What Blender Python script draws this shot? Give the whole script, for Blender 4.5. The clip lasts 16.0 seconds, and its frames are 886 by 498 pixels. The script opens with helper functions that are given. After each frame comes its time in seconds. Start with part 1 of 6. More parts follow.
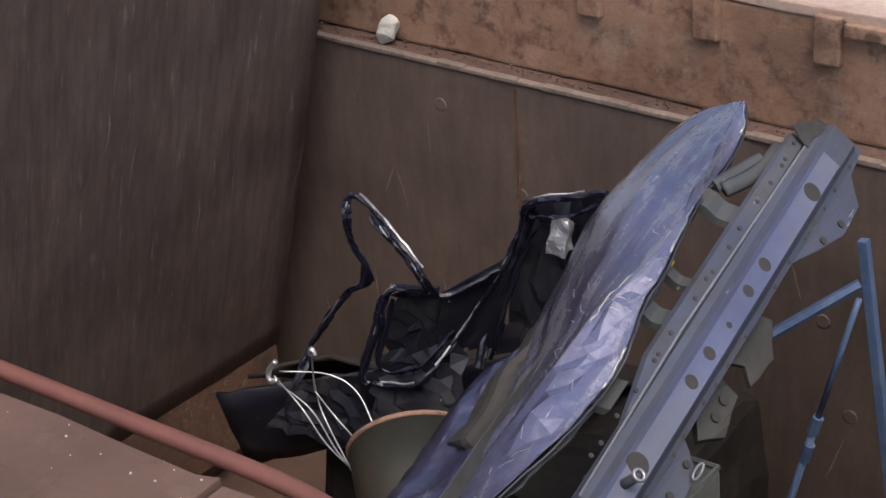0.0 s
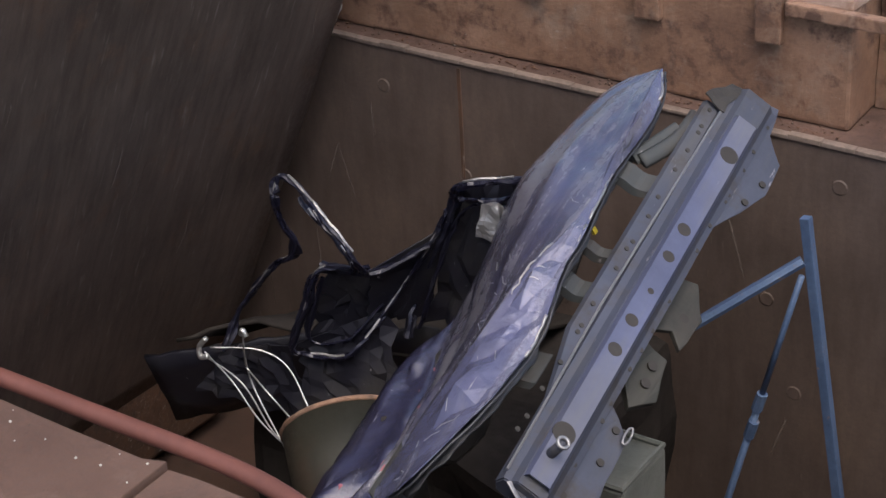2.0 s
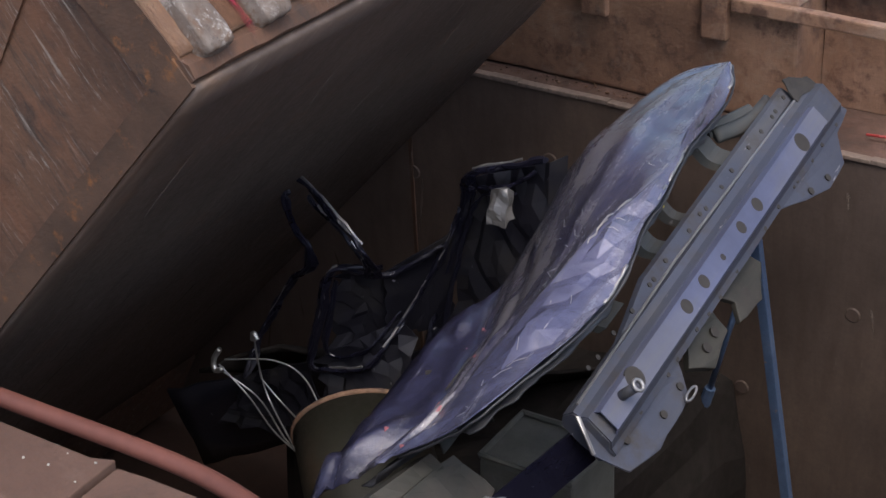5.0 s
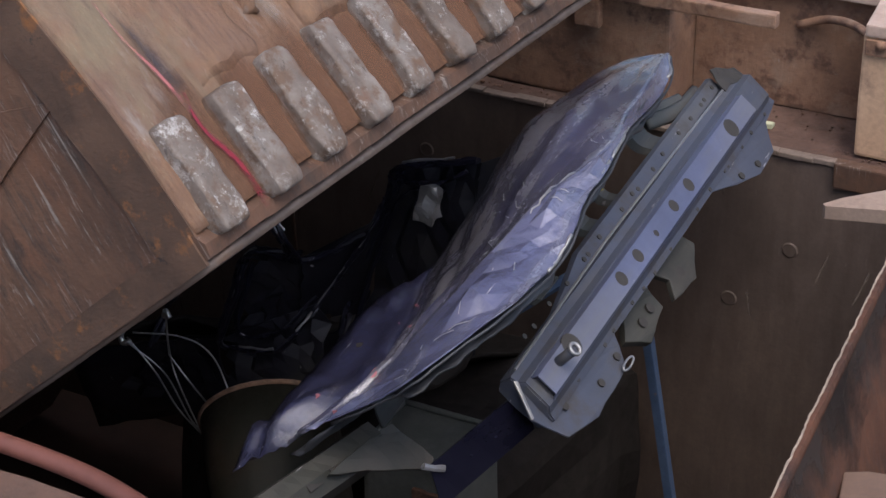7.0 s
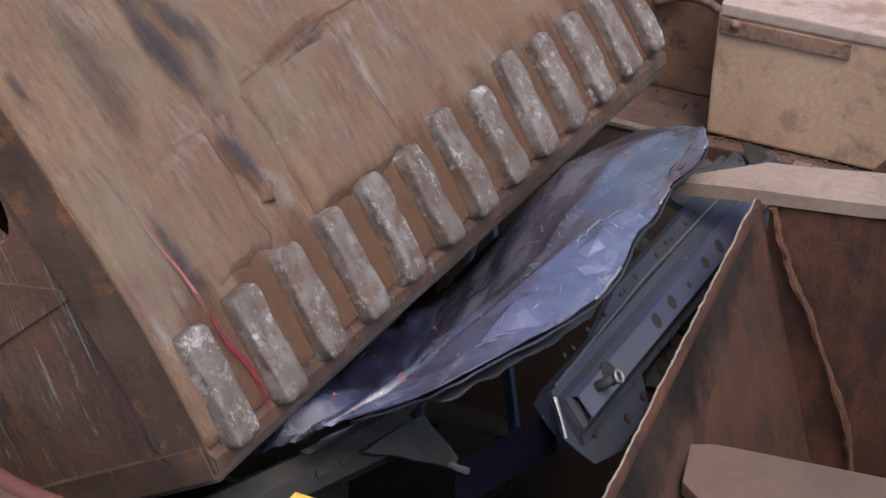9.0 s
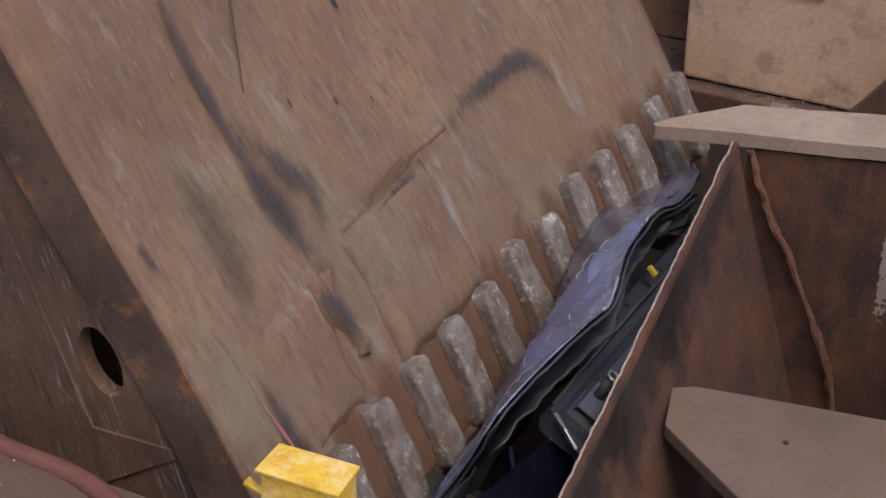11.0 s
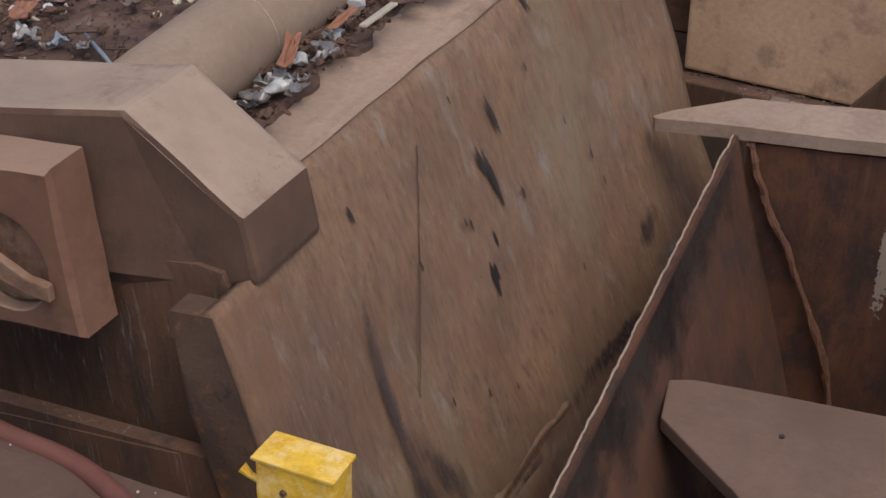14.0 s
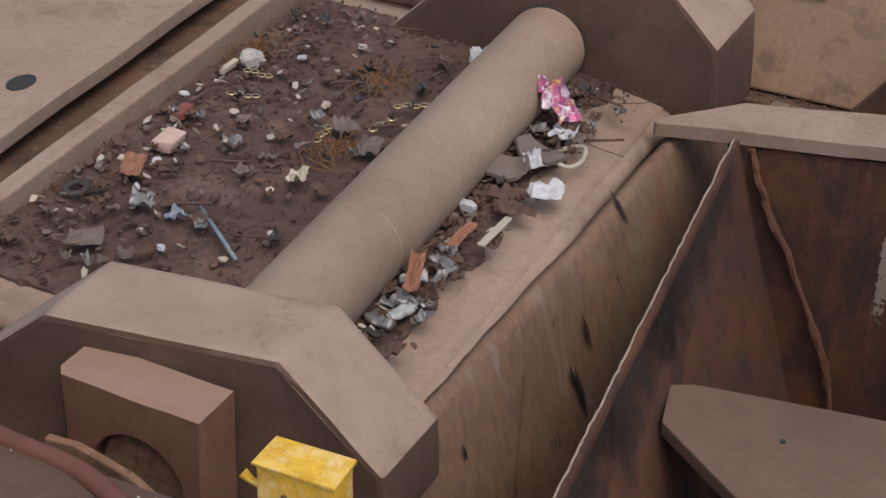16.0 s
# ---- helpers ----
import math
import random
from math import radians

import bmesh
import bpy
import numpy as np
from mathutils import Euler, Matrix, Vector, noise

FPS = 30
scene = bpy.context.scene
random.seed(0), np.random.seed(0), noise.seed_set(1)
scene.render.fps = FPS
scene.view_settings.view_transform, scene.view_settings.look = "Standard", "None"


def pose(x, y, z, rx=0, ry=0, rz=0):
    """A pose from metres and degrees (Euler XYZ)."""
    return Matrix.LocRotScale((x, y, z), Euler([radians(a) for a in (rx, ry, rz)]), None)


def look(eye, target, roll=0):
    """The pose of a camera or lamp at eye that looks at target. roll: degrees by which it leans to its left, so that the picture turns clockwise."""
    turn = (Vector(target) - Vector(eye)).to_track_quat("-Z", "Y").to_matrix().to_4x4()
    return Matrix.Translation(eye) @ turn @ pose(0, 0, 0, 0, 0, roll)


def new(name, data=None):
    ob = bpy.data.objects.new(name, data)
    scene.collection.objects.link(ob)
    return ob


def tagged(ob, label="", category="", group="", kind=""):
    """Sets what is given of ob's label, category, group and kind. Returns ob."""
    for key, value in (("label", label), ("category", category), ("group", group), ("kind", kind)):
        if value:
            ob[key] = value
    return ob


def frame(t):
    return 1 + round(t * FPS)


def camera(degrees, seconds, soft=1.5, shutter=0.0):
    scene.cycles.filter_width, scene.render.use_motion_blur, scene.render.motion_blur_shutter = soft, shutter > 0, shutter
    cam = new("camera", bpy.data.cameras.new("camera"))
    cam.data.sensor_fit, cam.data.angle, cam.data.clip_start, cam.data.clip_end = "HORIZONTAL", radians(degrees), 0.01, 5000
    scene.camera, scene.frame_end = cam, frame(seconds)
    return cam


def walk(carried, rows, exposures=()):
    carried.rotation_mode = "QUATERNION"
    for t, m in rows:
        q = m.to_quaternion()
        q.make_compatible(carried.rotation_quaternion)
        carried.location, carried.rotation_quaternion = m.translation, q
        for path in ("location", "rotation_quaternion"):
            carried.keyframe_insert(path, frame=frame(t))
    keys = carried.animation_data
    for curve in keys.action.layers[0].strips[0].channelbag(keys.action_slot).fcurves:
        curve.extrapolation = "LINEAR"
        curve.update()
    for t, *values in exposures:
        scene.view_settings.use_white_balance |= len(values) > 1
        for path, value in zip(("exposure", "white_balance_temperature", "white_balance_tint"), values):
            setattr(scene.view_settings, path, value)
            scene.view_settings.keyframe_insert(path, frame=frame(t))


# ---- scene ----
cam = camera(25.97, 16.0, soft=1.5)
CAMERA_ROWS = [
    (0.0, pose(0.000, 0.000, 4.000, 61.17, 3.38, 35.75)),
    (0.5, pose(0.000, 0.000, 4.000, 60.97, 3.33, 35.49)),
    (1.0, pose(0.000, 0.000, 4.000, 60.77, 3.22, 35.19)),
    (1.5, pose(0.000, 0.000, 4.000, 60.63, 3.19, 34.71)),
    (2.0, pose(0.000, 0.000, 4.000, 60.50, 3.03, 34.05)),
    (2.5, pose(0.000, 0.000, 4.000, 60.42, 2.82, 33.58)),
    (3.0, pose(0.000, 0.000, 4.000, 60.36, 2.61, 33.28)),
    (3.5, pose(0.000, 0.000, 4.000, 60.34, 2.57, 33.00)),
    (4.0, pose(0.000, 0.000, 4.000, 60.31, 2.54, 32.87)),
    (4.5, pose(0.000, 0.000, 4.000, 60.31, 2.52, 32.79)),
    (4.7, pose(0.000, 0.000, 4.000, 60.33, 2.56, 32.73)),
    (6.8, pose(0.000, 0.000, 4.000, 59.86, 1.70, 29.36)),
    (7.0, pose(0.000, 0.000, 4.000, 59.88, 1.73, 28.86)),
    (7.5, pose(0.000, 0.000, 4.000, 59.77, 1.09, 27.92)),
    (8.0, pose(0.000, 0.000, 4.000, 59.34, -0.58, 27.44)),
    (8.5, pose(0.000, 0.000, 4.000, 59.16, -0.91, 26.52)),
    (9.0, pose(0.000, 0.000, 4.000, 58.95, -1.44, 25.71)),
    (9.5, pose(0.000, 0.000, 4.000, 58.79, -1.56, 25.11)),
    (10.0, pose(0.000, 0.000, 4.000, 58.54, -1.55, 24.99)),
    (10.2, pose(0.000, 0.000, 4.000, 58.24, -0.69, 24.55)),
    (12.5, pose(0.000, 0.000, 4.000, 56.97, -1.54, 24.81)),
    (13.0, pose(0.000, 0.000, 4.000, 57.04, -1.49, 24.90)),
    (13.5, pose(0.000, 0.000, 4.000, 57.07, -1.43, 24.90)),
    (14.0, pose(0.000, 0.000, 4.000, 57.12, -1.44, 24.95)),
    (14.5, pose(0.000, 0.000, 4.000, 57.18, -1.44, 24.95)),
    (15.0, pose(0.000, 0.000, 4.000, 57.26, -1.38, 24.92)),
    (15.5, pose(0.000, 0.000, 4.000, 57.27, -1.45, 24.97)),
    (16.0, pose(0.000, 0.000, 4.000, 57.27, -1.40, 24.95)),
]
walk(cam, CAMERA_ROWS, exposures=[(0.0, 0.68, 6450, 10), (4.7, 0.6, 6350, 10), (8.0, 0.52, 6100, 10), (10.2, 0.33, 6150, 10), (12.5, 0.1, 6500, 10), (16.0, 0.0, 6550, 10)])

# ---- world and light: a high overcast sky ----
world = bpy.data.worlds.new("overcast_sky")
scene.world = world
world.use_nodes = True
wn, wl = world.node_tree.nodes, world.node_tree.links
sky = wn.new("ShaderNodeTexSky")
sky.sky_type = "NISHITA"
sky.sun_disc = False
sky.sun_elevation, sky.sun_rotation = radians(63), radians(132)
sky.air_density, sky.dust_density, sky.ozone_density = 1.0, 4.0, 1.0
wn["Background"].inputs["Strength"].default_value = 0.155
wl.new(sky.outputs[0], wn["Background"].inputs["Color"])
sun = new("sun", bpy.data.lights.new("sun", "SUN"))
sun.data.energy, sun.data.angle, sun.data.color = 1.1, radians(40), (1.0, 0.92, 0.82)
sun.matrix_world = look((0, 0, 10), (-1.1, 1.0, 7.1))

# ---- material helpers ----


def nodes_of(name):
    m = bpy.data.materials.new(name)
    m.use_nodes = True
    return m, m.node_tree.nodes, m.node_tree.links, m.node_tree.nodes["Principled BSDF"]


def mapped(n, l, scale, turn=(0, 0, 0)):
    c = n.new("ShaderNodeTexCoord")
    m = n.new("ShaderNodeMapping")
    m.inputs["Scale"].default_value = scale
    m.inputs["Rotation"].default_value = [radians(a) for a in turn]
    l.new(c.outputs["Object"], m.inputs["Vector"])
    return m.outputs["Vector"]


def noise_tex(n, l, vec, scale, detail=6, rough=0.6):
    t = n.new("ShaderNodeTexNoise")
    t.inputs["Scale"].default_value, t.inputs["Detail"].default_value, t.inputs["Roughness"].default_value = scale, detail, rough
    l.new(vec, t.inputs["Vector"])
    return t.outputs["Fac"]


def ramp(n, l, fac, stops):
    r = n.new("ShaderNodeValToRGB")
    while len(r.color_ramp.elements) < len(stops):
        r.color_ramp.elements.new(0.5)
    for e, (p, c) in zip(r.color_ramp.elements, stops):
        e.position, e.color = p, (*c, 1) if len(c) == 3 else c
    l.new(fac, r.inputs["Fac"])
    return r.outputs["Color"]


def mix(n, l, fac, a, b, kind="MIX"):
    m = n.new("ShaderNodeMix")
    m.data_type, m.blend_type = "RGBA", kind
    for sock, v in ((m.inputs["Factor"], fac), (m.inputs["A"], a), (m.inputs["B"], b)):
        if isinstance(v, (int, float)):
            sock.default_value = v
        elif isinstance(v, tuple):
            sock.default_value = (*v, 1)
        else:
            l.new(v, sock)
    return m.outputs["Result"]


W0, W1 = (0, 0, 0), (1, 1, 1)


def steel(name, tones, rough=0.75, metal=0.0, streak=None, streak_tone=None, streak_cut=(0.56, 0.72), spots=None, patch_scale=2.2,
          bump=0.35, chips=None, chip_cut=(0.64, 0.7), patch_tone=None, patch_cut=(0.5, 0.62), grain=60, wave=0.7, flecks=None, fleck_cut=0.66):
    """Worn steel: three tones over two noise scales, streaks, rust patches, paint chips and relief."""
    m, n, l, p = nodes_of(name)
    v = mapped(n, l, (1, 1, 1))
    big = noise_tex(n, l, v, patch_scale, 8, 0.62)
    col = ramp(n, l, big, [(0.3, tones[0]), (0.5, tones[1]), (0.72, tones[2])])
    fine = noise_tex(n, l, v, grain, 6, 0.7)
    col = mix(n, l, 0.55, col, ramp(n, l, fine, [(0.25, (0.62, 0.6, 0.58)), (0.75, (1.25, 1.22, 1.2))]), "MULTIPLY")
    if patch_tone:
        pn = noise_tex(n, l, v, patch_scale * 2.7, 9, 0.7)
        col = mix(n, l, ramp(n, l, pn, [(patch_cut[0], W0), (patch_cut[1], W1)]), col, patch_tone)
    if streak:
        sv = mapped(n, l, streak)
        s1 = noise_tex(n, l, sv, 1.0, 7, 0.65)
        col = mix(n, l, ramp(n, l, s1, [(streak_cut[0], W0), (streak_cut[1], W1)]), col, streak_tone)
        s2 = noise_tex(n, l, mapped(n, l, tuple(q * 0.45 for q in streak)), 1.3, 6, 0.6)
        col = mix(n, l, wave, col, ramp(n, l, s2, [(0.3, (0.55, 0.52, 0.5)), (0.6, (1.1, 1.1, 1.1))]), "MULTIPLY")
    if chips:
        cn = noise_tex(n, l, mapped(n, l, streak if streak else (1, 1, 1)), 1.7 if streak else 24, 10, 0.78)
        gate = noise_tex(n, l, v, 5.0, 4, 0.6)
        both = n.new("ShaderNodeMath")
        both.operation = "MULTIPLY"
        l.new(ramp(n, l, cn, [(chip_cut[0], W0), (chip_cut[1], W1)]), both.inputs[0])
        l.new(ramp(n, l, gate, [(0.42, W0), (0.6, W1)]), both.inputs[1])
        col = mix(n, l, both.outputs[0], col, chips)
    if flecks:
        fv = mapped(n, l, tuple(min(110, 10 * q ** 0.6) for q in streak) if streak else (70, 70, 45), (9, 0, 0))
        fn = noise_tex(n, l, fv, 1.0, 8, 0.72)
        fg = noise_tex(n, l, v, 3.3, 6, 0.65)
        fm = n.new("ShaderNodeMath")
        fm.operation = "MULTIPLY"
        l.new(ramp(n, l, fn, [(fleck_cut, W0), (fleck_cut + 0.04, W1)]), fm.inputs[0])
        l.new(ramp(n, l, fg, [(0.44, W0), (0.62, W1)]), fm.inputs[1])
        col = mix(n, l, fm.outputs[0], col, flecks)
    if spots:
        vo = n.new("ShaderNodeTexVoronoi")
        vo.inputs["Scale"].default_value = 14
        l.new(v, vo.inputs["Vector"])
        col = mix(n, l, ramp(n, l, vo.outputs["Distance"], [(0.06, W1), (0.12, W0)]), col, spots)
    l.new(col, p.inputs["Base Color"])
    p.inputs["Metallic"].default_value = metal
    l.new(ramp(n, l, fine, [(0.3, (rough - 0.12,) * 3), (0.7, (min(1, rough + 0.12),) * 3)]), p.inputs["Roughness"])
    b = n.new("ShaderNodeBump")
    b.inputs["Strength"].default_value, b.inputs["Distance"].default_value = bump, 0.006
    l.new(mix(n, l, 0.5, fine, big), b.inputs["Height"])
    l.new(b.outputs["Normal"], p.inputs["Normal"])
    return m


def plain(name, colour, rough=0.6, metal=0.0, vary=0.25, scale=30, bump=0.15, coat=0.0, spec=0.5):
    m, n, l, p = nodes_of(name)
    v = mapped(n, l, (1, 1, 1))
    f = noise_tex(n, l, v, scale, 5, 0.65)
    g = noise_tex(n, l, v, scale * 0.15, 4, 0.6)
    lo, hi = tuple(c * (1 - vary) for c in colour), tuple(min(1, c * (1 + vary)) for c in colour)
    c1 = ramp(n, l, f, [(0.3, lo), (0.7, hi)])
    l.new(mix(n, l, 0.5, c1, ramp(n, l, g, [(0.3, lo), (0.7, hi)])), p.inputs["Base Color"])
    p.inputs["Roughness"].default_value, p.inputs["Metallic"].default_value, p.inputs["Coat Weight"].default_value = rough, metal, coat
    p.inputs["Specular IOR Level"].default_value = spec
    b = n.new("ShaderNodeBump")
    b.inputs["Strength"].default_value, b.inputs["Distance"].default_value = bump, 0.003
    l.new(f, b.inputs["Height"])
    l.new(b.outputs["Normal"], p.inputs["Normal"])
    return m


def car_paint(name, colour, dust=(0.23, 0.21, 0.2), dust_cut=(0.5, 0.72), rough=0.32, scratch=0.68, dirt=0.0, coat=0.0):
    """Faded metallic paint under dust, with bare scratches and grime."""
    m, n, l, p = nodes_of(name)
    v = mapped(n, l, (1, 1, 1))
    big = noise_tex(n, l, v, 3.5, 8, 0.65)
    dn = noise_tex(n, l, mapped(n, l, (9, 1.3, 9), (0, 25, 10)), 1.0, 7, 0.6)
    sc = noise_tex(n, l, mapped(n, l, (70, 9, 40), (0, 0, 14)), 1.0, 6, 0.6)
    lo, hi = tuple(c * 0.7 for c in colour), tuple(c * 1.25 for c in colour)
    col = ramp(n, l, big, [(0.3, lo), (0.7, hi)])
    dm = ramp(n, l, dn, [(dust_cut[0], W0), (dust_cut[1], W1)])
    col = mix(n, l, dm, col, dust)
    sm = ramp(n, l, sc, [(scratch, W0), (scratch + 0.04, W1)])
    col = mix(n, l, sm, col, (0.42, 0.4, 0.42))
    if dirt:
        gn = noise_tex(n, l, v, 7, 8, 0.7)
        col = mix(n, l, ramp(n, l, gn, [(0.56 - dirt * 0.2, W0), (0.68, W1)]), col, (0.05, 0.042, 0.036))
    l.new(col, p.inputs["Base Color"])
    p.inputs["Metallic"].default_value = 0.25
    p.inputs["Coat Weight"].default_value, p.inputs["Coat Roughness"].default_value = coat, 0.18
    l.new(ramp(n, l, dn, [(0.4, (rough,) * 3), (0.7, (0.75,) * 3)]), p.inputs["Roughness"])
    b = n.new("ShaderNodeBump")
    b.inputs["Strength"].default_value, b.inputs["Distance"].default_value = 0.35, 0.012
    l.new(mix(n, l, 0.4, big, dn), b.inputs["Height"])
    l.new(b.outputs["Normal"], p.inputs["Normal"])
    return m


def crumpled_paint(name, colour, dust, dust_cut, rough, dents):
    """Car paint on buckled sheet: lengthwise dust streaks, speckled grime, two sets of bare scratches and small dents."""
    m, n, l, p = nodes_of(name)
    v = mapped(n, l, (1, 1, 1))
    big = noise_tex(n, l, v, 4.0, 8, 0.65)
    streak = noise_tex(n, l, mapped(n, l, (13, 1.6, 13), (0, 0, -12)), 1.0, 9, 0.68)
    speck = noise_tex(n, l, v, 85, 7, 0.75)
    lo, hi = tuple(c * 0.65 for c in colour), tuple(c * 1.3 for c in colour)
    col = ramp(n, l, big, [(0.3, lo), (0.7, hi)])
    dm = ramp(n, l, streak, [(dust_cut[0], W0), (dust_cut[1], W1)])
    grit = n.new("ShaderNodeMath")
    grit.operation = "MULTIPLY"
    l.new(dm, grit.inputs[0])
    l.new(ramp(n, l, speck, [(0.3, (0.45,) * 3), (0.62, W1)]), grit.inputs[1])
    col = mix(n, l, grit.outputs[0], col, dust)
    for scale, turn, cut in (((95, 5, 60), (0, 0, -14), 0.665), ((9, 120, 60), (0, 0, 18), 0.7)):
        sc = noise_tex(n, l, mapped(n, l, scale, turn), 1.0, 6, 0.62)
        gate = noise_tex(n, l, v, 6.0, 5, 0.65)
        both = n.new("ShaderNodeMath")
        both.operation = "MULTIPLY"
        l.new(ramp(n, l, sc, [(cut, W0), (cut + 0.03, W1)]), both.inputs[0])
        l.new(ramp(n, l, gate, [(0.46, W0), (0.56, W1)]), both.inputs[1])
        col = mix(n, l, both.outputs[0], col, (0.5, 0.48, 0.5))
    stain_n = noise_tex(n, l, mapped(n, l, (10, 3, 10), (0, 0, -14)), 1.0, 8, 0.7)
    col = mix(n, l, ramp(n, l, stain_n, [(0.62, W0), (0.78, (0.4,) * 3)]), col, (0.1, 0.078, 0.06))
    l.new(col, p.inputs["Base Color"])
    p.inputs["Metallic"].default_value = 0.2
    p.inputs["Coat Weight"].default_value, p.inputs["Coat Roughness"].default_value = 1.0, 0.08
    l.new(ramp(n, l, grit.outputs[0], [(0.1, (rough,) * 3), (0.8, (0.7,) * 3)]), p.inputs["Roughness"])
    dent = noise_tex(n, l, v, 17, 3, 0.5)
    b = n.new("ShaderNodeBump")
    b.inputs["Strength"].default_value, b.inputs["Distance"].default_value = dents, 0.02
    l.new(mix(n, l, 0.25, dent, speck), b.inputs["Height"])
    l.new(b.outputs["Normal"], p.inputs["Normal"])
    l.new(b.outputs["Normal"], p.inputs["Coat Normal"])
    return m


def mottled(m, layers, lumps=0.5, depth=0.02):
    """Lays ragged patches of other tones over a material, each (tone, scale, low cut, high cut, most), and hammers its surface."""
    n, l = m.node_tree.nodes, m.node_tree.links
    p = n["Principled BSDF"]
    col = p.inputs["Base Color"].links[0].from_socket
    warp = n.new("ShaderNodeTexNoise")
    v = mapped(n, l, (1, 1, 1))
    warp.inputs["Scale"].default_value = 9
    l.new(v, warp.inputs["Vector"])
    for k, (tone, scale, lo, hi, most) in enumerate(layers):
        place = n.new("ShaderNodeMapping")
        place.inputs["Scale"].default_value = scale
        place.inputs["Location"].default_value = (k * 3.7, k * 1.9, k * 2.3)
        bend = n.new("ShaderNodeVectorMath")
        bend.operation = "MULTIPLY_ADD"
        bend.inputs[1].default_value = (min(0.12, 0.5 / max(scale)),) * 3
        l.new(warp.outputs["Color"], bend.inputs[0])
        l.new(v, bend.inputs[2])
        l.new(bend.outputs[0], place.inputs["Vector"])
        f = noise_tex(n, l, place.outputs["Vector"], 1.0, 10, 0.72)
        col = mix(n, l, ramp(n, l, f, [(lo, W0), (hi, (most,) * 3)]), col, tone)
    l.new(col, p.inputs["Base Color"])
    old = p.inputs["Normal"].links[0].from_socket
    b = n.new("ShaderNodeBump")
    b.inputs["Strength"].default_value, b.inputs["Distance"].default_value = lumps, depth
    l.new(noise_tex(n, l, mapped(n, l, (11, 11, 5)), 1.0, 7, 0.6), b.inputs["Height"])
    l.new(old, b.inputs["Normal"])
    l.new(b.outputs["Normal"], p.inputs["Normal"])
    return m


# ---- materials ----
M_FACE = steel("dusty_worn_brown_steel", [(0.155, 0.086, 0.057), (0.212, 0.126, 0.076), (0.262, 0.162, 0.1)], 0.8, streak=(100, 100, 8.0), patch_scale=2.2,
               streak_tone=(0.1, 0.06, 0.045), streak_cut=(0.52, 0.84), chips=(0.34, 0.28, 0.225), chip_cut=(0.58, 0.66), patch_tone=(0.15, 0.092, 0.07), patch_cut=(0.42, 0.76),
               wave=0.5, flecks=(0.42, 0.38, 0.34), fleck_cut=0.69, bump=0.9, grain=90)
mottled(M_FACE, [((0.17, 0.088, 0.05), (4, 4, 2.2), 0.5, 0.66, 0.8), ((0.2, 0.165, 0.105), (3, 3, 1.5), 0.52, 0.7, 0.7), ((0.25, 0.215, 0.195), (14, 14, 4), 0.56, 0.7, 0.75),
                 ((0.085, 0.058, 0.05), (16, 16, 3), 0.6, 0.7, 0.7), ((0.36, 0.32, 0.29), (60, 60, 12), 0.68, 0.74, 0.7), ((0.06, 0.042, 0.038), (70, 70, 7), 0.68, 0.72, 0.8)], 0.55, 0.02)
M_SIDE = steel("dark_rusty_scraped_steel", [(0.055, 0.033, 0.024), (0.105, 0.058, 0.038), (0.16, 0.088, 0.054)], 0.75, streak=(60, 60, 6),
               streak_tone=(0.05, 0.033, 0.026), chips=(0.34, 0.31, 0.28), chip_cut=(0.56, 0.66), flecks=(0.38, 0.35, 0.32), fleck_cut=0.68, bump=0.6, wave=0.5)
mottled(M_SIDE, [((0.15, 0.07, 0.04), (5, 5, 3), 0.5, 0.66, 0.7), ((0.04, 0.03, 0.026), (9, 9, 3), 0.52, 0.64, 0.8), ((0.34, 0.31, 0.28), (45, 45, 3), 0.6, 0.7, 0.65)], 0.4, 0.015)
M_INNER = steel("dark_polished_steel", [(0.089, 0.069, 0.060), (0.124, 0.096, 0.082), (0.168, 0.126, 0.104)], 0.5, 0.15, streak=(5.0, 55, 55),
                streak_tone=(0.24, 0.21, 0.19), streak_cut=(0.6, 0.75), bump=0.25, chips=(0.2, 0.2, 0.2), chip_cut=(0.74, 0.78), patch_tone=(0.15, 0.09, 0.06),
                patch_cut=(0.55, 0.75), flecks=(0.4, 0.38, 0.37), fleck_cut=0.72)
M_EDGE = steel("rust_stained_edge_steel", [(0.045, 0.028, 0.02), (0.085, 0.05, 0.034), (0.13, 0.078, 0.052)], 0.8, patch_scale=6, patch_tone=(0.22, 0.095, 0.035), patch_cut=(0.56, 0.68),
               chips=(0.03, 0.022, 0.02), chip_cut=(0.56, 0.62), bump=0.7)
M_WALL = steel("dark_greasy_steel_wall", [(0.097, 0.073, 0.062), (0.130, 0.097, 0.083), (0.171, 0.125, 0.102)], 0.58, 0.1, streak=(40, 40, 8), wave=0.4,
               streak_tone=(0.19, 0.15, 0.13), streak_cut=(0.64, 0.78), chips=(0.33, 0.31, 0.3), chip_cut=(0.72, 0.77), flecks=(0.36, 0.33, 0.31), fleck_cut=0.72)
M_DECK = steel("dull_brown_deck_steel", [(0.08, 0.044, 0.032), (0.105, 0.06, 0.044), (0.135, 0.08, 0.06)], 0.9, patch_tone=(0.085, 0.052, 0.04), patch_cut=(0.55, 0.7),
               flecks=(0.3, 0.27, 0.24), fleck_cut=0.74)
mottled(M_DECK, [((0.06, 0.034, 0.026), (6, 6, 6), 0.52, 0.66, 0.7), ((0.17, 0.11, 0.085), (4, 4, 4), 0.54, 0.7, 0.6), ((0.04, 0.025, 0.02), (40, 40, 40), 0.62, 0.7, 0.7)], 0.5, 0.012)
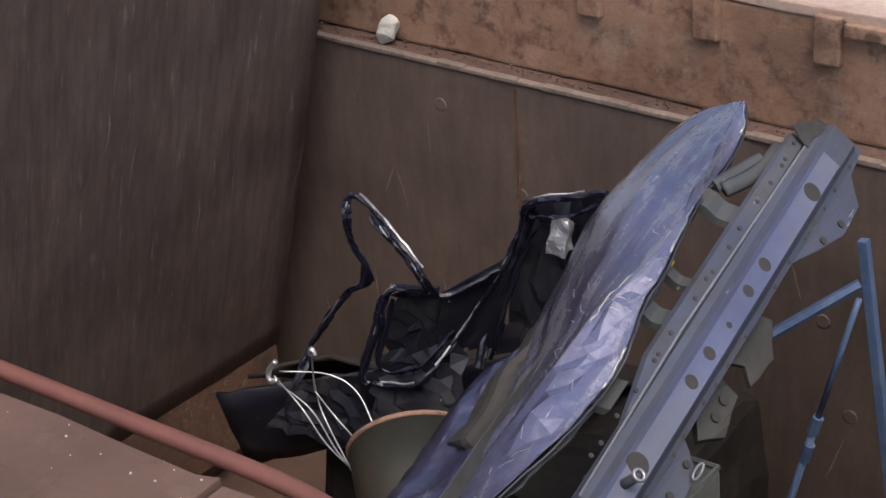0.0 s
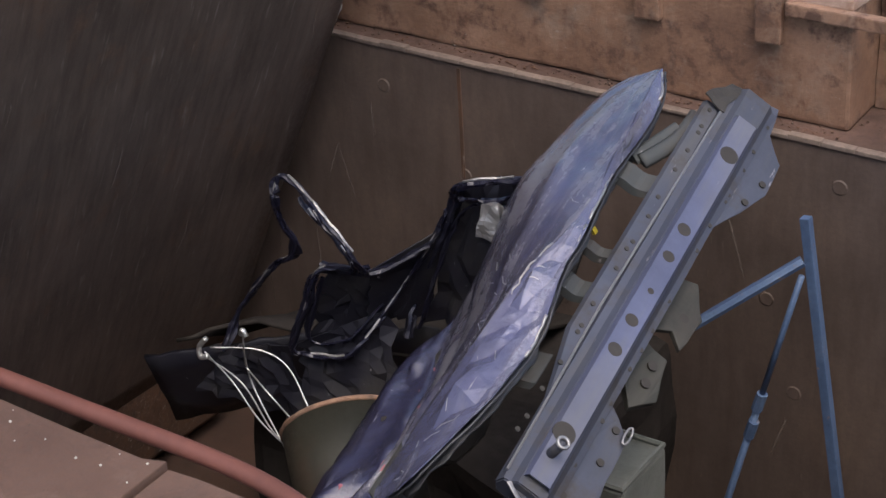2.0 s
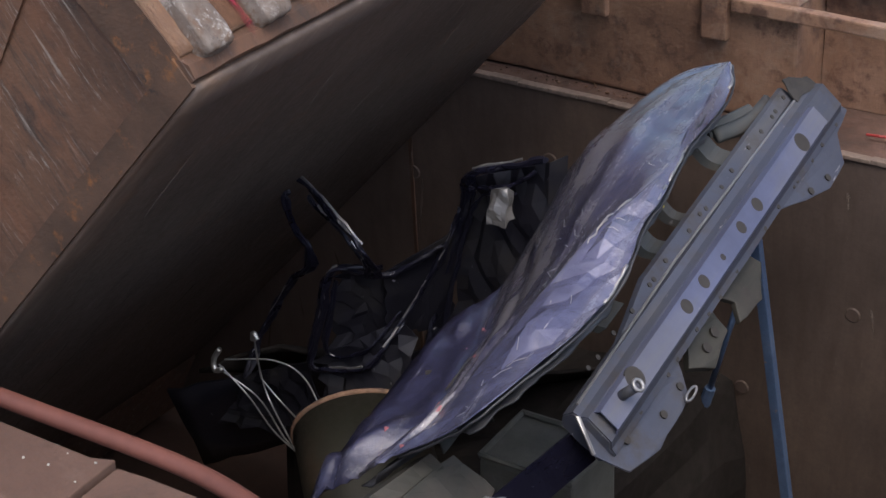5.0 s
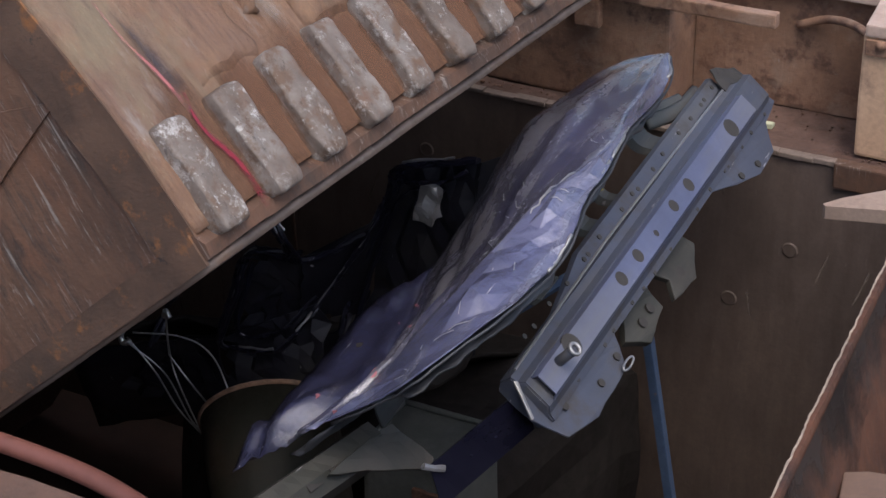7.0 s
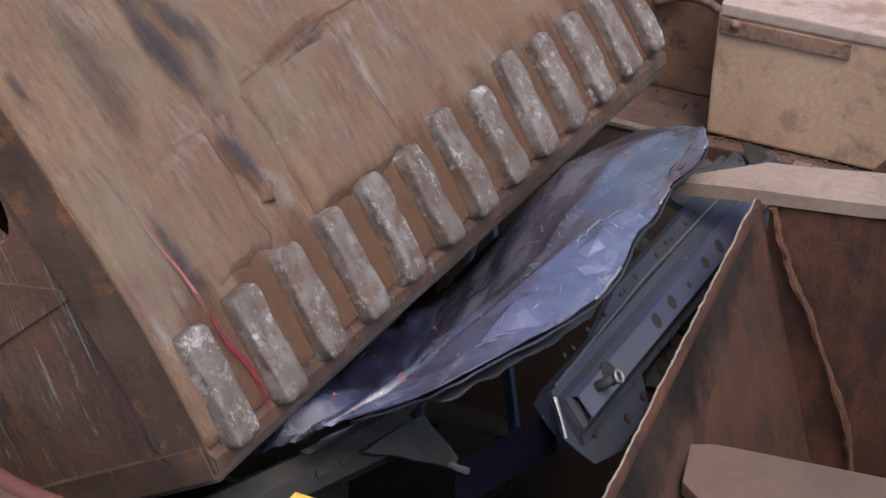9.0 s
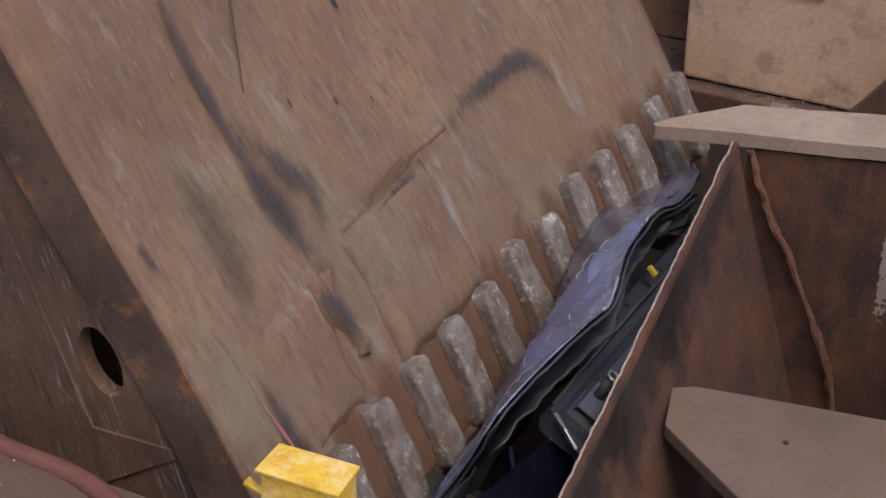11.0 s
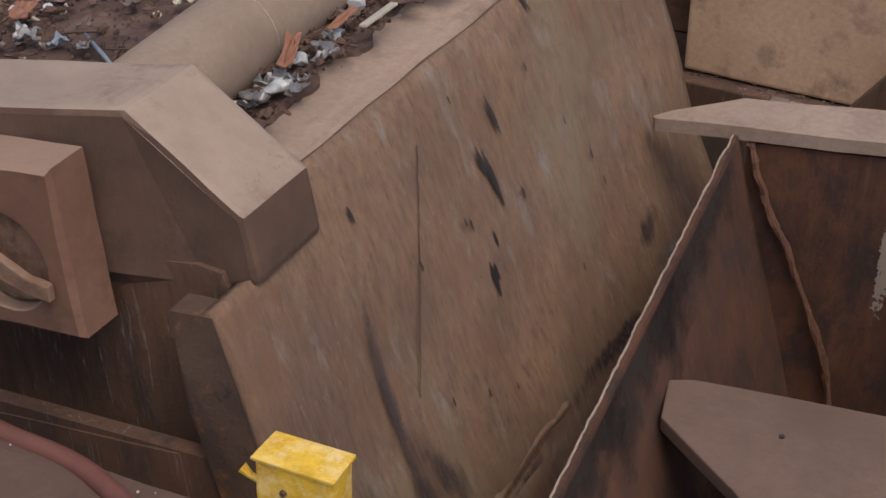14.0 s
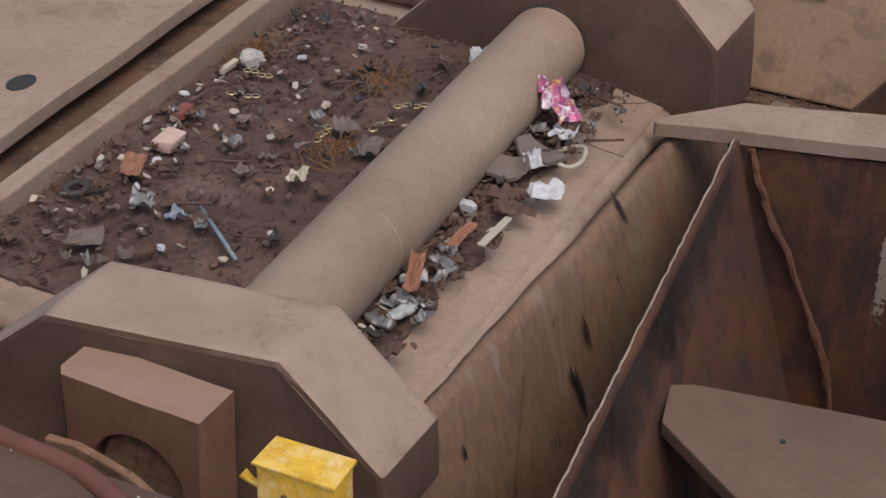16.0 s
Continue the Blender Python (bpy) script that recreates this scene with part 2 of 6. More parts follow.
M_RUST = steel("flaking_rust_brown_paint", [(0.146, 0.081, 0.055), (0.232, 0.132, 0.085), (0.329, 0.201, 0.140)], 0.85, patch_tone=(0.105, 0.058, 0.042), patch_cut=(0.52, 0.62), patch_scale=3.2,
               chips=(0.33, 0.27, 0.23), chip_cut=(0.62, 0.68), bump=0.8, flecks=(0.34, 0.3, 0.27), fleck_cut=0.72)
mottled(M_RUST, [((0.1, 0.05, 0.035), (9, 9, 9), 0.52, 0.64, 0.75), ((0.3, 0.22, 0.17), (5, 5, 5), 0.52, 0.68, 0.6), ((0.4, 0.34, 0.3), (70, 70, 40), 0.68, 0.72, 0.8)], 0.4, 0.015)
M_DUSTY = steel("dust_covered_brown_steel", [(0.235, 0.165, 0.125), (0.3, 0.215, 0.165), (0.36, 0.265, 0.21)], 0.92, patch_tone=(0.21, 0.145, 0.11), bump=0.3,
                patch_cut=(0.56, 0.7))
mottled(M_DUSTY, [((0.17, 0.105, 0.075), (5, 5, 5), 0.54, 0.68, 0.6), ((0.34, 0.28, 0.24), (9, 9, 9), 0.56, 0.7, 0.5), ((0.1, 0.07, 0.055), (60, 60, 60), 0.68, 0.74, 0.6)], 0.25, 0.01)
M_PALE = steel("pale_dusty_plate", [(0.336, 0.235, 0.185), (0.448, 0.336, 0.280), (0.538, 0.426, 0.370)], 0.92, patch_tone=(0.3, 0.19, 0.14))
M_DEEP = steel("dark_red_rust_plate", [(0.038, 0.018, 0.013), (0.089, 0.037, 0.021), (0.145, 0.060, 0.031)], 0.85, streak=(30, 30, 2.5), patch_scale=4.5,
               streak_tone=(0.15, 0.062, 0.032), streak_cut=(0.56, 0.8), chips=(0.035, 0.021, 0.017), chip_cut=(0.55, 0.66), patch_tone=(0.075, 0.035, 0.024), wave=0.3, bump=0.7,
               flecks=(0.3, 0.24, 0.2), fleck_cut=0.76)
mottled(M_DEEP, [((0.15, 0.06, 0.03), (6, 6, 2.5), 0.52, 0.68, 0.7), ((0.035, 0.022, 0.018), (8, 8, 4), 0.5, 0.62, 0.8), ((0.25, 0.19, 0.15), (60, 60, 30), 0.68, 0.73, 0.7)], 0.35, 0.012)
M_TOOTH = steel("worn_grey_tooth_steel", [(0.085, 0.062, 0.048), (0.16, 0.13, 0.112), (0.25, 0.228, 0.21)], 0.75, patch_tone=(0.12, 0.075, 0.05), patch_scale=9,
                chips=(0.5, 0.48, 0.46), chip_cut=(0.54, 0.62), bump=0.9, grain=45, flecks=(0.5, 0.47, 0.44), fleck_cut=0.64)
mottled(M_TOOTH, [((0.05, 0.036, 0.03), (45, 45, 30), 0.58, 0.66, 0.8), ((0.45, 0.44, 0.43), (60, 60, 35), 0.6, 0.68, 0.75), ((0.17, 0.09, 0.055), (14, 14, 9), 0.56, 0.68, 0.6)], 0.6, 0.012)
M_REDPIPE = plain("red_oxide_painted_pipe", (0.13, 0.047, 0.034), 0.6, vary=0.3, scale=22)
M_PIPE = steel("dusty_tan_pipe_steel", [(0.24, 0.175, 0.13), (0.3, 0.22, 0.165), (0.35, 0.265, 0.2)], 0.9, bump=0.12, patch_scale=1.6)
M_DIRT = steel("dry_brown_dirt", [(0.055, 0.033, 0.026), (0.105, 0.062, 0.048), (0.16, 0.098, 0.077)], 0.97, patch_scale=6, bump=1.0, grain=45)
mottled(M_DIRT, [((0.055, 0.03, 0.025), (7, 7, 7), 0.5, 0.64, 0.8), ((0.17, 0.112, 0.09), (4, 4, 4), 0.54, 0.68, 0.7), ((0.13, 0.06, 0.035), (9, 9, 9), 0.58, 0.7, 0.6)], 0.8, 0.02)
mottled(M_PIPE, [((0.2, 0.135, 0.1), (4, 2, 4), 0.54, 0.7, 0.6), ((0.36, 0.3, 0.26), (50, 50, 50), 0.7, 0.75, 0.6), ((0.13, 0.095, 0.075), (14, 9, 14), 0.64, 0.74, 0.5)], 0.12, 0.006)
M_YELLOW = steel("chipped_yellow_paint", [(0.62, 0.36, 0.02), (0.75, 0.47, 0.04), (0.8, 0.55, 0.14)], 0.6, patch_tone=(0.62, 0.34, 0.02), chips=(0.1, 0.06, 0.03),
                 chip_cut=(0.66, 0.7), patch_scale=9, bump=0.3)
mottled(M_YELLOW, [((0.8, 0.62, 0.3), (22, 22, 22), 0.5, 0.62, 0.7), ((0.45, 0.24, 0.02), (16, 16, 40), 0.56, 0.68, 0.6), ((0.07, 0.045, 0.03), (60, 60, 60), 0.68, 0.71, 0.9)], 0.35, 0.005)
M_LOWFL = steel("red_brown_dusty_flange", [(0.11, 0.068, 0.05), (0.15, 0.095, 0.07), (0.19, 0.125, 0.095)], 0.9, bump=0.25)
M_WELD = plain("orange_rust_weld", (0.11, 0.048, 0.028), 0.85, vary=0.4, scale=70, bump=0.8)
M_TORN = plain("torn_bright_steel_edge", (0.34, 0.26, 0.2), 0.6, vary=0.4, scale=80, bump=0.8)
M_BLUE = car_paint("faded_blue_car_paint", (0.098, 0.108, 0.175), dust=(0.17, 0.17, 0.17), dust_cut=(0.5, 0.78), rough=0.38)
M_HOOD = crumpled_paint("dusty_scratched_blue_bonnet_paint", (0.054, 0.054, 0.1), (0.24, 0.225, 0.228), (0.42, 0.74), 0.18, 0.32)
# Same paint as the bonnet, lightened to paint in sky light on the band.
M_BAND = crumpled_paint("scraped_sky_lit_blue_edge_paint", (0.1, 0.104, 0.185), (0.28, 0.27, 0.285), (0.5, 0.8), 0.15, 0.55)
M_FLAP = crumpled_paint("glossy_blue_flap_paint", (0.034, 0.035, 0.075), (0.13, 0.12, 0.122), (0.52, 0.8), 0.1, 0.5)
M_NAVY = car_paint("dark_navy_gloss_paint", (0.011, 0.011, 0.024), dust=(0.06, 0.055, 0.055), dust_cut=(0.6, 0.85), rough=0.22, scratch=0.68)
M_SILL = car_paint("grimy_black_navy_paint", (0.014, 0.014, 0.022), dust=(0.04, 0.036, 0.034), dust_cut=(0.5, 0.8), rough=0.35, scratch=0.7)
M_GREYBLUE = car_paint("blue_overspray_grey_primer", (0.062, 0.07, 0.1), dust=(0.1, 0.096, 0.09), rough=0.6, dirt=0.4)
M_PRIMER = car_paint("grimy_grey_green_primer", (0.062, 0.068, 0.07), dust=(0.105, 0.1, 0.092), rough=0.65, dirt=0.6)
# Also the colour of the hole discs, where it paints their dark insides.
M_BLACK = plain("grime_and_hole_black", (0.03, 0.026, 0.023), 0.75, vary=0.4)
M_HOODIN = plain("dark_grey_underside_paint", (0.028, 0.029, 0.034), 0.5, vary=0.5, scale=14, bump=0.5)
M_WING = car_paint("grimy_olive_primer", (0.034, 0.035, 0.03), dust=(0.07, 0.065, 0.055), rough=0.65, dirt=0.7)
M_SOOT = plain("sooty_black_sheet", (0.03, 0.026, 0.024), 0.95, spec=0.08, vary=0.4)
M_RIM = plain("worn_rim_steel", (0.19, 0.145, 0.12), 0.65, vary=0.45, scale=60, bump=0.6)
M_PANEL = steel("dusty_tan_frame_steel", [(0.426, 0.274, 0.179), (0.515, 0.342, 0.224), (0.594, 0.409, 0.280)], 0.92, patch_tone=(0.26, 0.17, 0.125), bump=0.3, patch_cut=(0.56, 0.7), flecks=(0.12, 0.08, 0.06), fleck_cut=0.76)
M_BARE = plain("bare_bright_metal", (0.34, 0.33, 0.33), 0.42, 0.7, vary=0.2)
M_POLE = steel("scuffed_sky_blue_paint", [(0.06, 0.1, 0.19), (0.08, 0.13, 0.24), (0.11, 0.165, 0.28)], 0.5, patch_tone=None, chips=(0.25, 0.16, 0.12), chip_cut=(0.6, 0.66), patch_scale=8)
M_OLIVE = steel("rusty_olive_drum_steel", [(0.014, 0.015, 0.01), (0.022, 0.021, 0.014), (0.045, 0.028, 0.018)], 0.6, patch_scale=5)
M_SHEET = steel("pale_grey_enamel_sheet", [(0.105, 0.116, 0.105), (0.150, 0.161, 0.150), (0.203, 0.214, 0.203)], 0.55, patch_scale=6, chips=(0.1, 0.07, 0.05))
M_WIRE = plain("silver_wire", (0.55, 0.55, 0.54), 0.35, 0.8)
M_STONE = plain("pale_grey_stone", (0.42, 0.4, 0.36), 0.9, vary=0.35, scale=30, bump=0.8)
M_FLOOR = steel("dark_rusty_box_floor", [(0.05, 0.03, 0.022), (0.08, 0.046, 0.034), (0.11, 0.064, 0.046)], 0.85, patch_scale=3, bump=0.5)
M_GROUND = steel("trodden_earth", [(0.1, 0.075, 0.055), (0.15, 0.115, 0.085), (0.2, 0.155, 0.12)], 0.97, patch_scale=0.6, bump=0.8)

def stain(name, colour, rough, cut=0.5, scale=(2, 85, 11), most=0.8, soft=0.25):
    """A thin ragged film with gaps and soft borders, for scrapes and spilt paint; the mesh's UV gives the border."""
    m, n, l, p = nodes_of(name)
    c = n.new("ShaderNodeTexCoord")
    f = noise_tex(n, l, mapped(n, l, scale), 1.0, 8, 0.7)
    g = noise_tex(n, l, mapped(n, l, (7, 7, 7)), 1.0, 7, 0.7)
    both = n.new("ShaderNodeMath")
    both.operation = "ADD"
    l.new(f, both.inputs[0]), l.new(g, both.inputs[1])
    sep = n.new("ShaderNodeSeparateXYZ")
    l.new(c.outputs["UV"], sep.inputs[0])
    s = n.new("ShaderNodeMath")
    s.operation = "MULTIPLY_ADD"
    l.new(sep.outputs["X"], s.inputs[0])
    s.inputs[1].default_value = 0.45
    half = n.new("ShaderNodeMath")
    half.operation = "MULTIPLY_ADD"
    half.inputs[1].default_value, half.inputs[2].default_value = 0.9, -0.6
    l.new(both.outputs[0], half.inputs[0])
    l.new(half.outputs[0], s.inputs[2])
    p.inputs["Base Color"].default_value = (*colour, 1)
    p.inputs["Roughness"].default_value = rough
    l.new(ramp(n, l, s.outputs[0], [(cut, W0), (min(1.0, cut + soft), (most,) * 3)]), p.inputs["Alpha"])
    return m


M_SCUFFTHIN = stain("thin_dull_scrape_mark", (0.06, 0.042, 0.038), 0.7, cut=0.4, soft=0.5, most=0.5)
M_SCUFF = stain("dark_scrape_mark", (0.062, 0.045, 0.045), 0.6, cut=0.38, scale=(3, 60, 9), soft=0.4, most=0.78)
M_RUB = stain("pale_rubbed_steel", (0.3, 0.24, 0.2), 0.7, cut=0.45, most=0.6, soft=0.4)
M_REDPAINT = stain("spilt_crimson_paint", (0.2, 0.014, 0.03), 0.45, cut=0.28, most=0.9, soft=0.3)
M_PINKPAINT = stain("thin_pink_paint", (0.4, 0.13, 0.13), 0.6, cut=0.4, most=0.75, soft=0.35)
M_OIL = stain("black_oil_mark", (0.025, 0.022, 0.021), 0.45, cut=0.28, most=0.92, soft=0.2)
M_RUSTFILM = stain("orange_brown_rust_film", (0.13, 0.062, 0.034), 0.9, cut=0.3, scale=(30, 30, 6), most=0.75, soft=0.45)
M_BURNT = stain("burnt_dark_rust", (0.028, 0.018, 0.014), 0.8, cut=0.3, scale=(9, 9, 9), most=0.85, soft=0.35)
M_FLAKE = stain("pale_flaking_paint", (0.32, 0.25, 0.2), 0.8, cut=0.6, scale=(45, 45, 45), most=0.9, soft=0.06)




def dusty_lit_top(name, body, dust):
    """Rust-brown steel; faces up in the thing's own space painted pale as dust and light."""
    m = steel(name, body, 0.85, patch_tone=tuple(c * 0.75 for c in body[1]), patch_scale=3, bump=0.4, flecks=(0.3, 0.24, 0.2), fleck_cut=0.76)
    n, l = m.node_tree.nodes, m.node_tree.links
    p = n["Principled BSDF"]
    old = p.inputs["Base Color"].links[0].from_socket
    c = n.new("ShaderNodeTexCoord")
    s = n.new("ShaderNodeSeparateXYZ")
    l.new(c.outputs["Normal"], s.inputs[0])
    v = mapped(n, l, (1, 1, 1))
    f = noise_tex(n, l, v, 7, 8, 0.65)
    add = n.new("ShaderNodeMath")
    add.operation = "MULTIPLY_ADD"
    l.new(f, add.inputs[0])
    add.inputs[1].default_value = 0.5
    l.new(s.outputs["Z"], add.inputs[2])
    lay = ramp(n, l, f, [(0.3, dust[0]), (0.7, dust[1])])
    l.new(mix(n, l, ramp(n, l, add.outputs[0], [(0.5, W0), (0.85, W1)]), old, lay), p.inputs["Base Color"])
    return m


# Pale tops and dark sides also paint how light falls on the brackets.
M_BRACKET = dusty_lit_top("dusty_lit_top_brown_steel", [(0.075, 0.042, 0.03), (0.112, 0.064, 0.045), (0.155, 0.092, 0.065)], [(0.26, 0.19, 0.145), (0.36, 0.265, 0.205)])
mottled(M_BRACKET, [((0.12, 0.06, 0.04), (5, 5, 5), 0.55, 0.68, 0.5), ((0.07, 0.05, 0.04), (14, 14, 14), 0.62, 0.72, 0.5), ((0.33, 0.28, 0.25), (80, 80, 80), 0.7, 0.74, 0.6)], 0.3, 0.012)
M_BLOCK = dusty_lit_top("dusty_lit_top_red_steel", [(0.14, 0.068, 0.045), (0.19, 0.095, 0.063), (0.23, 0.125, 0.085)], [(0.26, 0.165, 0.12), (0.32, 0.21, 0.155)])

# ---- mesh helpers ----


def mesh_of(name, bm, mat, smooth=False):
    me = bpy.data.meshes.new(name)
    bmesh.ops.recalc_face_normals(bm, faces=bm.faces)
    bm.to_mesh(me)
    bm.free()
    me.materials.append(mat)
    if smooth:
        me.polygons.foreach_set("use_smooth", [True] * len(me.polygons))
    return me


def part(name, bm, mat, parent=None, label="", smooth=False):
    ob = new(name, mesh_of(name, bm, mat, smooth))
    ob.parent = parent
    if label:
        tagged(ob, label)
    return ob


def thing(name, label, category, at=(0, 0, 0), group="", kind=""):
    ob = new(name)
    ob.location = at
    ob.empty_display_size = 0.1
    return tagged(ob, label, category, group, kind)


def bevelled(bm, width, segments=2):
    if width:
        bmesh.ops.bevel(bm, geom=bm.edges[:], offset=width, segments=segments, profile=0.6, affect="EDGES", clamp_overlap=True)
    return bm


def box(x0, x1, y0, y1, z0, z1, bevel=0.0):
    bm = bmesh.new()
    bmesh.ops.create_cube(bm, size=1)
    for v in bm.verts:
        v.co = ((x0 + x1) / 2 + v.co.x * (x1 - x0), (y0 + y1) / 2 + v.co.y * (y1 - y0), (z0 + z1) / 2 + v.co.z * (z1 - z0))
    return bevelled(bm, bevel)


def prism(points, lo, hi, axis="y", bevel=0.0):
    """A polygon of (a, b) pairs drawn out along an axis: y takes (x, z), z takes (x, y), x takes (y, z)."""
    put = {"y": lambda a, b, c: (a, c, b), "z": lambda a, b, c: (a, b, c), "x": lambda a, b, c: (c, a, b)}[axis]
    bm = bmesh.new()
    low = [bm.verts.new(put(a, b, lo)) for a, b in points]
    high = [bm.verts.new(put(a, b, hi)) for a, b in points]
    bm.faces.new(low), bm.faces.new(high)
    for i in range(len(points)):
        j = (i + 1) % len(points)
        bm.faces.new((low[i], low[j], high[j], high[i]))
    bmesh.ops.recalc_face_normals(bm, faces=bm.faces)
    return bevelled(bm, bevel)


def bored_block(x0, x1, y0, y1, z0, z1, cx, cz, r, depth, edge=0.012):
    """A block with chamfered front edges and a round blind bore in its low-y face."""
    turns = set(np.linspace(0, math.tau, 48, endpoint=False).tolist())
    turns |= {math.atan2(z - cz, x - cx) % math.tau for x in (x0, x1) for z in (z0, z1)}
    bm = bmesh.new()
    loops = []
    for a in sorted(turns):
        c, q = math.cos(a), math.sin(a)
        fit = min((x1 - cx) / c if c > 1e-9 else (x0 - cx) / c if c < -1e-9 else 9, (z1 - cz) / q if q > 1e-9 else (z0 - cz) / q if q < -1e-9 else 9)
        spots = ((0.0, y0 + depth), (r, y0 + depth), (r, y0 + 0.003), (r + 0.003, y0), (fit - edge, y0), (fit, y0 + edge), (fit, y1))
        loops.append([bm.verts.new((cx + c * f, y, cz + q * f)) for f, y in spots])
    for a, b in zip(loops, loops[1:] + loops[:1]):
        for k in range(len(a) - 1):
            bm.faces.new((a[k], a[k + 1], b[k + 1], b[k]))
    bmesh.ops.remove_doubles(bm, verts=bm.verts, dist=1e-5)
    bmesh.ops.recalc_face_normals(bm, faces=bm.faces)
    return bm


def tube(path, radius, sides=10, bm=None, flat=1.0):
    """A round bar along a path; flat squashes it across one way."""
    bm = bm or bmesh.new()
    pts = [Vector(p) for p in path]
    rings = []
    up = Vector((0.13, 0.27, 0.95)).normalized()
    for i, p in enumerate(pts):
        d = (pts[min(i + 1, len(pts) - 1)] - pts[max(i - 1, 0)]).normalized()
        a = d.cross(up)
        a = a.normalized() if a.length > 1e-4 else Vector((1, 0, 0))
        b = d.cross(a).normalized()
        r = radius[i] if isinstance(radius, (list, tuple)) else radius
        rings.append([bm.verts.new(p + (a * math.cos(k * math.tau / sides) + b * (flat * math.sin(k * math.tau / sides))) * r) for k in range(sides)])
    for r0, r1 in zip(rings, rings[1:]):
        for k in range(sides):
            bm.faces.new((r0[k], r0[(k + 1) % sides], r1[(k + 1) % sides], r1[k]))
    bm.faces.new(rings[0]), bm.faces.new(rings[-1])
    return bm


def curve_points(ctrl, n):
    """A smooth line through control points."""
    c = [Vector(p) for p in ctrl]
    c = [c[0] * 2 - c[1], *c, c[-1] * 2 - c[-2]]
    out = []
    for i in range(1, len(c) - 2):
        for k in range(n):
            t = k / n
            a, b, d, e = c[i - 1], c[i], c[i + 1], c[i + 2]
            out.append(0.5 * ((2 * b) + (d - a) * t + (2 * a - 5 * b + 4 * d - e) * t * t + (3 * b - a - 3 * d + e) * t ** 3))
    out.append(c[-2].copy())
    return out


def sheet(rows, thick, bm=None):
    """A closed thin shell over a grid of points."""
    bm = bm or bmesh.new()
    h, w = len(rows), len(rows[0])
    g = [[Vector(p) for p in r] for r in rows]
    nrm = [[None] * w for _ in range(h)]
    for i in range(h):
        for j in range(w):
            du = g[min(i + 1, h - 1)][j] - g[max(i - 1, 0)][j]
            dv = g[i][min(j + 1, w - 1)] - g[i][max(j - 1, 0)]
            q = du.cross(dv)
            nrm[i][j] = q.normalized() if q.length > 1e-9 else Vector((0, 0, 1))
    top = [[bm.verts.new(g[i][j]) for j in range(w)] for i in range(h)]
    bot = [[bm.verts.new(g[i][j] - nrm[i][j] * thick) for j in range(w)] for i in range(h)]
    for i in range(h - 1):
        for j in range(w - 1):
            bm.faces.new((top[i][j], top[i][j + 1], top[i + 1][j + 1], top[i + 1][j]))
            bm.faces.new((bot[i][j], bot[i + 1][j], bot[i + 1][j + 1], bot[i][j + 1]))
    for i in range(h - 1):
        for j in (0, w - 1):
            bm.faces.new((top[i][j], top[i + 1][j], bot[i + 1][j], bot[i][j]))
    for j in range(w - 1):
        for i in (0, h - 1):
            bm.faces.new((top[i][j], top[i][j + 1], bot[i][j + 1], bot[i][j]))
    return bm


def roughen(bm, amount, scale, seed=0.0):
    for v in bm.verts:
        q = noise.noise_vector(v.co * scale + Vector((seed, seed * 1.7, -seed)))
        v.co += q * amount
    return bm


def cut_fine(bm, size):
    """Splits long edges so that relief can follow."""
    for _ in range(6):
        long = [e for e in bm.edges if e.calc_length() > size]
        if not long:
            break
        bmesh.ops.subdivide_edges(bm, edges=long, cuts=1, use_grid_fill=True)
    return bm


def film_patch(grid, thick=0.001):
    """A thin film over a grid of (point, strength); strength goes to U, so that the film fades out."""
    bm = bmesh.new()
    uv = bm.loops.layers.uv.new("fade")
    vs = [[(bm.verts.new(p), s) for p, s in r] for r in grid]
    for r0, r1 in zip(vs, vs[1:]):
        for k in range(len(r0) - 1):
            quad = (r0[k], r0[k + 1], r1[k + 1], r1[k])
            f = bm.faces.new([q[0] for q in quad])
            for lp, q in zip(f.loops, quad):
                lp[uv].uv = (q[1], 0.5)
    return bm

# ---- the press: fixed structure ----
LEDGE, WALL_Y = 1.6, 4.452


def build_ground():
    part("ground", roughen(cut_fine(box(-60, 60, -60, 60, -0.5, -0.06), 20), 0.0, 1), M_GROUND)
    tagged(bpy.data.objects["ground"], "trodden brown earth of the scrap yard", "ground", kind="structure")


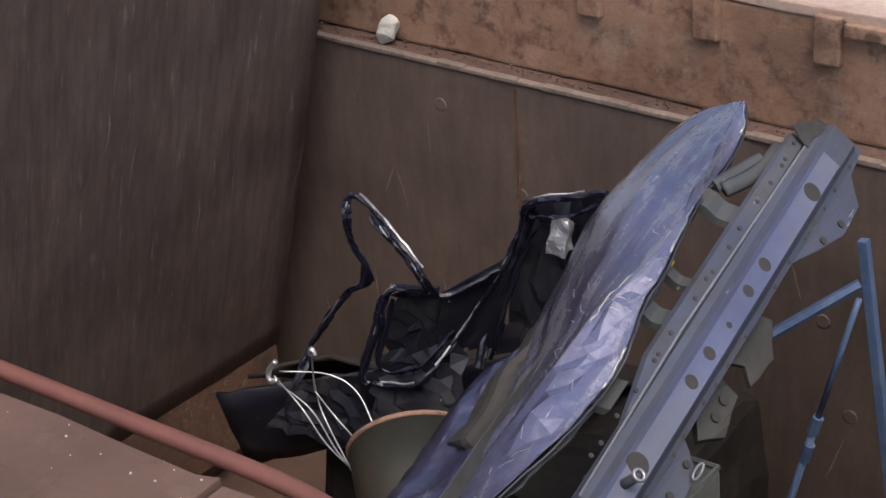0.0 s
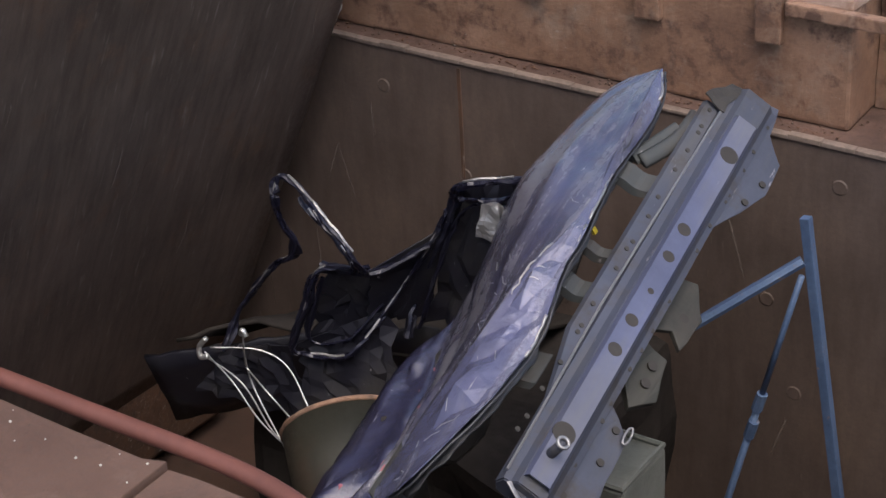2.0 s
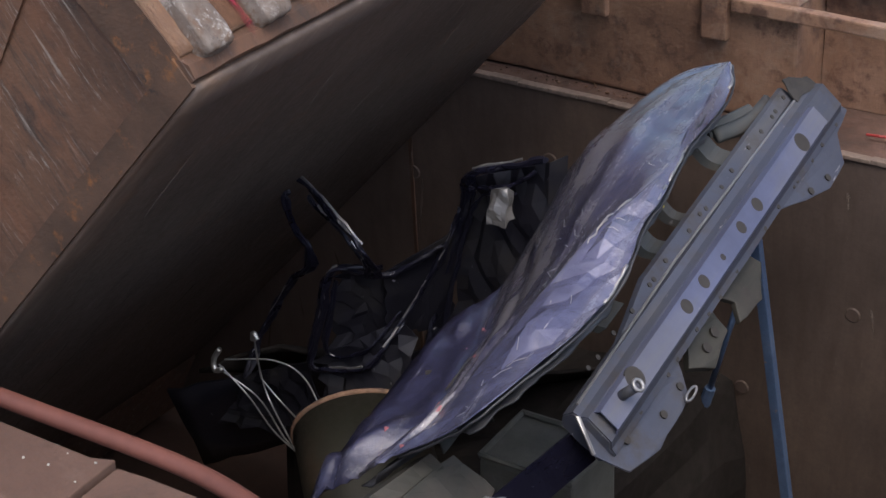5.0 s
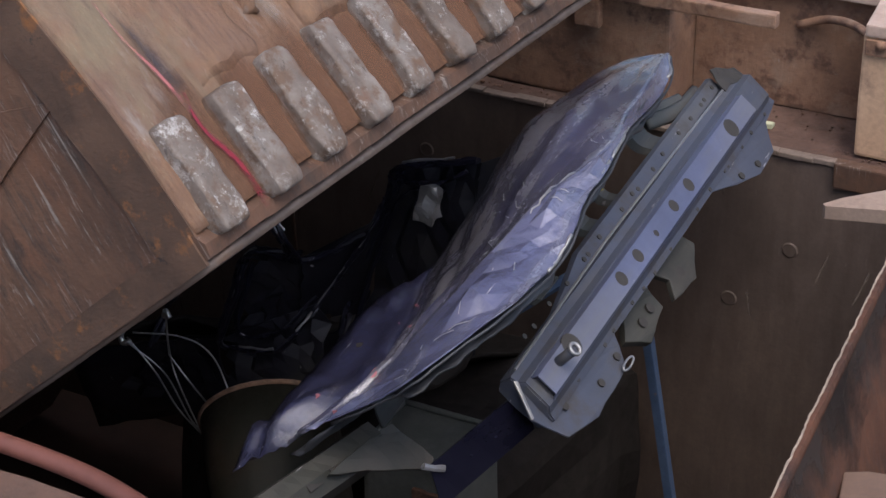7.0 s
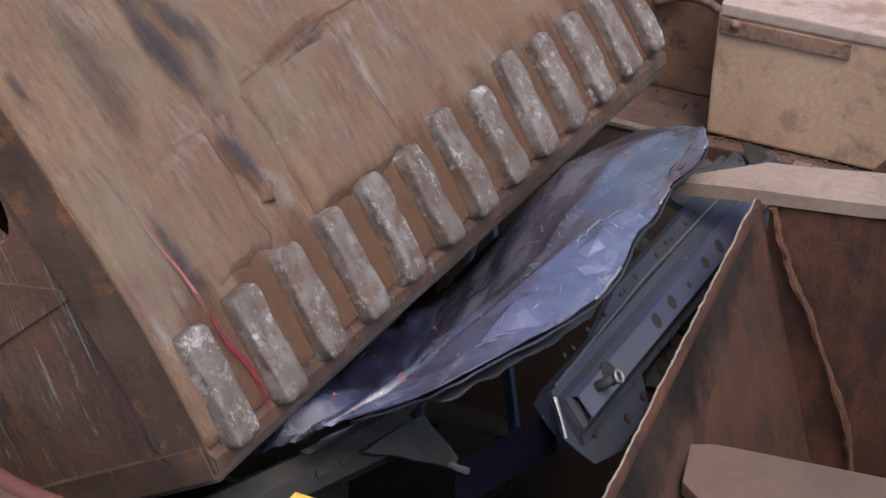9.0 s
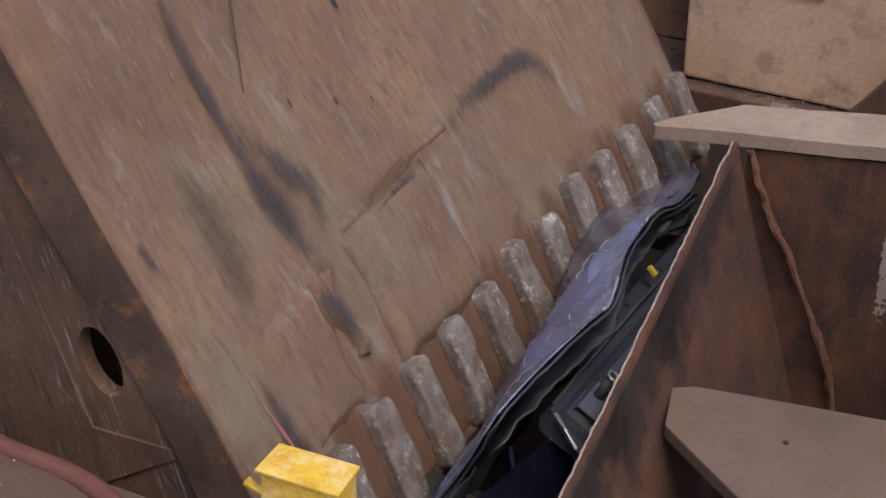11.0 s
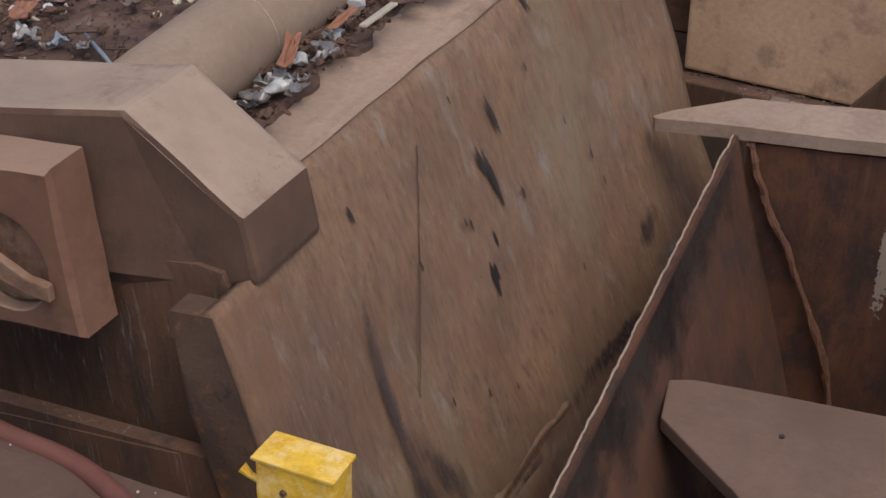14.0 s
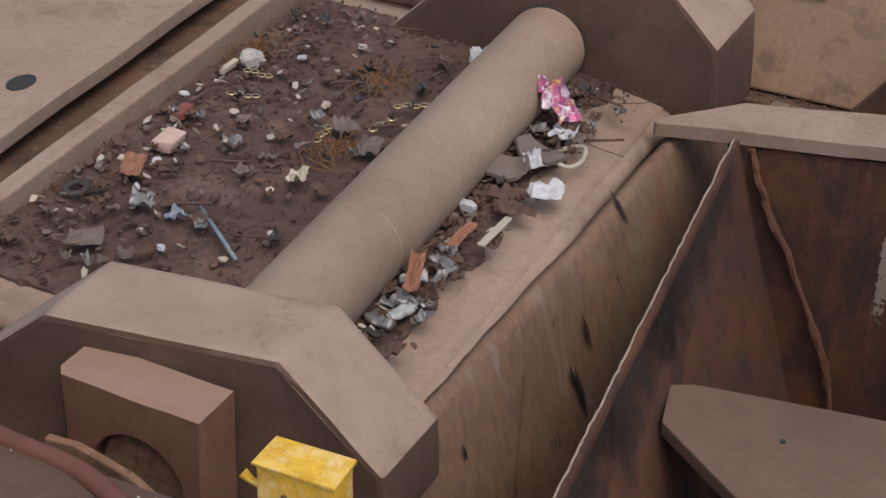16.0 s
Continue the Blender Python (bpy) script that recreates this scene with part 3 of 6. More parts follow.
def build_box():
    floor = part("floor", box(-4.6, -0.3, 2.1, 4.6, -0.05, 0.0), M_FLOOR)
    tagged(floor, "dark greasy steel floor of the press box", "floor", kind="structure")
    far = part("wall_far", box(-4.9, -0.6, WALL_Y, WALL_Y + 0.1, 0.0, LEDGE - 0.012), M_WALL)
    tagged(far, "dark scratched steel wall of the press box", "wall", kind="structure")
    rim = bmesh.new()
    for i in range(44):
        x0, x1 = -4.9 + i * 0.1, -4.9 + i * 0.1 + 0.0995
        dz = 0.006 * noise.noise(Vector((i * 0.7, 3, 1)))
        b2 = box(x0, x1, WALL_Y - 0.008 + 0.004 * noise.noise(Vector((i * 0.9, 0, 0))), WALL_Y + 0.02, LEDGE - 0.014, LEDGE + dz, 0.003)
        me = bpy.data.meshes.new("t")
        b2.to_mesh(me), b2.free()
        rim.from_mesh(me)
        bpy.data.meshes.remove(me)
    part("worn_rim", rim, M_RIM, far, "worn bright top edge of the wall")
    for k, (x, z) in enumerate([(-3.1, 1.2), (-2.75, 0.85), (-2.05, 1.05), (-1.84, 1.47), (-1.62, 1.1), (-1.95, 0.75), (-3.4, 1.45), (-1.45, 1.3), (-2.6, 1.36)]):
        bm = bmesh.new()
        bmesh.ops.create_cone(bm, cap_ends=True, segments=14, radius1=0.026, radius2=0.02, depth=0.004, matrix=pose(x, WALL_Y - 0.001, z, 90, 0, 0))
        part("plug_weld", bm, M_WALL, far, "ground-off round plug weld")
    seam = part("seam", box(-3.112, -3.1, WALL_Y - 0.004, WALL_Y, 0.02, LEDGE - 0.03), M_SIDE, far, "vertical welded seam")
    rnd = random.Random(31)
    for k in range(26):
        x, z, ln = rnd.uniform(-4.0, -1.2), rnd.uniform(0.5, 1.5), rnd.uniform(0.06, 0.3)
        lean = rnd.uniform(-0.5, 0.3)
        g = [[(Vector((x + lean * ln * i / 8 + 0.008 * j, WALL_Y - 0.0015, z - ln * i / 8)), min(i, 8 - i, 2) / 2 * (1 - abs(j))) for j in (-1, 0, 1)] for i in range(9)]
        part("scrape_mark", film_patch(g), M_RUB, far, "pale scrape on the wall" if k == 0 else "")
    near = part("wall_near", box(-4.9, -0.6, 2.02, 2.1, -0.05, 1.862), M_WALL)
    tagged(near, "dark steel near wall of the press box", "wall", kind="structure")
    hinge_wall = part("wall_hinge_end", box(-5.0, -4.55, 2.1, 4.6, -0.05, 0.6), M_WALL)
    tagged(hinge_wall, "dark steel hinge end of the press box", "wall", kind="structure")
    end = part("wall_ram_end", prism([(2.1, 0.0), (4.45, 0.0), (4.45, 0.75), (2.1, 0.75)], -0.62, -0.5, "x"), M_WALL)
    tagged(end, "dark steel end wall of the press box", "wall", kind="structure")
    ledge = part("ledge", roughen(cut_fine(box(-4.9, 0.8, WALL_Y + 0.02, 4.95, LEDGE - 0.2, LEDGE - 0.004), 0.12), 0.006, 9), M_DIRT)
    tagged(ledge, "rust-brown ledge with grit along the press wall", "ledge", kind="structure")
    # grit and scale along the ledge
    rnd = random.Random(4)
    bm = bmesh.new()
    for _ in range(300):
        x = rnd.uniform(-4.2, -0.6)
        y = WALL_Y + 0.035 + abs(rnd.gauss(0, 0.025)) if x < -1.86 or x > -1.3 else WALL_Y + rnd.uniform(0.04, 0.36)
        r = rnd.uniform(0.002, 0.006) * (1.6 if rnd.random() < 0.1 else 1)
        bmesh.ops.create_icosphere(bm, subdivisions=1, radius=r, matrix=Matrix.Translation((x, y, LEDGE + r * 0.3)) @ Matrix.Diagonal((1, rnd.uniform(0.6, 1.4), 0.6, 1)))
    grit = part("grit", bm, M_SIDE)
    tagged(grit, "dark grit and rust scale along the ledge", "grit", kind="stuff")


def build_far_frame():
    block = part("frame_block", roughen(cut_fine(box(-4.9, -1.86, 4.535, 4.9, LEDGE, 1.955, 0.012), 0.12), 0.005, 6, 2), M_RUST)
    tagged(block, "flaking rust-brown steel frame block above the ledge", "frame", kind="structure")
    for x in (-2.86, -2.47, -2.09):
        bm = roughen(box(x - 0.05, x + 0.03, 4.505, 4.533, 1.83, 1.972, 0.006), 0.003, 20, x)
        part("tab", bm, M_RUST, block, "short rusty strap welded to the frame")
    part("cover_strip", roughen(cut_fine(box(-2.05, -1.55, 4.5, 4.534, 1.925, 1.965, 0.006), 0.08), 0.004, 9), M_RUST, block, "bent rusty cover strip")
    back = part("recess_wall", roughen(cut_fine(box(-1.858, -1.312, 4.72, 4.9, LEDGE, 1.955), 0.1), 0.004, 7), M_RUST)
    tagged(back, "rusty back plate of the frame recess", "plate", kind="structure")
    pipe = tube(curve_points([(-1.55, 4.7, 1.86), (-1.46, 4.68, 1.9), (-1.36, 4.6, 1.93), (-1.25, 4.48, 1.94)], 6), 0.012)
    tagged(part("conduit", pipe, M_RUST, smooth=True), "thin rusty conduit along the frame", "conduit")
    panel = part("frame_panel", roughen(cut_fine(box(-1.31, 0.8, 4.5, 4.9, LEDGE + 0.004, 1.955, 0.01), 0.14), 0.003, 5), M_PANEL)
    tagged(panel, "dusty brown steel panel of the press frame", "panel", kind="structure")
    part("top_strip", box(-1.3, -0.95, 4.488, 4.499, 1.905, 1.95, 0.004), M_RUST, panel, "narrow welded strip")
    part("rear_lip", roughen(box(-1.34, -1.05, WALL_Y - 0.02, WALL_Y + 0.018, 1.53, 1.607, 0.006), 0.003, 12), M_SIDE, panel, "dark steel lip at the ledge edge")
    gus = prism([(-0.86, 1.62), (-0.62, 1.62), (-0.62, 1.95)], 4.36, 4.4, "y", 0.004)
    part("gusset", gus, M_SIDE, panel, "dark triangular gusset")
    low = part("frame_base", box(-4.9, 2.0, 4.955, 7.0, -0.06, 1.955), M_RUST)
    tagged(low, "rusty steel body of the press frame", "frame", kind="structure")
    cap = part("frame_cap", roughen(cut_fine(prism([(-4.9, 4.53), (-1.86, 4.53), (-1.85, 4.68), (-1.32, 4.68), (-1.3, 4.49), (2.0, 4.49), (2.0, 7.0), (-4.9, 7.0)], 1.958, 1.992, "z", 0.006), 0.2), 0.006, 3), M_PALE)
    tagged(cap, "pale dusty top plate of the press frame", "plate", kind="structure")
    rnd = random.Random(11)
    bm = bmesh.new()
    bmesh.ops.create_icosphere(bm, subdivisions=3, radius=0.044, matrix=pose(-3.63, 4.5, LEDGE + 0.046, 0, 20, 30) @ Matrix.Diagonal((0.8, 0.75, 1.1, 1)))
    roughen(bm, 0.014, 22, 5)
    tagged(part("stone", bm, M_STONE, smooth=False), "pale grey stone lying on the rusty ledge", "stone")
    bm = roughen(box(-1.6, -1.56, 4.56, 4.585, LEDGE, LEDGE + 0.014, 0.004), 0.006, 40)
    tagged(part("paper_scrap", bm, plain("pale_green_paper", (0.5, 0.52, 0.36), 0.8)), "small pale crumpled paper scrap on the ledge", "litter")
    bm = tube([(-1.66, 4.57, LEDGE + 0.008), (-1.62, 4.56, LEDGE + 0.016), (-1.59, 4.58, LEDGE + 0.009)], 0.004, 6)
    tagged(part("red_plastic_strip", bm, plain("red_plastic", (0.3, 0.03, 0.03), 0.5)), "torn red plastic strip on the rusty ledge", "litter")


def build_near_deck():
    rnd = random.Random(2)
    pts = [(-5.0, 0.6), (-5.0, 1.985)]
    for i in range(16):
        x = -5.0 + (i + 1) * 0.18
        pts.append((x, 1.983 + 0.012 * noise.noise(Vector((x * 3, 0, 4)))))
    pts += [(-2.075, 1.995), (-2.06, 0.6)]
    a = part("deck_plate", prism(pts, 1.92, 2.0, "z", 0.004), M_DECK)
    tagged(a, "dusty brown deck plate beside the press box", "deck", kind="structure")
    pts = [(-2.054, 0.6), (-2.064, 1.985)] + [(-2.0 + i * 0.12, 1.99 + 0.018 * noise.noise(Vector((i * 0.9, 2, 4)))) for i in range(11)] + [(-0.3, 1.96), (-0.3, 0.6)]
    b = part("deck_plate", prism(pts, 1.92, 1.992, "z", 0.004), M_DECK)
    tagged(b, "dusty brown deck plate beside the press box", "deck", kind="structure")
    base = part("deck_base", box(-5.0, -0.3, 0.6, 2.016, -0.06, 1.916), M_DEEP)
    tagged(base, "rusty steel base under the deck plates", "base", kind="structure")
    bm = bmesh.new()
    for _ in range(26):
        x, y = rnd.uniform(-3.0, -1.2), 1.98 - abs(rnd.gauss(0, 0.05))
        r = rnd.uniform(0.001, 0.003)
        bmesh.ops.create_icosphere(bm, subdivisions=1, radius=r, matrix=Matrix.Translation((x, y, 2.0 + r * 0.4)))
    tagged(part("deck_grit", bm, M_STONE), "pale grit specks on the deck", "grit", kind="stuff")
    path = [(-5.0, 2.06, 2.0), (-3.2, 2.06, 2.0), (-2.4, 2.058, 2.0), (-1.95, 2.052, 2.0), (-1.7, 2.0, 2.004), (-1.55, 1.985, 2.006), (-1.44, 1.945, 2.014), (-1.3, 1.86, 2.026), (-1.15, 1.72, 2.03)]
    pipe = part("pipe", tube(curve_points([(x, y, z - 0.016) for x, y, z in path], 8), 0.0185, 14), M_REDPIPE, smooth=True)
    tagged(pipe, "red-oxide painted steel pipe along the deck edge", "pipe")


def build_yellow_block():
    blk = thing("switch_box", "chipped yellow painted metal box standing on the deck", "box")
    part("housing", roughen(cut_fine(box(-1.143, -1.012, 1.905, 1.968, 1.99, 2.196, 0.006), 0.03), 0.0015, 40), M_YELLOW, blk)
    part("lid", roughen(box(-1.147, -1.008, 1.901, 1.972, 2.197, 2.204, 0.002), 0.004, 40), M_YELLOW, blk, "chipped yellow lid")
    part("knob", tube([(-1.145, 1.93, 2.135), (-1.165, 1.93, 2.14), (-1.18, 1.93, 2.15)], [0.006, 0.006, 0.009], 8), M_YELLOW, blk, "small yellow knob")
    bm = bmesh.new()
    bmesh.ops.create_cone(bm, cap_ends=True, segments=10, radius1=0.006, radius2=0.005, depth=0.006, matrix=pose(-1.095, 1.903, 2.15, 90, 0, 0))
    part("screw", bm, M_SIDE, blk, "dark screw head")


def build_ram_end():
    # the sloping plate whose cut edge faces the box
    e0, e1 = Vector((-0.986, 3.86, 1.806)), Vector((-0.85, 2.15, 1.80))
    down = Vector((0.3, 0.0, -1.0))
    face_out = Vector((0.0155, 0, 0.0047))
    rows = []
    for j in range(9):
        t = j / 8
        rows.append([e0.lerp(e1, i / 150) + down * (1.3 * t) for i in range(151)])
    for i, p in enumerate(rows[0]):
        p += Vector((0.004 * noise.noise(Vector((i * 0.13, 1, 0))) + 0.002 * noise.noise(Vector((i * 0.6, 4, 0))), 0, 0.004 * noise.noise(Vector((i * 0.37, 5, 0)))))
    slope = part("sloping_plate", sheet(rows, 0.012), M_DEEP)
    tagged(slope, "dark red rusty sloping plate at the box end", "plate", kind="structure")
    part("cut_edge", roughen(tube([p + Vector((-0.001, 0, 0.001)) for p in rows[0]], 0.0024, 6), 0.002, 80), M_TORN, slope, "ragged flame-cut bright edge")
    for a, b, w, s in ((0.05, 0.5, 0.16, 1), (0.3, 0.72, 0.22, 2), (0.6, 0.98, 0.12, 3)):
        g = [[(e0.lerp(e1, a + (b - a) * i / 20) + down * (0.012 + w * (0.7 + 0.5 * noise.noise(Vector((i * 0.3, s, 0)))) * j / 6) + face_out, min(i, 20 - i, 5) / 5 * (1 - j / 6)) for j in range(7)] for i in range(21)]
        part("burnt_band", film_patch(g), M_BURNT, slope, "dark burnt band along the cut edge")
    # stiffener with its flange
    st = thing("upper_stiffener", "rusty T-shaped stiffener with a dusty top flange", "stiffener", kind="structure")
    web = prism([(-0.95, 1.79), (-0.95, 0.1), (1.2, 0.1), (1.2, 2.06), (-0.9, 1.80)], 3.86, 3.9, "y")
    part("web", roughen(cut_fine(web, 0.15), 0.003, 7), M_DEEP, st, "rust-streaked dark web plate")
    fl = [(-1.185, 3.862), (-1.175, 3.85), (1.2, 3.85), (1.2, 4.03), (-0.7, 4.01), (-1.0, 4.0), (-1.15, 3.9)]
    bm = prism(fl, 0.0, 0.034, "z")
    cut_fine(bm, 0.12)
    for v in bm.verts:
        v.co.z += 1.772 + (v.co.x + 1.18) * 0.135
    part("flange", roughen(bevelled(bm, 0), 0.004, 8), M_DUSTY, st, "dusty tan top flange")
    path = curve_points([(-0.94, 3.845, 1.80), (-0.895, 3.84, 1.68), (-0.83, 3.84, 1.56), (-0.765, 3.84, 1.43), (-0.69, 3.84, 1.26), (-0.655, 3.84, 1.1), (-0.62, 3.84, 1.0), (-0.5, 3.84, 0.75)], 8)
    part("weld_bead", roughen(roughen(tube(path, 0.009, 8), 0.008, 20), 0.005, 70), M_WELD, st, "thick orange rusty weld bead")
    for y0, y1, z0, z1, s in ((-0.02, 0.1, 1.3, 1.62, 1), (-0.14, -0.02, 0.9, 1.3, 2), (-0.62, -0.56, 1.35, 1.72, 3)):
        g = [[(Vector((y0 + (y1 - y0) * j / 6, 3.857, z0 + (z1 - z0) * i / 10)), min(i, 10 - i, 3) / 3 * min(j, 6 - j, 2) / 2) for j in range(7)] for i in range(11)]
        part("flaking_film", film_patch(g, -0.0015), M_FLAKE, st, "pale flaking paint remains")
    post = part("stiffener_rib", box(-0.42, -0.28, 3.78, 3.855, 0.1, 1.83, 0.01), M_DEEP, st, "dark upright rib")
    lo = thing("lower_stiffener", "lower stiffener with a wide dusty brown flange", "stiffener", kind="structure")
    fl = [(-0.838, 2.976), (-0.866, 3.1), (-0.82, 3.125), (-0.432, 3.185), (0.9, 3.5), (0.9, 2.2), (-0.1, 2.3), (-0.634, 2.815)]
    part("flange", roughen(cut_fine(prism(fl, 1.605, 1.64, "z", 0.005), 0.15), 0.003, 6), M_LOWFL, lo, "wide dusty brown flange with a cut corner")
    part("web", box(-0.72, 0.9, 2.95, 2.99, 0.6, 1.605), M_DEEP, lo)
    bm = bmesh.new()
    bmesh.ops.create_cone(bm, cap_ends=True, segments=10, radius1=0.006, radius2=0.006, depth=0.004, matrix=Matrix.Translation((-0.6, 3.02, 1.642)))
    part("pit", bm, M_BLACK, lo, "small dark pit")
    side = part("ram_housing", box(0.9, 1.2, 1.9, 4.4, -0.05, 2.0), M_DEEP)
    tagged(side, "dark rusty ram housing wall", "housing", kind="structure")


build_ground()
build_box()
build_far_frame()
build_near_deck()
build_yellow_block()
build_ram_end()

# ---- the swinging lid ----
LID_AXIS = pose(-4.213, 3.36, 0.161, -0.79, 0, -2.81)
LID_ANGLES = [(0.0, 71.4), (1.0, 66.6), (2.0, 61.6), (3.0, 56.7), (3.5, 53.5), (4.0, 49.7), (4.5, 46.6), (4.7, 45.3), (6.8, 37.72), (7.0, 36.93), (7.5, 34.87), (8.0, 32.37),
              (8.5, 30.42), (9.0, 28.29), (9.5, 26.41), (10.0, 24.22), (10.2, 23.55), (12.5, 15.17), (13.0, 13.43), (13.5, 10.9), (14.0, 8.64),
              (14.5, 6.39), (15.0, 4.25), (15.5, 2.36), (16.0, 0.0)]
LID_ROWS = [(t, LID_AXIS @ pose(0, 0, 0, 0, -a, 0)) for t, a in LID_ANGLES]
LID_R, Y0, Y1, DECK_V = 3.358, -1.03, 0.93, 1.63


def flare(v):
    """How far the end plate stands out from its arc towards the top."""
    return 0.1 * min(1.0, max(0.0, (v - 1.0) / 0.57)) ** 1.4


def on_face(y, v, out=0.0):
    return Vector((math.sqrt((LID_R + out) ** 2 - v * v) + flare(v), y, v))


def edge_u(y):
    """The front edge of the top deck, slightly askew to the hinge."""
    return 3.043 - 0.035 * (y + 0.6)


def pipe_u(y):
    return 2.735 - 0.062 * (y + 0.64)


def near_y(v):
    return Y0 + 0.065 * max(0.0, v - 0.25) / 1.3


def slanted(bm, below=Y0 + 0.07):
    """Leans the near side of the lid inwards as it climbs."""
    for q in bm.verts:
        if q.co.y < below:
            q.co.y += 0.065 * max(0.0, q.co.z - 0.25) / 1.3
    return bm


def face_patch(y0, y1, v0, v1, out, ny=12, nv=14):
    """A thin plate that follows the curved end face, its rim sunk into it."""
    rows = []
    for i in range(nv + 1):
        v = v0 + (v1 - v0) * i / nv
        rows.append([on_face(y0 + (y1 - y0) * j / ny + 0.012 * noise.noise(Vector((i * 0.5, j * 0.5, y0))), v + 0.012 * noise.noise(Vector((i * 0.5, j * 0.5, v0))), out if 0 < i < nv and 0 < j < ny else -0.004) for j in range(ny + 1)])
    return sheet(rows, 0.002)


def stroke(path, widths, out=0.007, n=8, lean=True):
    """A scrape along a line of (y, v) on the end face, with its width at each point."""
    pts = curve_points([(a - 1.42 * flare(b) * lean, b + 0.8 * flare(b) * lean, w) for (a, b), w in zip(path, widths)], n)
    grid = []
    for i, p in enumerate(pts):
        d = pts[min(i + 1, len(pts) - 1)] - pts[max(i - 1, 0)]
        side = Vector((-d.y, d.x)).normalized()
        end = min(1.0, 3.0 * min(i, len(pts) - 1 - i) / len(pts) + 0.05)
        grid.append([(on_face(p.x + side.x * p.z * k / 4, p.y + side.y * p.z * k / 4, out), (1 - (abs(k) / 4) ** 1.5) * end) for k in range(-4, 5)])
    return film_patch(grid)


def build_lid():
    rnd2 = random.Random(17)
    lid = thing("press_lid", "massive rust-brown steel lid of the scrap press", "press lid")
    arc = [(math.sqrt((LID_R - 0.045) ** 2 - v * v) + flare(v), v) for v in np.linspace(0.27, 1.52, 14)]
    prof = [(0.0, -0.1), (0.35, 0.02)] + arc + [(2.98, 1.53), (2.4, 1.5), (1.95, 1.5), (1.95, 0.7), (1.8, 0.7), (1.78, 1.58), (0.5, 1.5), (-0.35, 0.7), (-0.35, 0.0)]
    part("body", prism(prof, Y0 + 0.17, Y1 - 0.01, "y"), M_SIDE, lid, "dark rusty welded lid body")
    # curved end face
    rows = []
    for i in range(50):
        vj = [0.285 + ((1.51 if j < 11 else 1.61) - 0.285) * i / 49 for j in range(61)]
        rows.append([on_face(near_y(v) + (Y1 - near_y(v)) * j / 60, v, 0.008 * noise.noise(Vector((j * 0.16, v * 4, 0))) + 0.006 * max(0.0, 1.1 - v) * noise.noise(Vector((j * 0.5, v * 9, 7)))) for j, v in enumerate(vj)])
    part("end_face", sheet(rows, -0.03), M_FACE, lid, "scuffed dusty brown curved end plate", smooth=True)
    # inner face
    rows = [[Vector((0.3 + (3.33 - 0.3) * i / 30, Y0 + (Y1 - Y0) * j / 20, 0.0 + 0.238 * (0.3 + 3.03 * i / 30) / 3.33 + 0.004 * noise.noise(Vector((i * 0.5, j * 0.5, 2))))) for j in range(21)] for i in range(31)]
    part("inner_face", sheet(rows, 0.02), M_INNER, lid, "dark polished inner plate with scrape streaks", smooth=True)
    def inner(u, y):
        return Vector((u, y, 0.238 * u / 3.33 - 0.0265))

    for k in range(34):
        u, y, ln = rnd2.uniform(1.2, 3.2), rnd2.uniform(Y0 + 0.05, Y1 - 0.05), rnd2.uniform(0.1, 0.5)
        if k < 9:
            y = Y1 - rnd2.uniform(0.0, 0.06)
        g = [[(inner(u - ln * i / 8, y + 0.006 * j + 0.02 * math.sin(k + i * 0.4)), min(i, 8 - i, 2) / 2 * (1 - abs(j))) for j in (-1, 0, 1)] for i in range(9)]
        part("scrape_mark", film_patch(g), M_RUB, lid, "pale scrape on the inner plate" if k == 0 else "")
    # cutting lip under the teeth
    part("lip", roughen(cut_fine(prism([(3.18, 0.225), (3.345, 0.238), (3.352, 0.262), (3.335, 0.285), (3.2, 0.27)], Y0 - 0.004, Y1 + 0.004, "y"), 0.05), 0.004, 16), M_SIDE, lid, "worn lower lip of the lid")
    # teeth
    rnd = random.Random(7)
    for i in range(13):
        y = -0.965 + i * 0.1535
        w = 0.036 + rnd.uniform(-0.003, 0.004)
        v0, v1 = 0.258 + 0.03 * (i / 12), 0.482 + 0.03 * (i / 12) + rnd.uniform(-0.012, 0.012)
        bm = bmesh.new()
        bmesh.ops.create_cube(bm, size=1)
        bevelled(bm, 0.17, 3)
        cut_fine(bm, 0.16)
        for q in bm.verts:
            v = (v0 + v1) / 2 + q.co.z * (v1 - v0)
            q.co = on_face(y + q.co.y * 2 * w + (v - v0) * 0.06, v, 0.012 + q.co.x * 0.055 * (1.0 - 0.25 * (q.co.z + 0.5)))
        roughen(roughen(bm, 0.006, 14, i * 3.1), 0.0035, 45, i)
        part("tooth", bm, M_TOOTH, lid, "worn grey steel tooth with bright scrapes" if i == 0 else "", smooth=True)
    for k in range(12):
        y = -0.885 + k * 0.1535
        g = [[(on_face(y - 0.05 + 0.1 * j / 8, 0.285 + 0.26 * i / 12, 0.008), min(1.0, min(i + 3, 12 - i) / 4) * min(1.0, (min(j, 8 - j) + 1) / 3)) for j in range(9)] for i in range(13)]
        part("rust_film", film_patch(g), M_RUSTFILM, lid, "orange-brown rust between the teeth" if k == 0 else "")
    # hard plates, scars and marks on the face
    part("wear_plate", roughen(face_patch(-0.5, -0.15, 0.47, 0.785, 0.014, 12, 8), 0.003, 9), M_FACE, lid, "welded-on wear plate", smooth=True)
    part("wear_plate", roughen(face_patch(-0.82, -0.63, 0.48, 0.74, 0.007, 8, 8), 0.003, 9), M_FACE, lid, smooth=True)
    part("bead", roughen(tube([on_face(-0.48 + i * 0.037, 0.765 + 0.0025 * i + 0.012 * noise.noise(Vector((i * 0.4, 0, 0))), -0.006) for i in range(13)], 0.013, 8), 0.006, 22), M_FACE, lid, "ground weld along the wear plate", smooth=True)
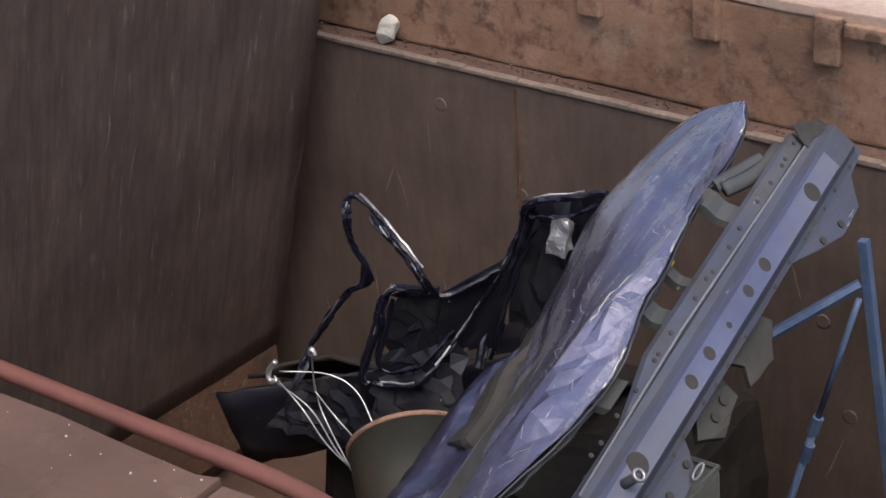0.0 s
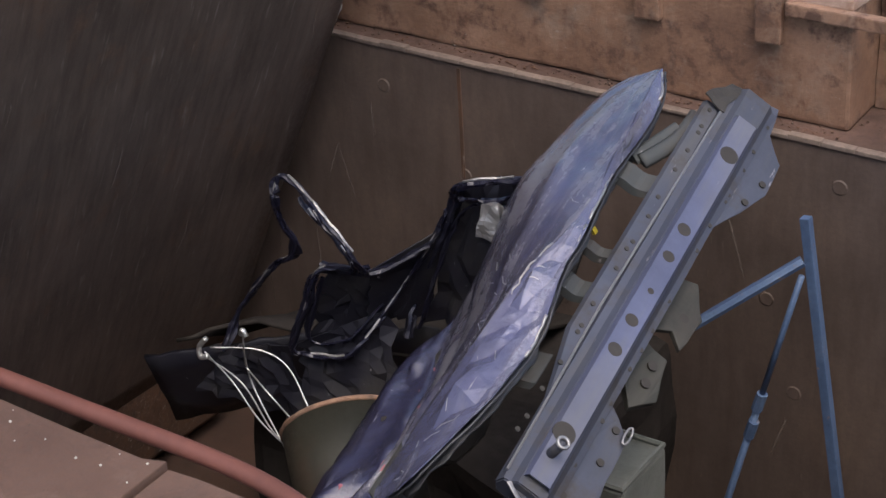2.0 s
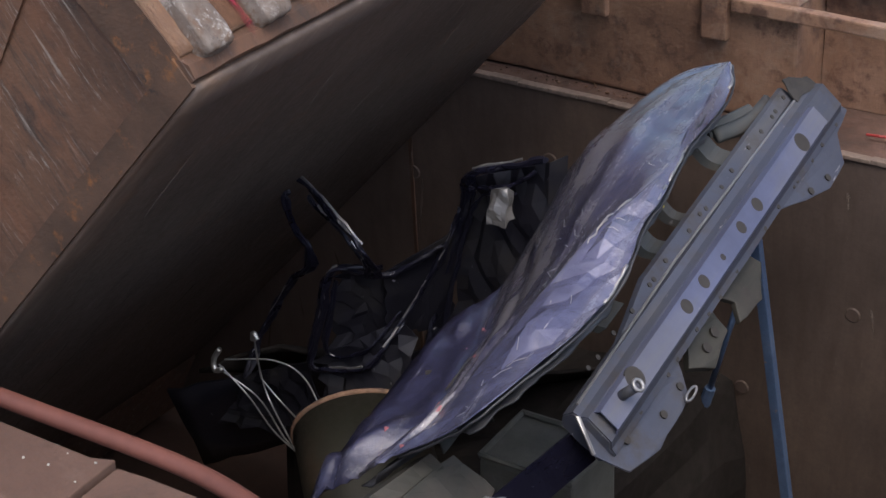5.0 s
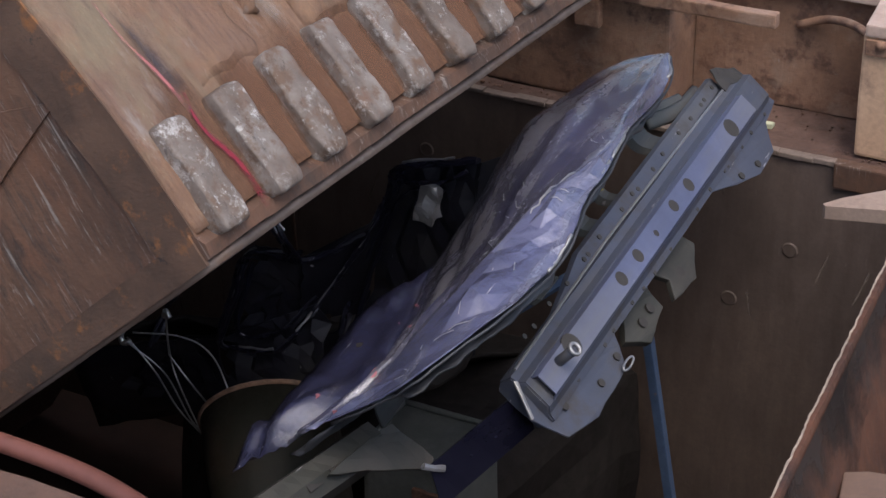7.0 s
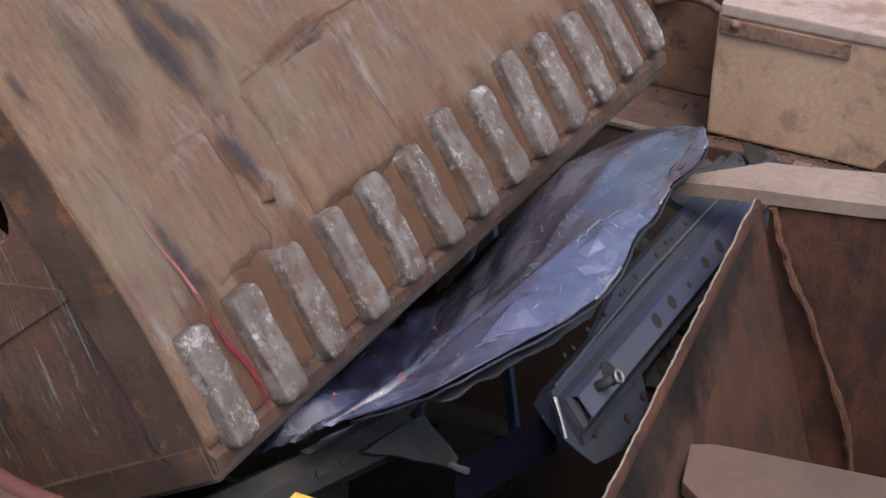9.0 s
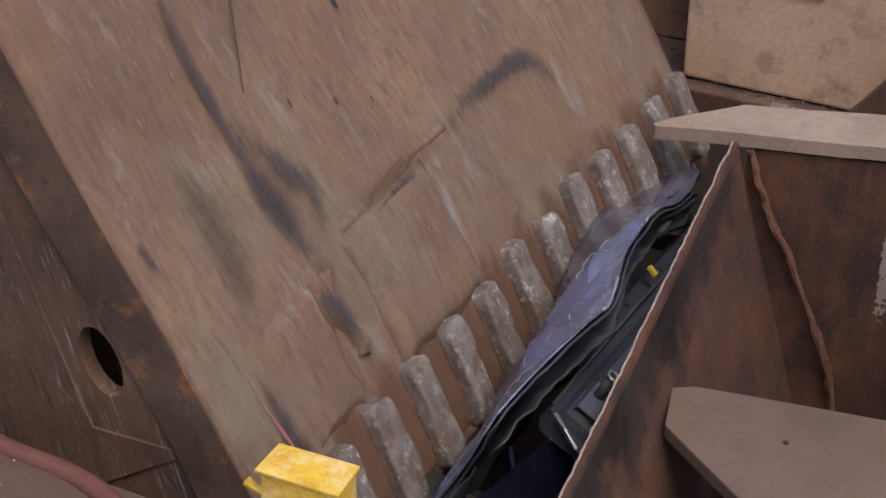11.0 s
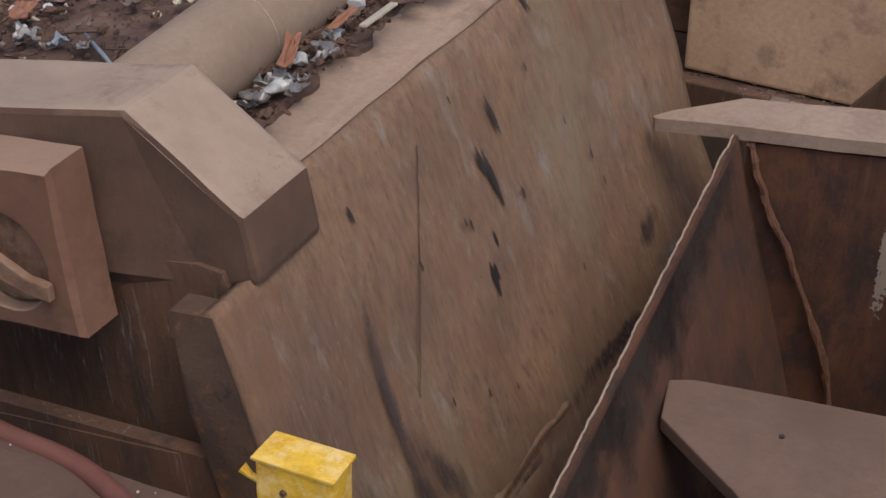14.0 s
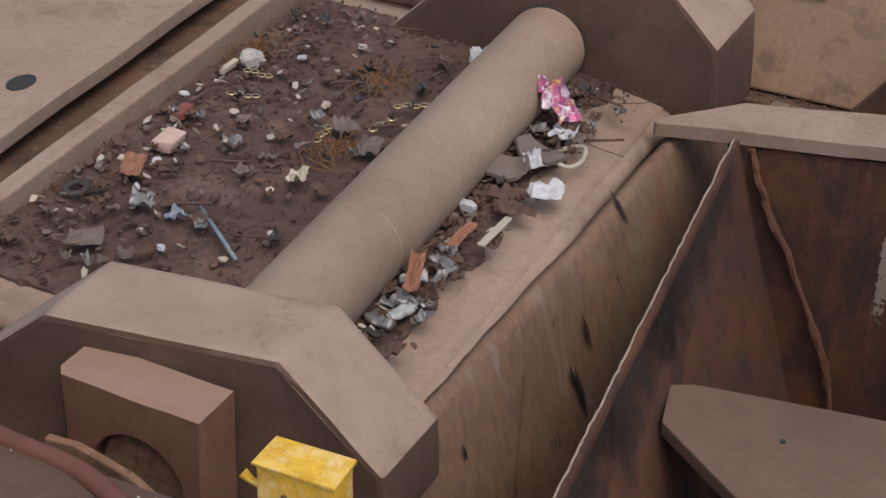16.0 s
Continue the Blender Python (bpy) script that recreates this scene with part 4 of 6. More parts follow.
    part("bead", roughen(tube([on_face(-0.60 + 0.012 * math.sin(i), 0.56 + i * 0.022, 0.0) for i in range(9)], 0.018, 6), 0.009, 22), M_FACE, lid, smooth=True)
    long_scrape = [(-0.49, 1.4), (-0.57, 1.355), (-0.605, 1.25), (-0.61, 1.12), (-0.61, 1.0), (-0.615, 0.93), (-0.605, 0.85), (-0.59, 0.785), (-0.575, 0.72), (-0.58, 0.62)]
    part("scrape", stroke(long_scrape, [0.01, 0.024, 0.022, 0.024, 0.03, 0.036, 0.034, 0.036, 0.034, 0.02], lean=False), M_SCUFF, lid, "long curved dark scrape")
    part("scrape", stroke([(a + 0.022, b) for a, b in long_scrape[3:8]], [0.01, 0.03, 0.04, 0.04, 0.02], 0.009, lean=False), M_SCUFFTHIN, lid, "thin grey edge of the scrape")
    part("scrape", stroke([(-0.585, 1.05), (-0.54, 0.95), (-0.50, 0.86), (-0.53, 0.76)], [0.02, 0.04, 0.04, 0.02], 0.009), M_SCUFF, lid)
    part("scrape", stroke([(-0.76, 1.08), (-0.77, 0.97), (-0.78, 0.86), (-0.8, 0.76)], [0.03, 0.06, 0.06, 0.05]), M_SCUFFTHIN, lid, "broad dull dark scrape")
    part("scrape", stroke([(-0.05, 0.775), (0.06, 0.8), (0.2, 0.8), (0.33, 0.79), (0.39, 0.74), (0.4, 0.66)], [0.02, 0.032, 0.025, 0.035, 0.028, 0.015], 0.012), M_SCUFF, lid, "dark arched scrape")
    part("scrape", stroke([(-0.47, 0.72), (-0.32, 0.75), (-0.16, 0.775)], [0.02, 0.022, 0.015], 0.012), M_SCUFF, lid)
    part("scrape", stroke([(-0.64, 0.74), (-0.61, 0.66), (-0.6, 0.58)], [0.02, 0.03, 0.02], 0.02), M_SCUFF, lid)
    part("scrape", stroke([(-0.88, 0.7), (-0.87, 0.6), (-0.86, 0.5)], [0.02, 0.022, 0.015], 0.009), M_SCUFF, lid)
    part("scrape", stroke([(-0.955, 1.0), (-0.95, 0.96), (-0.95, 0.91)], [0.01, 0.018, 0.01]), M_SCUFF, lid)
    part("scrape", stroke([(0.46, 0.93), (0.52, 0.94), (0.6, 0.97)], [0.03, 0.04, 0.02]), M_SCUFF, lid)
    part("rub_mark", stroke([(0.45, 0.85), (0.59, 0.85), (0.73, 0.845)], [0.015, 0.025, 0.015], 0.008), M_RUB, lid, "pale rubbed smear")
    part("rub_mark", stroke([(-0.3, 0.72), (-0.16, 0.75), (-0.04, 0.76)], [0.02, 0.03, 0.02], 0.016), M_RUB, lid)
    part("rub_mark", stroke([(0.42, 0.74), (0.42, 0.67), (0.41, 0.6)], [0.01, 0.016, 0.01], 0.012), M_RUB, lid)
    # Pale stroke paints the lit side face of the plate's worn corner.
    part("rub_mark", stroke([(-0.15, 0.775), (-0.165, 0.7), (-0.17, 0.6), (-0.165, 0.52)], [0.03, 0.035, 0.03, 0.02], 0.018, lean=False), M_RUB, lid, "worn corner of the wear plate, lit side painted pale")
    part("rust_run", stroke([(-0.47, 0.775), (-0.35, 0.79), (-0.25, 0.8), (-0.16, 0.8)], [0.006, 0.012, 0.012, 0.006], 0.02, lean=False), M_RUSTFILM, lid, "orange rust along the weld")
    part("rub_mark", stroke([(-0.62, 0.66), (-0.56, 0.57), (-0.6, 0.5)], [0.02, 0.04, 0.03], 0.012), M_RUB, lid)
    for y, v, h in ((0.11, 1.39, 0.085), (0.0, 1.34, 0.06), (0.012, 1.3, 0.12), (0.09, 1.23, 0.03), (-0.14, 1.27, 0.02), (-0.125, 1.26, 0.03), (-0.07, 1.2, 0.035), (-0.13, 1.14, 0.075), (-0.115, 1.15, 0.04), (0.0, 1.47, 0.02), (0.41, 1.11, 0.03), (0.4, 1.18, 0.02),
                    (-0.44, 1.43, 0.03), (0.35, 1.28, 0.02), (0.42, 1.53, 0.07), (-0.3, 0.97, 0.02), (-0.42, 1.02, 0.025), (0.2, 1.0, 0.02), (-0.2, 0.93, 0.015), (0.3, 1.42, 0.02), (-0.33, 1.27, 0.02)):
        part("oil_mark", stroke([(y + h * 0.05, v + h / 2), (y, v), (y - h * 0.05, v - h / 2)], [0.002, min(0.011, 0.1 * h + 0.002), 0.003], 0.0075, 4), M_OIL, lid, "black oily gouge")
    part("paint_streak", stroke([(-0.87, 0.5), (-0.885, 0.43), (-0.865, 0.34), (-0.87, 0.25)], [0.004, 0.007, 0.009, 0.011], 0.013), M_REDPAINT, lid, "streak of spilt crimson paint")
    part("paint_streak", stroke([(-0.89, 0.77), (-0.9, 0.65), (-0.885, 0.54), (-0.88, 0.44)], [0.003, 0.005, 0.006, 0.008], 0.011), M_PINKPAINT, lid, "thin pink paint streak")
    part("crack", tube([on_face(-0.26 + 0.006 * noise.noise(Vector((i * 0.8, 0, 2))) - i * 0.0112, 1.5 - i * 0.018, 0.0055) for i in range(24)], 0.0016, 4), M_SIDE, lid, "thin vertical crack line")
    # near side: plate with a lightening hole
    hole = [(3.072 + 0.043 * math.cos(a), 0.788 + 0.07 * math.sin(a)) for a in np.linspace(0, math.tau, 24, endpoint=False)]
    outline = [(0.4, 0.05), (3.3, 0.28), (3.3, 0.6), (3.16, 0.788)] + [hole[-k % 24] for k in range(25)] + [(3.16, 0.788), (3.07, 1.2), (2.0, 1.25), (0.5, 1.2)]
    part("side_web", slanted(prism(outline, Y0 + 0.006, Y0 + 0.04, "y"), Y0 + 0.1), M_SIDE, lid, "rusty side web with a round lightening hole")
    part("side_plate", roughen(slanted(cut_fine(prism([(1.2, 0.28), (2.2, 0.36), (3.0, 0.55), (3.2, 0.6), (3.0, 0.66), (2.98, 0.9), (2.96, 1.2), (2.0, 1.2)], Y0 + 0.001, Y0 + 0.04, "y"), 0.2)), 0.003, 6), M_SIDE, lid, "rusty side plate")
    part("side_lip", prism([(0.4, 0.02), (3.33, 0.228), (3.33, 0.29), (0.4, 0.085)], Y0 - 0.008, Y0 + 0.04, "y"), M_EDGE, lid, "scraped bottom strip")
    vs = np.linspace(0.275, 1.5, 26)
    post = [(math.sqrt((LID_R - 0.006) ** 2 - v * v) + flare(v), v) for v in vs] + [(math.sqrt((LID_R - 0.012 - 0.11 * min(1.0, (1.9 - v) / 0.6)) ** 2 - v * v) + flare(v), v) for v in vs[::-1]]
    part("corner_post", roughen(slanted(prism(post, Y0 - 0.003, Y0 + 0.06, "y"), Y0 + 0.1), 0.003, 14), M_EDGE, lid, "rounded rust-stained corner edge")
    # deck with the rail
    rows = [[Vector((1.96 + (edge_u(-0.78 + (Y1 + 0.76) * j / 40) - 0.03 - 1.96) * i / 24, -0.78 + (Y1 + 0.76) * j / 40, DECK_V - 0.004 + 0.006 * noise.noise(Vector((i * 0.4, j * 0.3, 0))) - (0.024 * max(0, i - 21) / 3))) for j in range(41)] for i in range(25)]
    part("deck", sheet(rows, 0.04), M_DUSTY, lid, "dusty top deck of the lid", smooth=True)
    nose = [Vector((edge_u(-0.66 + (Y1 + 0.62) * j / 60) - 0.034, -0.66 + (Y1 + 0.62) * j / 60, 1.567 + 0.004 * noise.noise(Vector((j * 0.3, 0, 0))))) for j in range(61)]
    part("nose", roughen(tube(nose, 0.034, 14), 0.006, 12), M_DUSTY, lid, "rounded worn front edge", smooth=True)
    part("rail", roughen(cut_fine(prism([(1.935, Y0), (1.985, Y0), (1.9, Y1), (1.85, Y1)], 1.5, 1.69, "z", 0.006), 0.15), 0.003, 6), M_DUSTY, lid, "dusty upright edge rail")
    # rear plate with an oval hole
    pts = []
    for k in range(20):
        y = Y0 + (Y1 - Y0) * k / 19
        pts.append((1.745 + 0.016 * noise.noise(Vector((y * 2.2, 0, 5))) - 0.05 * (y + 0.2), y))
    part("rear_plate", prism([(0.4, Y0)] + pts + [(0.4, Y1)], 1.62, 1.66, "z", 0.004), M_DUSTY, lid, "dusty rear cover plate with a torn edge")
    # A black disc on the closed plate paints the dark of the hole.
    oval = [(1.62 + 0.03 * math.cos(a), 0.0 + 0.045 * math.sin(a)) for a in np.linspace(0, math.tau, 20, endpoint=False)]
    part("oval_hole", prism(oval, 1.655, 1.6625, "z"), M_BLACK, lid, "black oval disc in place of a hole")
    # brackets and cross pipe
    near_pr = [(2.12, 1.45), (2.18, 1.6), (2.42, 1.81), (2.875, 1.81), (3.09, 1.63), (3.1, 1.5), (2.9, 1.45)]
    far_pr = [(2.15, 1.5), (2.2, 1.64), (2.46, 1.9), (2.95, 1.92), (3.085, 1.79), (3.1, 1.56), (2.9, 1.5)]
    for pr, ya, yb, skew in ((near_pr, -0.848, -0.632, 0.19), (far_pr, 0.785, 1.06, 0.02)):
        bm = cut_fine(prism(pr, ya, yb, "y", 0.014), 0.1)
        for q in bm.verts:
            q.co.y += skew * min(0.0, q.co.x - 2.88)
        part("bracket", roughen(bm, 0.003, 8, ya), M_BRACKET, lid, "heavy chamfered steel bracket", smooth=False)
    part("cross_pipe", tube([(pipe_u(-0.7 + 1.53 * i / 24), -0.7 + 1.53 * i / 24, 1.70) for i in range(25)], 0.102, 36), M_PIPE, lid, "thick dusty tan cross pipe", smooth=True)
    part("pipe_ring", tube([(pipe_u(-0.28), -0.28, 1.70), (pipe_u(-0.28), -0.277, 1.70)], 0.1028, 36), M_TORN, lid, "scratched ring on the pipe")
    # Black ring paints the dark groove where the pipe meets the bracket.
    part("pipe_ring", tube([(pipe_u(0.768), 0.768, 1.70), (pipe_u(0.79), 0.79, 1.70)], 0.1045, 36), M_BLACK, lid, "dark groove painted round the pipe end")
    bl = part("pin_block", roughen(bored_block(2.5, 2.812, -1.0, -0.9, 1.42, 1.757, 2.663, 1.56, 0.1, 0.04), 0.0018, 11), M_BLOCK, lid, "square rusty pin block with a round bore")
    disc = [(2.663 + 0.094 * math.cos(a), 1.56 + 0.094 * math.sin(a)) for a in np.linspace(0, math.tau, 32, endpoint=False)]
    part("pin", roughen(prism(disc, -0.975, -0.955, "y", 0.004), 0.003, 30), M_RUST, bl, "rusty round pin end sunk in the bore")
    part("keeper_bar", roughen(cut_fine(prism([(2.47, 1.6), (2.54, 1.61), (2.66, 1.585), (2.73, 1.545), (2.775, 1.535), (2.775, 1.505), (2.72, 1.51), (2.64, 1.55), (2.47, 1.575)], -1.022, -1.004, "y", 0.003), 0.04), 0.002, 20), M_RUST, bl, "bent keeper bar across the pin")
    # dirt bed
    rows = [[Vector((1.935 + 0.62 * i / 40, -0.66 + 1.5 * j / 80, DECK_V + 0.004 + 0.02 * max(0, noise.noise(Vector((i * 0.25, j * 0.2, 3)))) + 0.008 * noise.noise(Vector((i * 0.9, j * 0.8, 1))))) for j in range(81)] for i in range(41)]
    part("dirt_bed", sheet(rows, 0.02), M_DIRT, lid, "dry dark dirt packed on the deck")
    rows = [[Vector((pipe_u(-0.63 + 1.42 * j / 80) + 0.035 + (0.15 + 0.05 * noise.noise(Vector((j * 0.15, 8, 0)))) * i / 10, -0.63 + 1.42 * j / 80, DECK_V + 0.022 * (1 - i / 10) + 0.01 * noise.noise(Vector((i * 0.7, j * 0.6, 9))))) for j in range(81)] for i in range(11)]
    part("dirt_bank", sheet(rows, 0.02), M_DIRT, lid, "dry dirt banked against the pipe")
    bm = bmesh.new()
    for _ in range(1700):
        if rnd.random() < 0.7:
            x, y = rnd.uniform(1.94, 2.56), rnd.uniform(-0.66, 0.84)
        else:
            x, y = 2.76 + abs(rnd.gauss(0, 0.07)), rnd.uniform(-0.62, 0.78)
        r = rnd.uniform(0.0015, 0.006) * (2 if rnd.random() < 0.06 else 1)
        bmesh.ops.create_icosphere(bm, subdivisions=1, radius=r, matrix=pose(x, y, DECK_V + 0.012 + r * 0.3, rnd.uniform(0, 90), rnd.uniform(0, 90), 0) @ Matrix.Diagonal((1, rnd.uniform(0.5, 1.6), rnd.uniform(0.3, 0.8), 1)))
    part("loose_dirt", bm, M_DIRT, lid, "loose crumbs of dirt and leaf bits")
    return lid


LID = build_lid()

# ---- litter on the lid: each piece rides with it ----
M_TIN = plain("crushed_aluminium", (0.24, 0.23, 0.225), 0.45, 0.5, vary=0.3, scale=40, bump=0.5)
M_WHITE = plain("white_plastic_film", (0.5, 0.5, 0.52), 0.45, vary=0.12)
M_CREAM = plain("cream_plastic", (0.45, 0.4, 0.32), 0.6, vary=0.2)
M_ORANGE = plain("faded_orange_plastic", (0.26, 0.115, 0.065), 0.6, vary=0.25)
M_PINK = plain("pink_wrapper_film", (0.48, 0.13, 0.26), 0.3, vary=0.9, scale=45)
mottled(M_PINK, [((0.72, 0.68, 0.74), (26, 26, 26), 0.5, 0.53, 0.9), ((0.7, 0.42, 0.12), (17, 17, 17), 0.58, 0.61, 0.9), ((0.3, 0.1, 0.3), (30, 30, 30), 0.6, 0.63, 0.8)], 0.2, 0.004)
M_GOLD = plain("stamped_brass_strip", (0.55, 0.47, 0.28), 0.35, 0.7)
M_FLESH = plain("pale_pink_foam", (0.52, 0.36, 0.31), 0.85)
M_BROWNLEAF = plain("dry_brown_leaf", (0.1, 0.058, 0.042), 0.85, vary=0.35)
M_GREYRAG = plain("grey_brown_rag", (0.15, 0.118, 0.1), 0.95, vary=0.3)
M_RUBBER = plain("dark_rubber", (0.05, 0.045, 0.045), 0.8)
M_GREYBLUEP = plain("grey_blue_plastic", (0.2, 0.24, 0.28), 0.5)
M_CLEAR = plain("cloudy_clear_plastic", (0.36, 0.37, 0.37), 0.25, vary=0.2, coat=0.4)
LITTER = []
TOP = DECK_V + 0.02


def litter(name, bm, mat, label, category="litter", smooth=False):
    ob = tagged(part(name, bm, mat, smooth=smooth), label, category, group="litter on the lid")
    LITTER.append(ob)
    return ob


def flake(u, y, w, d, turn, seed, lift=0.0, curl=0.02, thick=0.002, n=7, tilt=0.0):
    m = pose(u, y, TOP + 0.006 + lift + abs(tilt) * 0.0006 * max(w, d) * 10, tilt, 0, turn)
    rows = []
    for i in range(n):
        r = []
        for j in range(n):
            a, b = i / (n - 1) - 0.5, j / (n - 1) - 0.5
            q = noise.noise_vector(Vector((a * 2.5 + seed, b * 2.5, seed * 1.3)))
            r.append(m @ Vector((a * w + q.x * w * 0.13, b * d + q.y * d * 0.13, abs(q.z) * curl * 2 + curl * (a * a + b * b))))
        rows.append(r)
    return sheet(rows, thick)


def crushed_can(u, y, turn, length=0.11, r=0.03, seed=1.0, tilt=0):
    bm = bmesh.new()
    m = pose(u, y, TOP + r * 0.7, 90 + tilt, 0, turn)
    rings = []
    for i in range(13):
        z = (i / 12 - 0.5) * length
        k = 0.82 if i in (0, 12) else 1.0
        ring = []
        for s in range(18):
            a = s * math.tau / 18
            f = k * (1 + 0.6 * noise.noise(Vector((math.cos(a) * 1.4 + seed, math.sin(a) * 1.4, i * 0.35))))
            ring.append(bm.verts.new(m @ Vector((r * f * math.cos(a), r * 0.62 * f * math.sin(a), z))))
        rings.append(ring)
    for p, q in zip(rings, rings[1:]):
        for s in range(18):
            bm.faces.new((p[s], p[(s + 1) % 18], q[(s + 1) % 18], q[s]))
    bm.faces.new(rings[0]), bm.faces.new(rings[-1])
    return bm


def sandal(u, y, turn, length=0.12):
    rows = []
    m = pose(u, y, TOP + 0.008, 12, 6, turn)
    for i in range(9):
        t = i / 8
        w = 0.045 * (0.5 + 0.5 * math.sin(math.pi * min(1, t * 0.9 + 0.15)))
        rows.append([m @ Vector(((j / 5 - 0.5) * 2 * w, (t - 0.5) * length, 0.012 + 0.012 * math.cos(t * 5))) for j in range(6)])
    return sheet(rows, 0.01)


def build_litter():
    litter("white_film_scrap", flake(2.93, 0.17, 0.075, 0.07, 20, 1.1, curl=0.02), M_WHITE, "torn white plastic film scrap on the deck")
    litter("white_film_scrap", flake(2.855, 0.255, 0.04, 0.045, 40, 2.1, 0.012, tilt=20), M_WHITE, "small folded white film scrap")
    litter("white_plastic_cup_piece", flake(2.855, 0.42, 0.06, 0.05, 10, 3.3, 0.005), M_WHITE, "broken white piece of a plastic cup")
    litter("sandal_sole", sandal(2.84, 0.31, 70, 0.12), M_GREYRAG, "worn grey sandal sole lying on dirt")
    litter("sandal_sole", sandal(2.815, 0.22, -60, 0.1), M_GREYRAG, "worn grey sandal sole lying on dirt")
    ring = tube([(2.905 + 0.034 * math.cos(a), 0.35 + 0.05 * math.sin(a), TOP + 0.012 + 0.006 * math.sin(a * 2)) for a in np.linspace(0, math.tau, 22)], 0.006, 6)
    litter("cream_plastic_ring", ring, M_CREAM, "cream oval plastic ring", smooth=True)
    bm = flake(2.80, 0.485, 0.07, 0.115, 50, 5.2, 0.025, 0.035, n=11, tilt=30)
    litter("sweet_wrapper", roughen(bm, 0.016, 32, 2), M_PINK, "crumpled pink, white and yellow sweet wrapper against the pipe")
    for k, (u, y, a, s) in enumerate([(2.855, -0.36, 30, 1.0), (2.84, -0.28, -40, 2.2), (2.87, -0.2, 60, 3.1), (2.85, -0.13, 15, 4.5), (2.86, -0.45, 75, 5.5), (2.88, -0.4, -20, 6.6)]):
        litter("crushed_can", roughen(crushed_can(u, y, a, 0.05 + 0.01 * (k % 3), 0.016, s), 0.008, 45, s), M_TIN if k % 2 == 0 else M_CLEAR, "crushed silver drink can wedged in dirt" if k % 2 == 0 else "crumpled clear plastic bottle wedged in dirt", "can" if k % 2 == 0 else "bottle", True)
    litter("orange_plastic_strip", flake(2.875, -0.13, 0.025, 0.085, -8, 8.0, 0.03, 0.008, 0.003, tilt=12), M_ORANGE, "flat faded orange plastic strip")
    litter("orange_plastic_strip", flake(2.86, -0.31, 0.03, 0.1, 18, 8.6, 0.03, 0.012, 0.003, tilt=15), M_ORANGE, "flat faded orange plastic strip")
    litter("cream_stick", roughen(box(2.912, 2.93, -0.13, 0.0, TOP + 0.03, TOP + 0.036, 0.002), 0.002, 20), M_CREAM, "flat cream plastic stick")
    litter("dry_leaf", flake(2.89, 0.06, 0.06, 0.05, 33, 9.0), M_BROWNLEAF, "curled dry brown leaf")
    litter("dry_leaf", flake(2.87, 0.11, 0.07, 0.06, -20, 9.9), M_BROWNLEAF, "curled dry brown leaf")
    litter("bottle_cap", crushed_can(2.81, 0.03, 0, 0.02, 0.018, 3.3), M_WHITE, "small white bottle cap", "bottle cap")
    litter("white_scrap", flake(2.52, 0.655, 0.045, 0.05, 20, 12.0, 0.012, 0.03, tilt=15), M_WHITE, "white crumpled film by the pipe")
    litter("foam_piece", roughen(box(2.06, 2.11, -0.09, -0.02, TOP, TOP + 0.025, 0.006), 0.01, 20, 1), M_FLESH, "broken pale pink foam piece")
    litter("foam_piece", roughen(box(2.02, 2.05, 0.05, 0.1, TOP, TOP + 0.02, 0.005), 0.01, 24, 5), plain("faded_red_foam", (0.2, 0.06, 0.05), 0.8), "faded red foam scrap")
    litter("orange_lid_piece", flake(2.09, -0.2, 0.045, 0.09, 25, 13.0, 0.008, 0.012, 0.003), M_ORANGE, "faded orange plastic lid piece")
    litter("stone_chip", roughen(crushed_can(2.03, 0.38, 40, 0.05, 0.026, 4.0), 0.004, 30), M_STONE, "pale stone chip on the dirt", "stone")
    litter("cream_bar", box(1.985, 2.0, 0.3, 0.37, TOP, TOP + 0.015, 0.003), M_CREAM, "small cream plastic bar")
    for u, y, s in ((2.04, -0.17, 1), (2.11, -0.14, 2), (2.0, -0.2, 3), (2.33, -0.44, 4), (2.22, 0.6, 5), (2.12, 0.47, 6), (2.3, 0.28, 7), (2.14, -0.26, 8), (2.5, -0.28, 9), (1.98, 0.16, 10)):
        litter("bottle_cap", crushed_can(u, y, s * 37, 0.009 + 0.003 * (s % 2), 0.011, s * 1.0, tilt=-80), M_CREAM if s % 2 else M_WHITE, "small pale bottle cap on the dirt", "bottle cap")
    litter("grey_blue_rod", tube([(2.314, -0.268, TOP + 0.012), (2.497, -0.410, TOP + 0.014)], 0.005, 8), M_GREYBLUEP, "thin grey-blue plastic rod", smooth=True)
    ring = tube([(2.03 + 0.022 * math.cos(a), -0.33 + 0.028 * math.sin(a), TOP + 0.006) for a in np.linspace(0, math.tau, 20)], 0.008, 7)
    litter("rubber_ring", ring, M_RUBBER, "dark rubber ring half in dirt", smooth=True)
    litter("cloth_scrap", flake(2.18, -0.5, 0.075, 0.06, 30, 15.0, 0.004, 0.012), M_GREYRAG, "grey-brown torn cloth scrap")
    litter("cloth_scrap", flake(2.4, 0.2, 0.05, 0.06, 60, 16.0, 0.004, 0.014, tilt=6), M_GREYRAG, "grey-brown crumpled cotton rag")
    litter("cloth_scrap", flake(2.5, 0.14, 0.05, 0.06, 10, 16.6, 0.004, 0.016, tilt=8), M_GREYRAG, "grey-brown crumpled cotton rag")
    litter("tan_card_piece", flake(2.43, -0.06, 0.04, 0.05, 15, 17.0, 0.006, 0.02), M_CREAM, "curled tan card piece")
    litter("can_piece", flake(2.2, -0.32, 0.05, 0.05, 20, 18.0, 0.006, 0.02), M_TIN, "torn dull tin piece")
    litter("can_piece", flake(2.29, -0.33, 0.04, 0.035, 70, 18.7, 0.004, 0.015), M_GREYBLUEP, "small grey tin scrap")
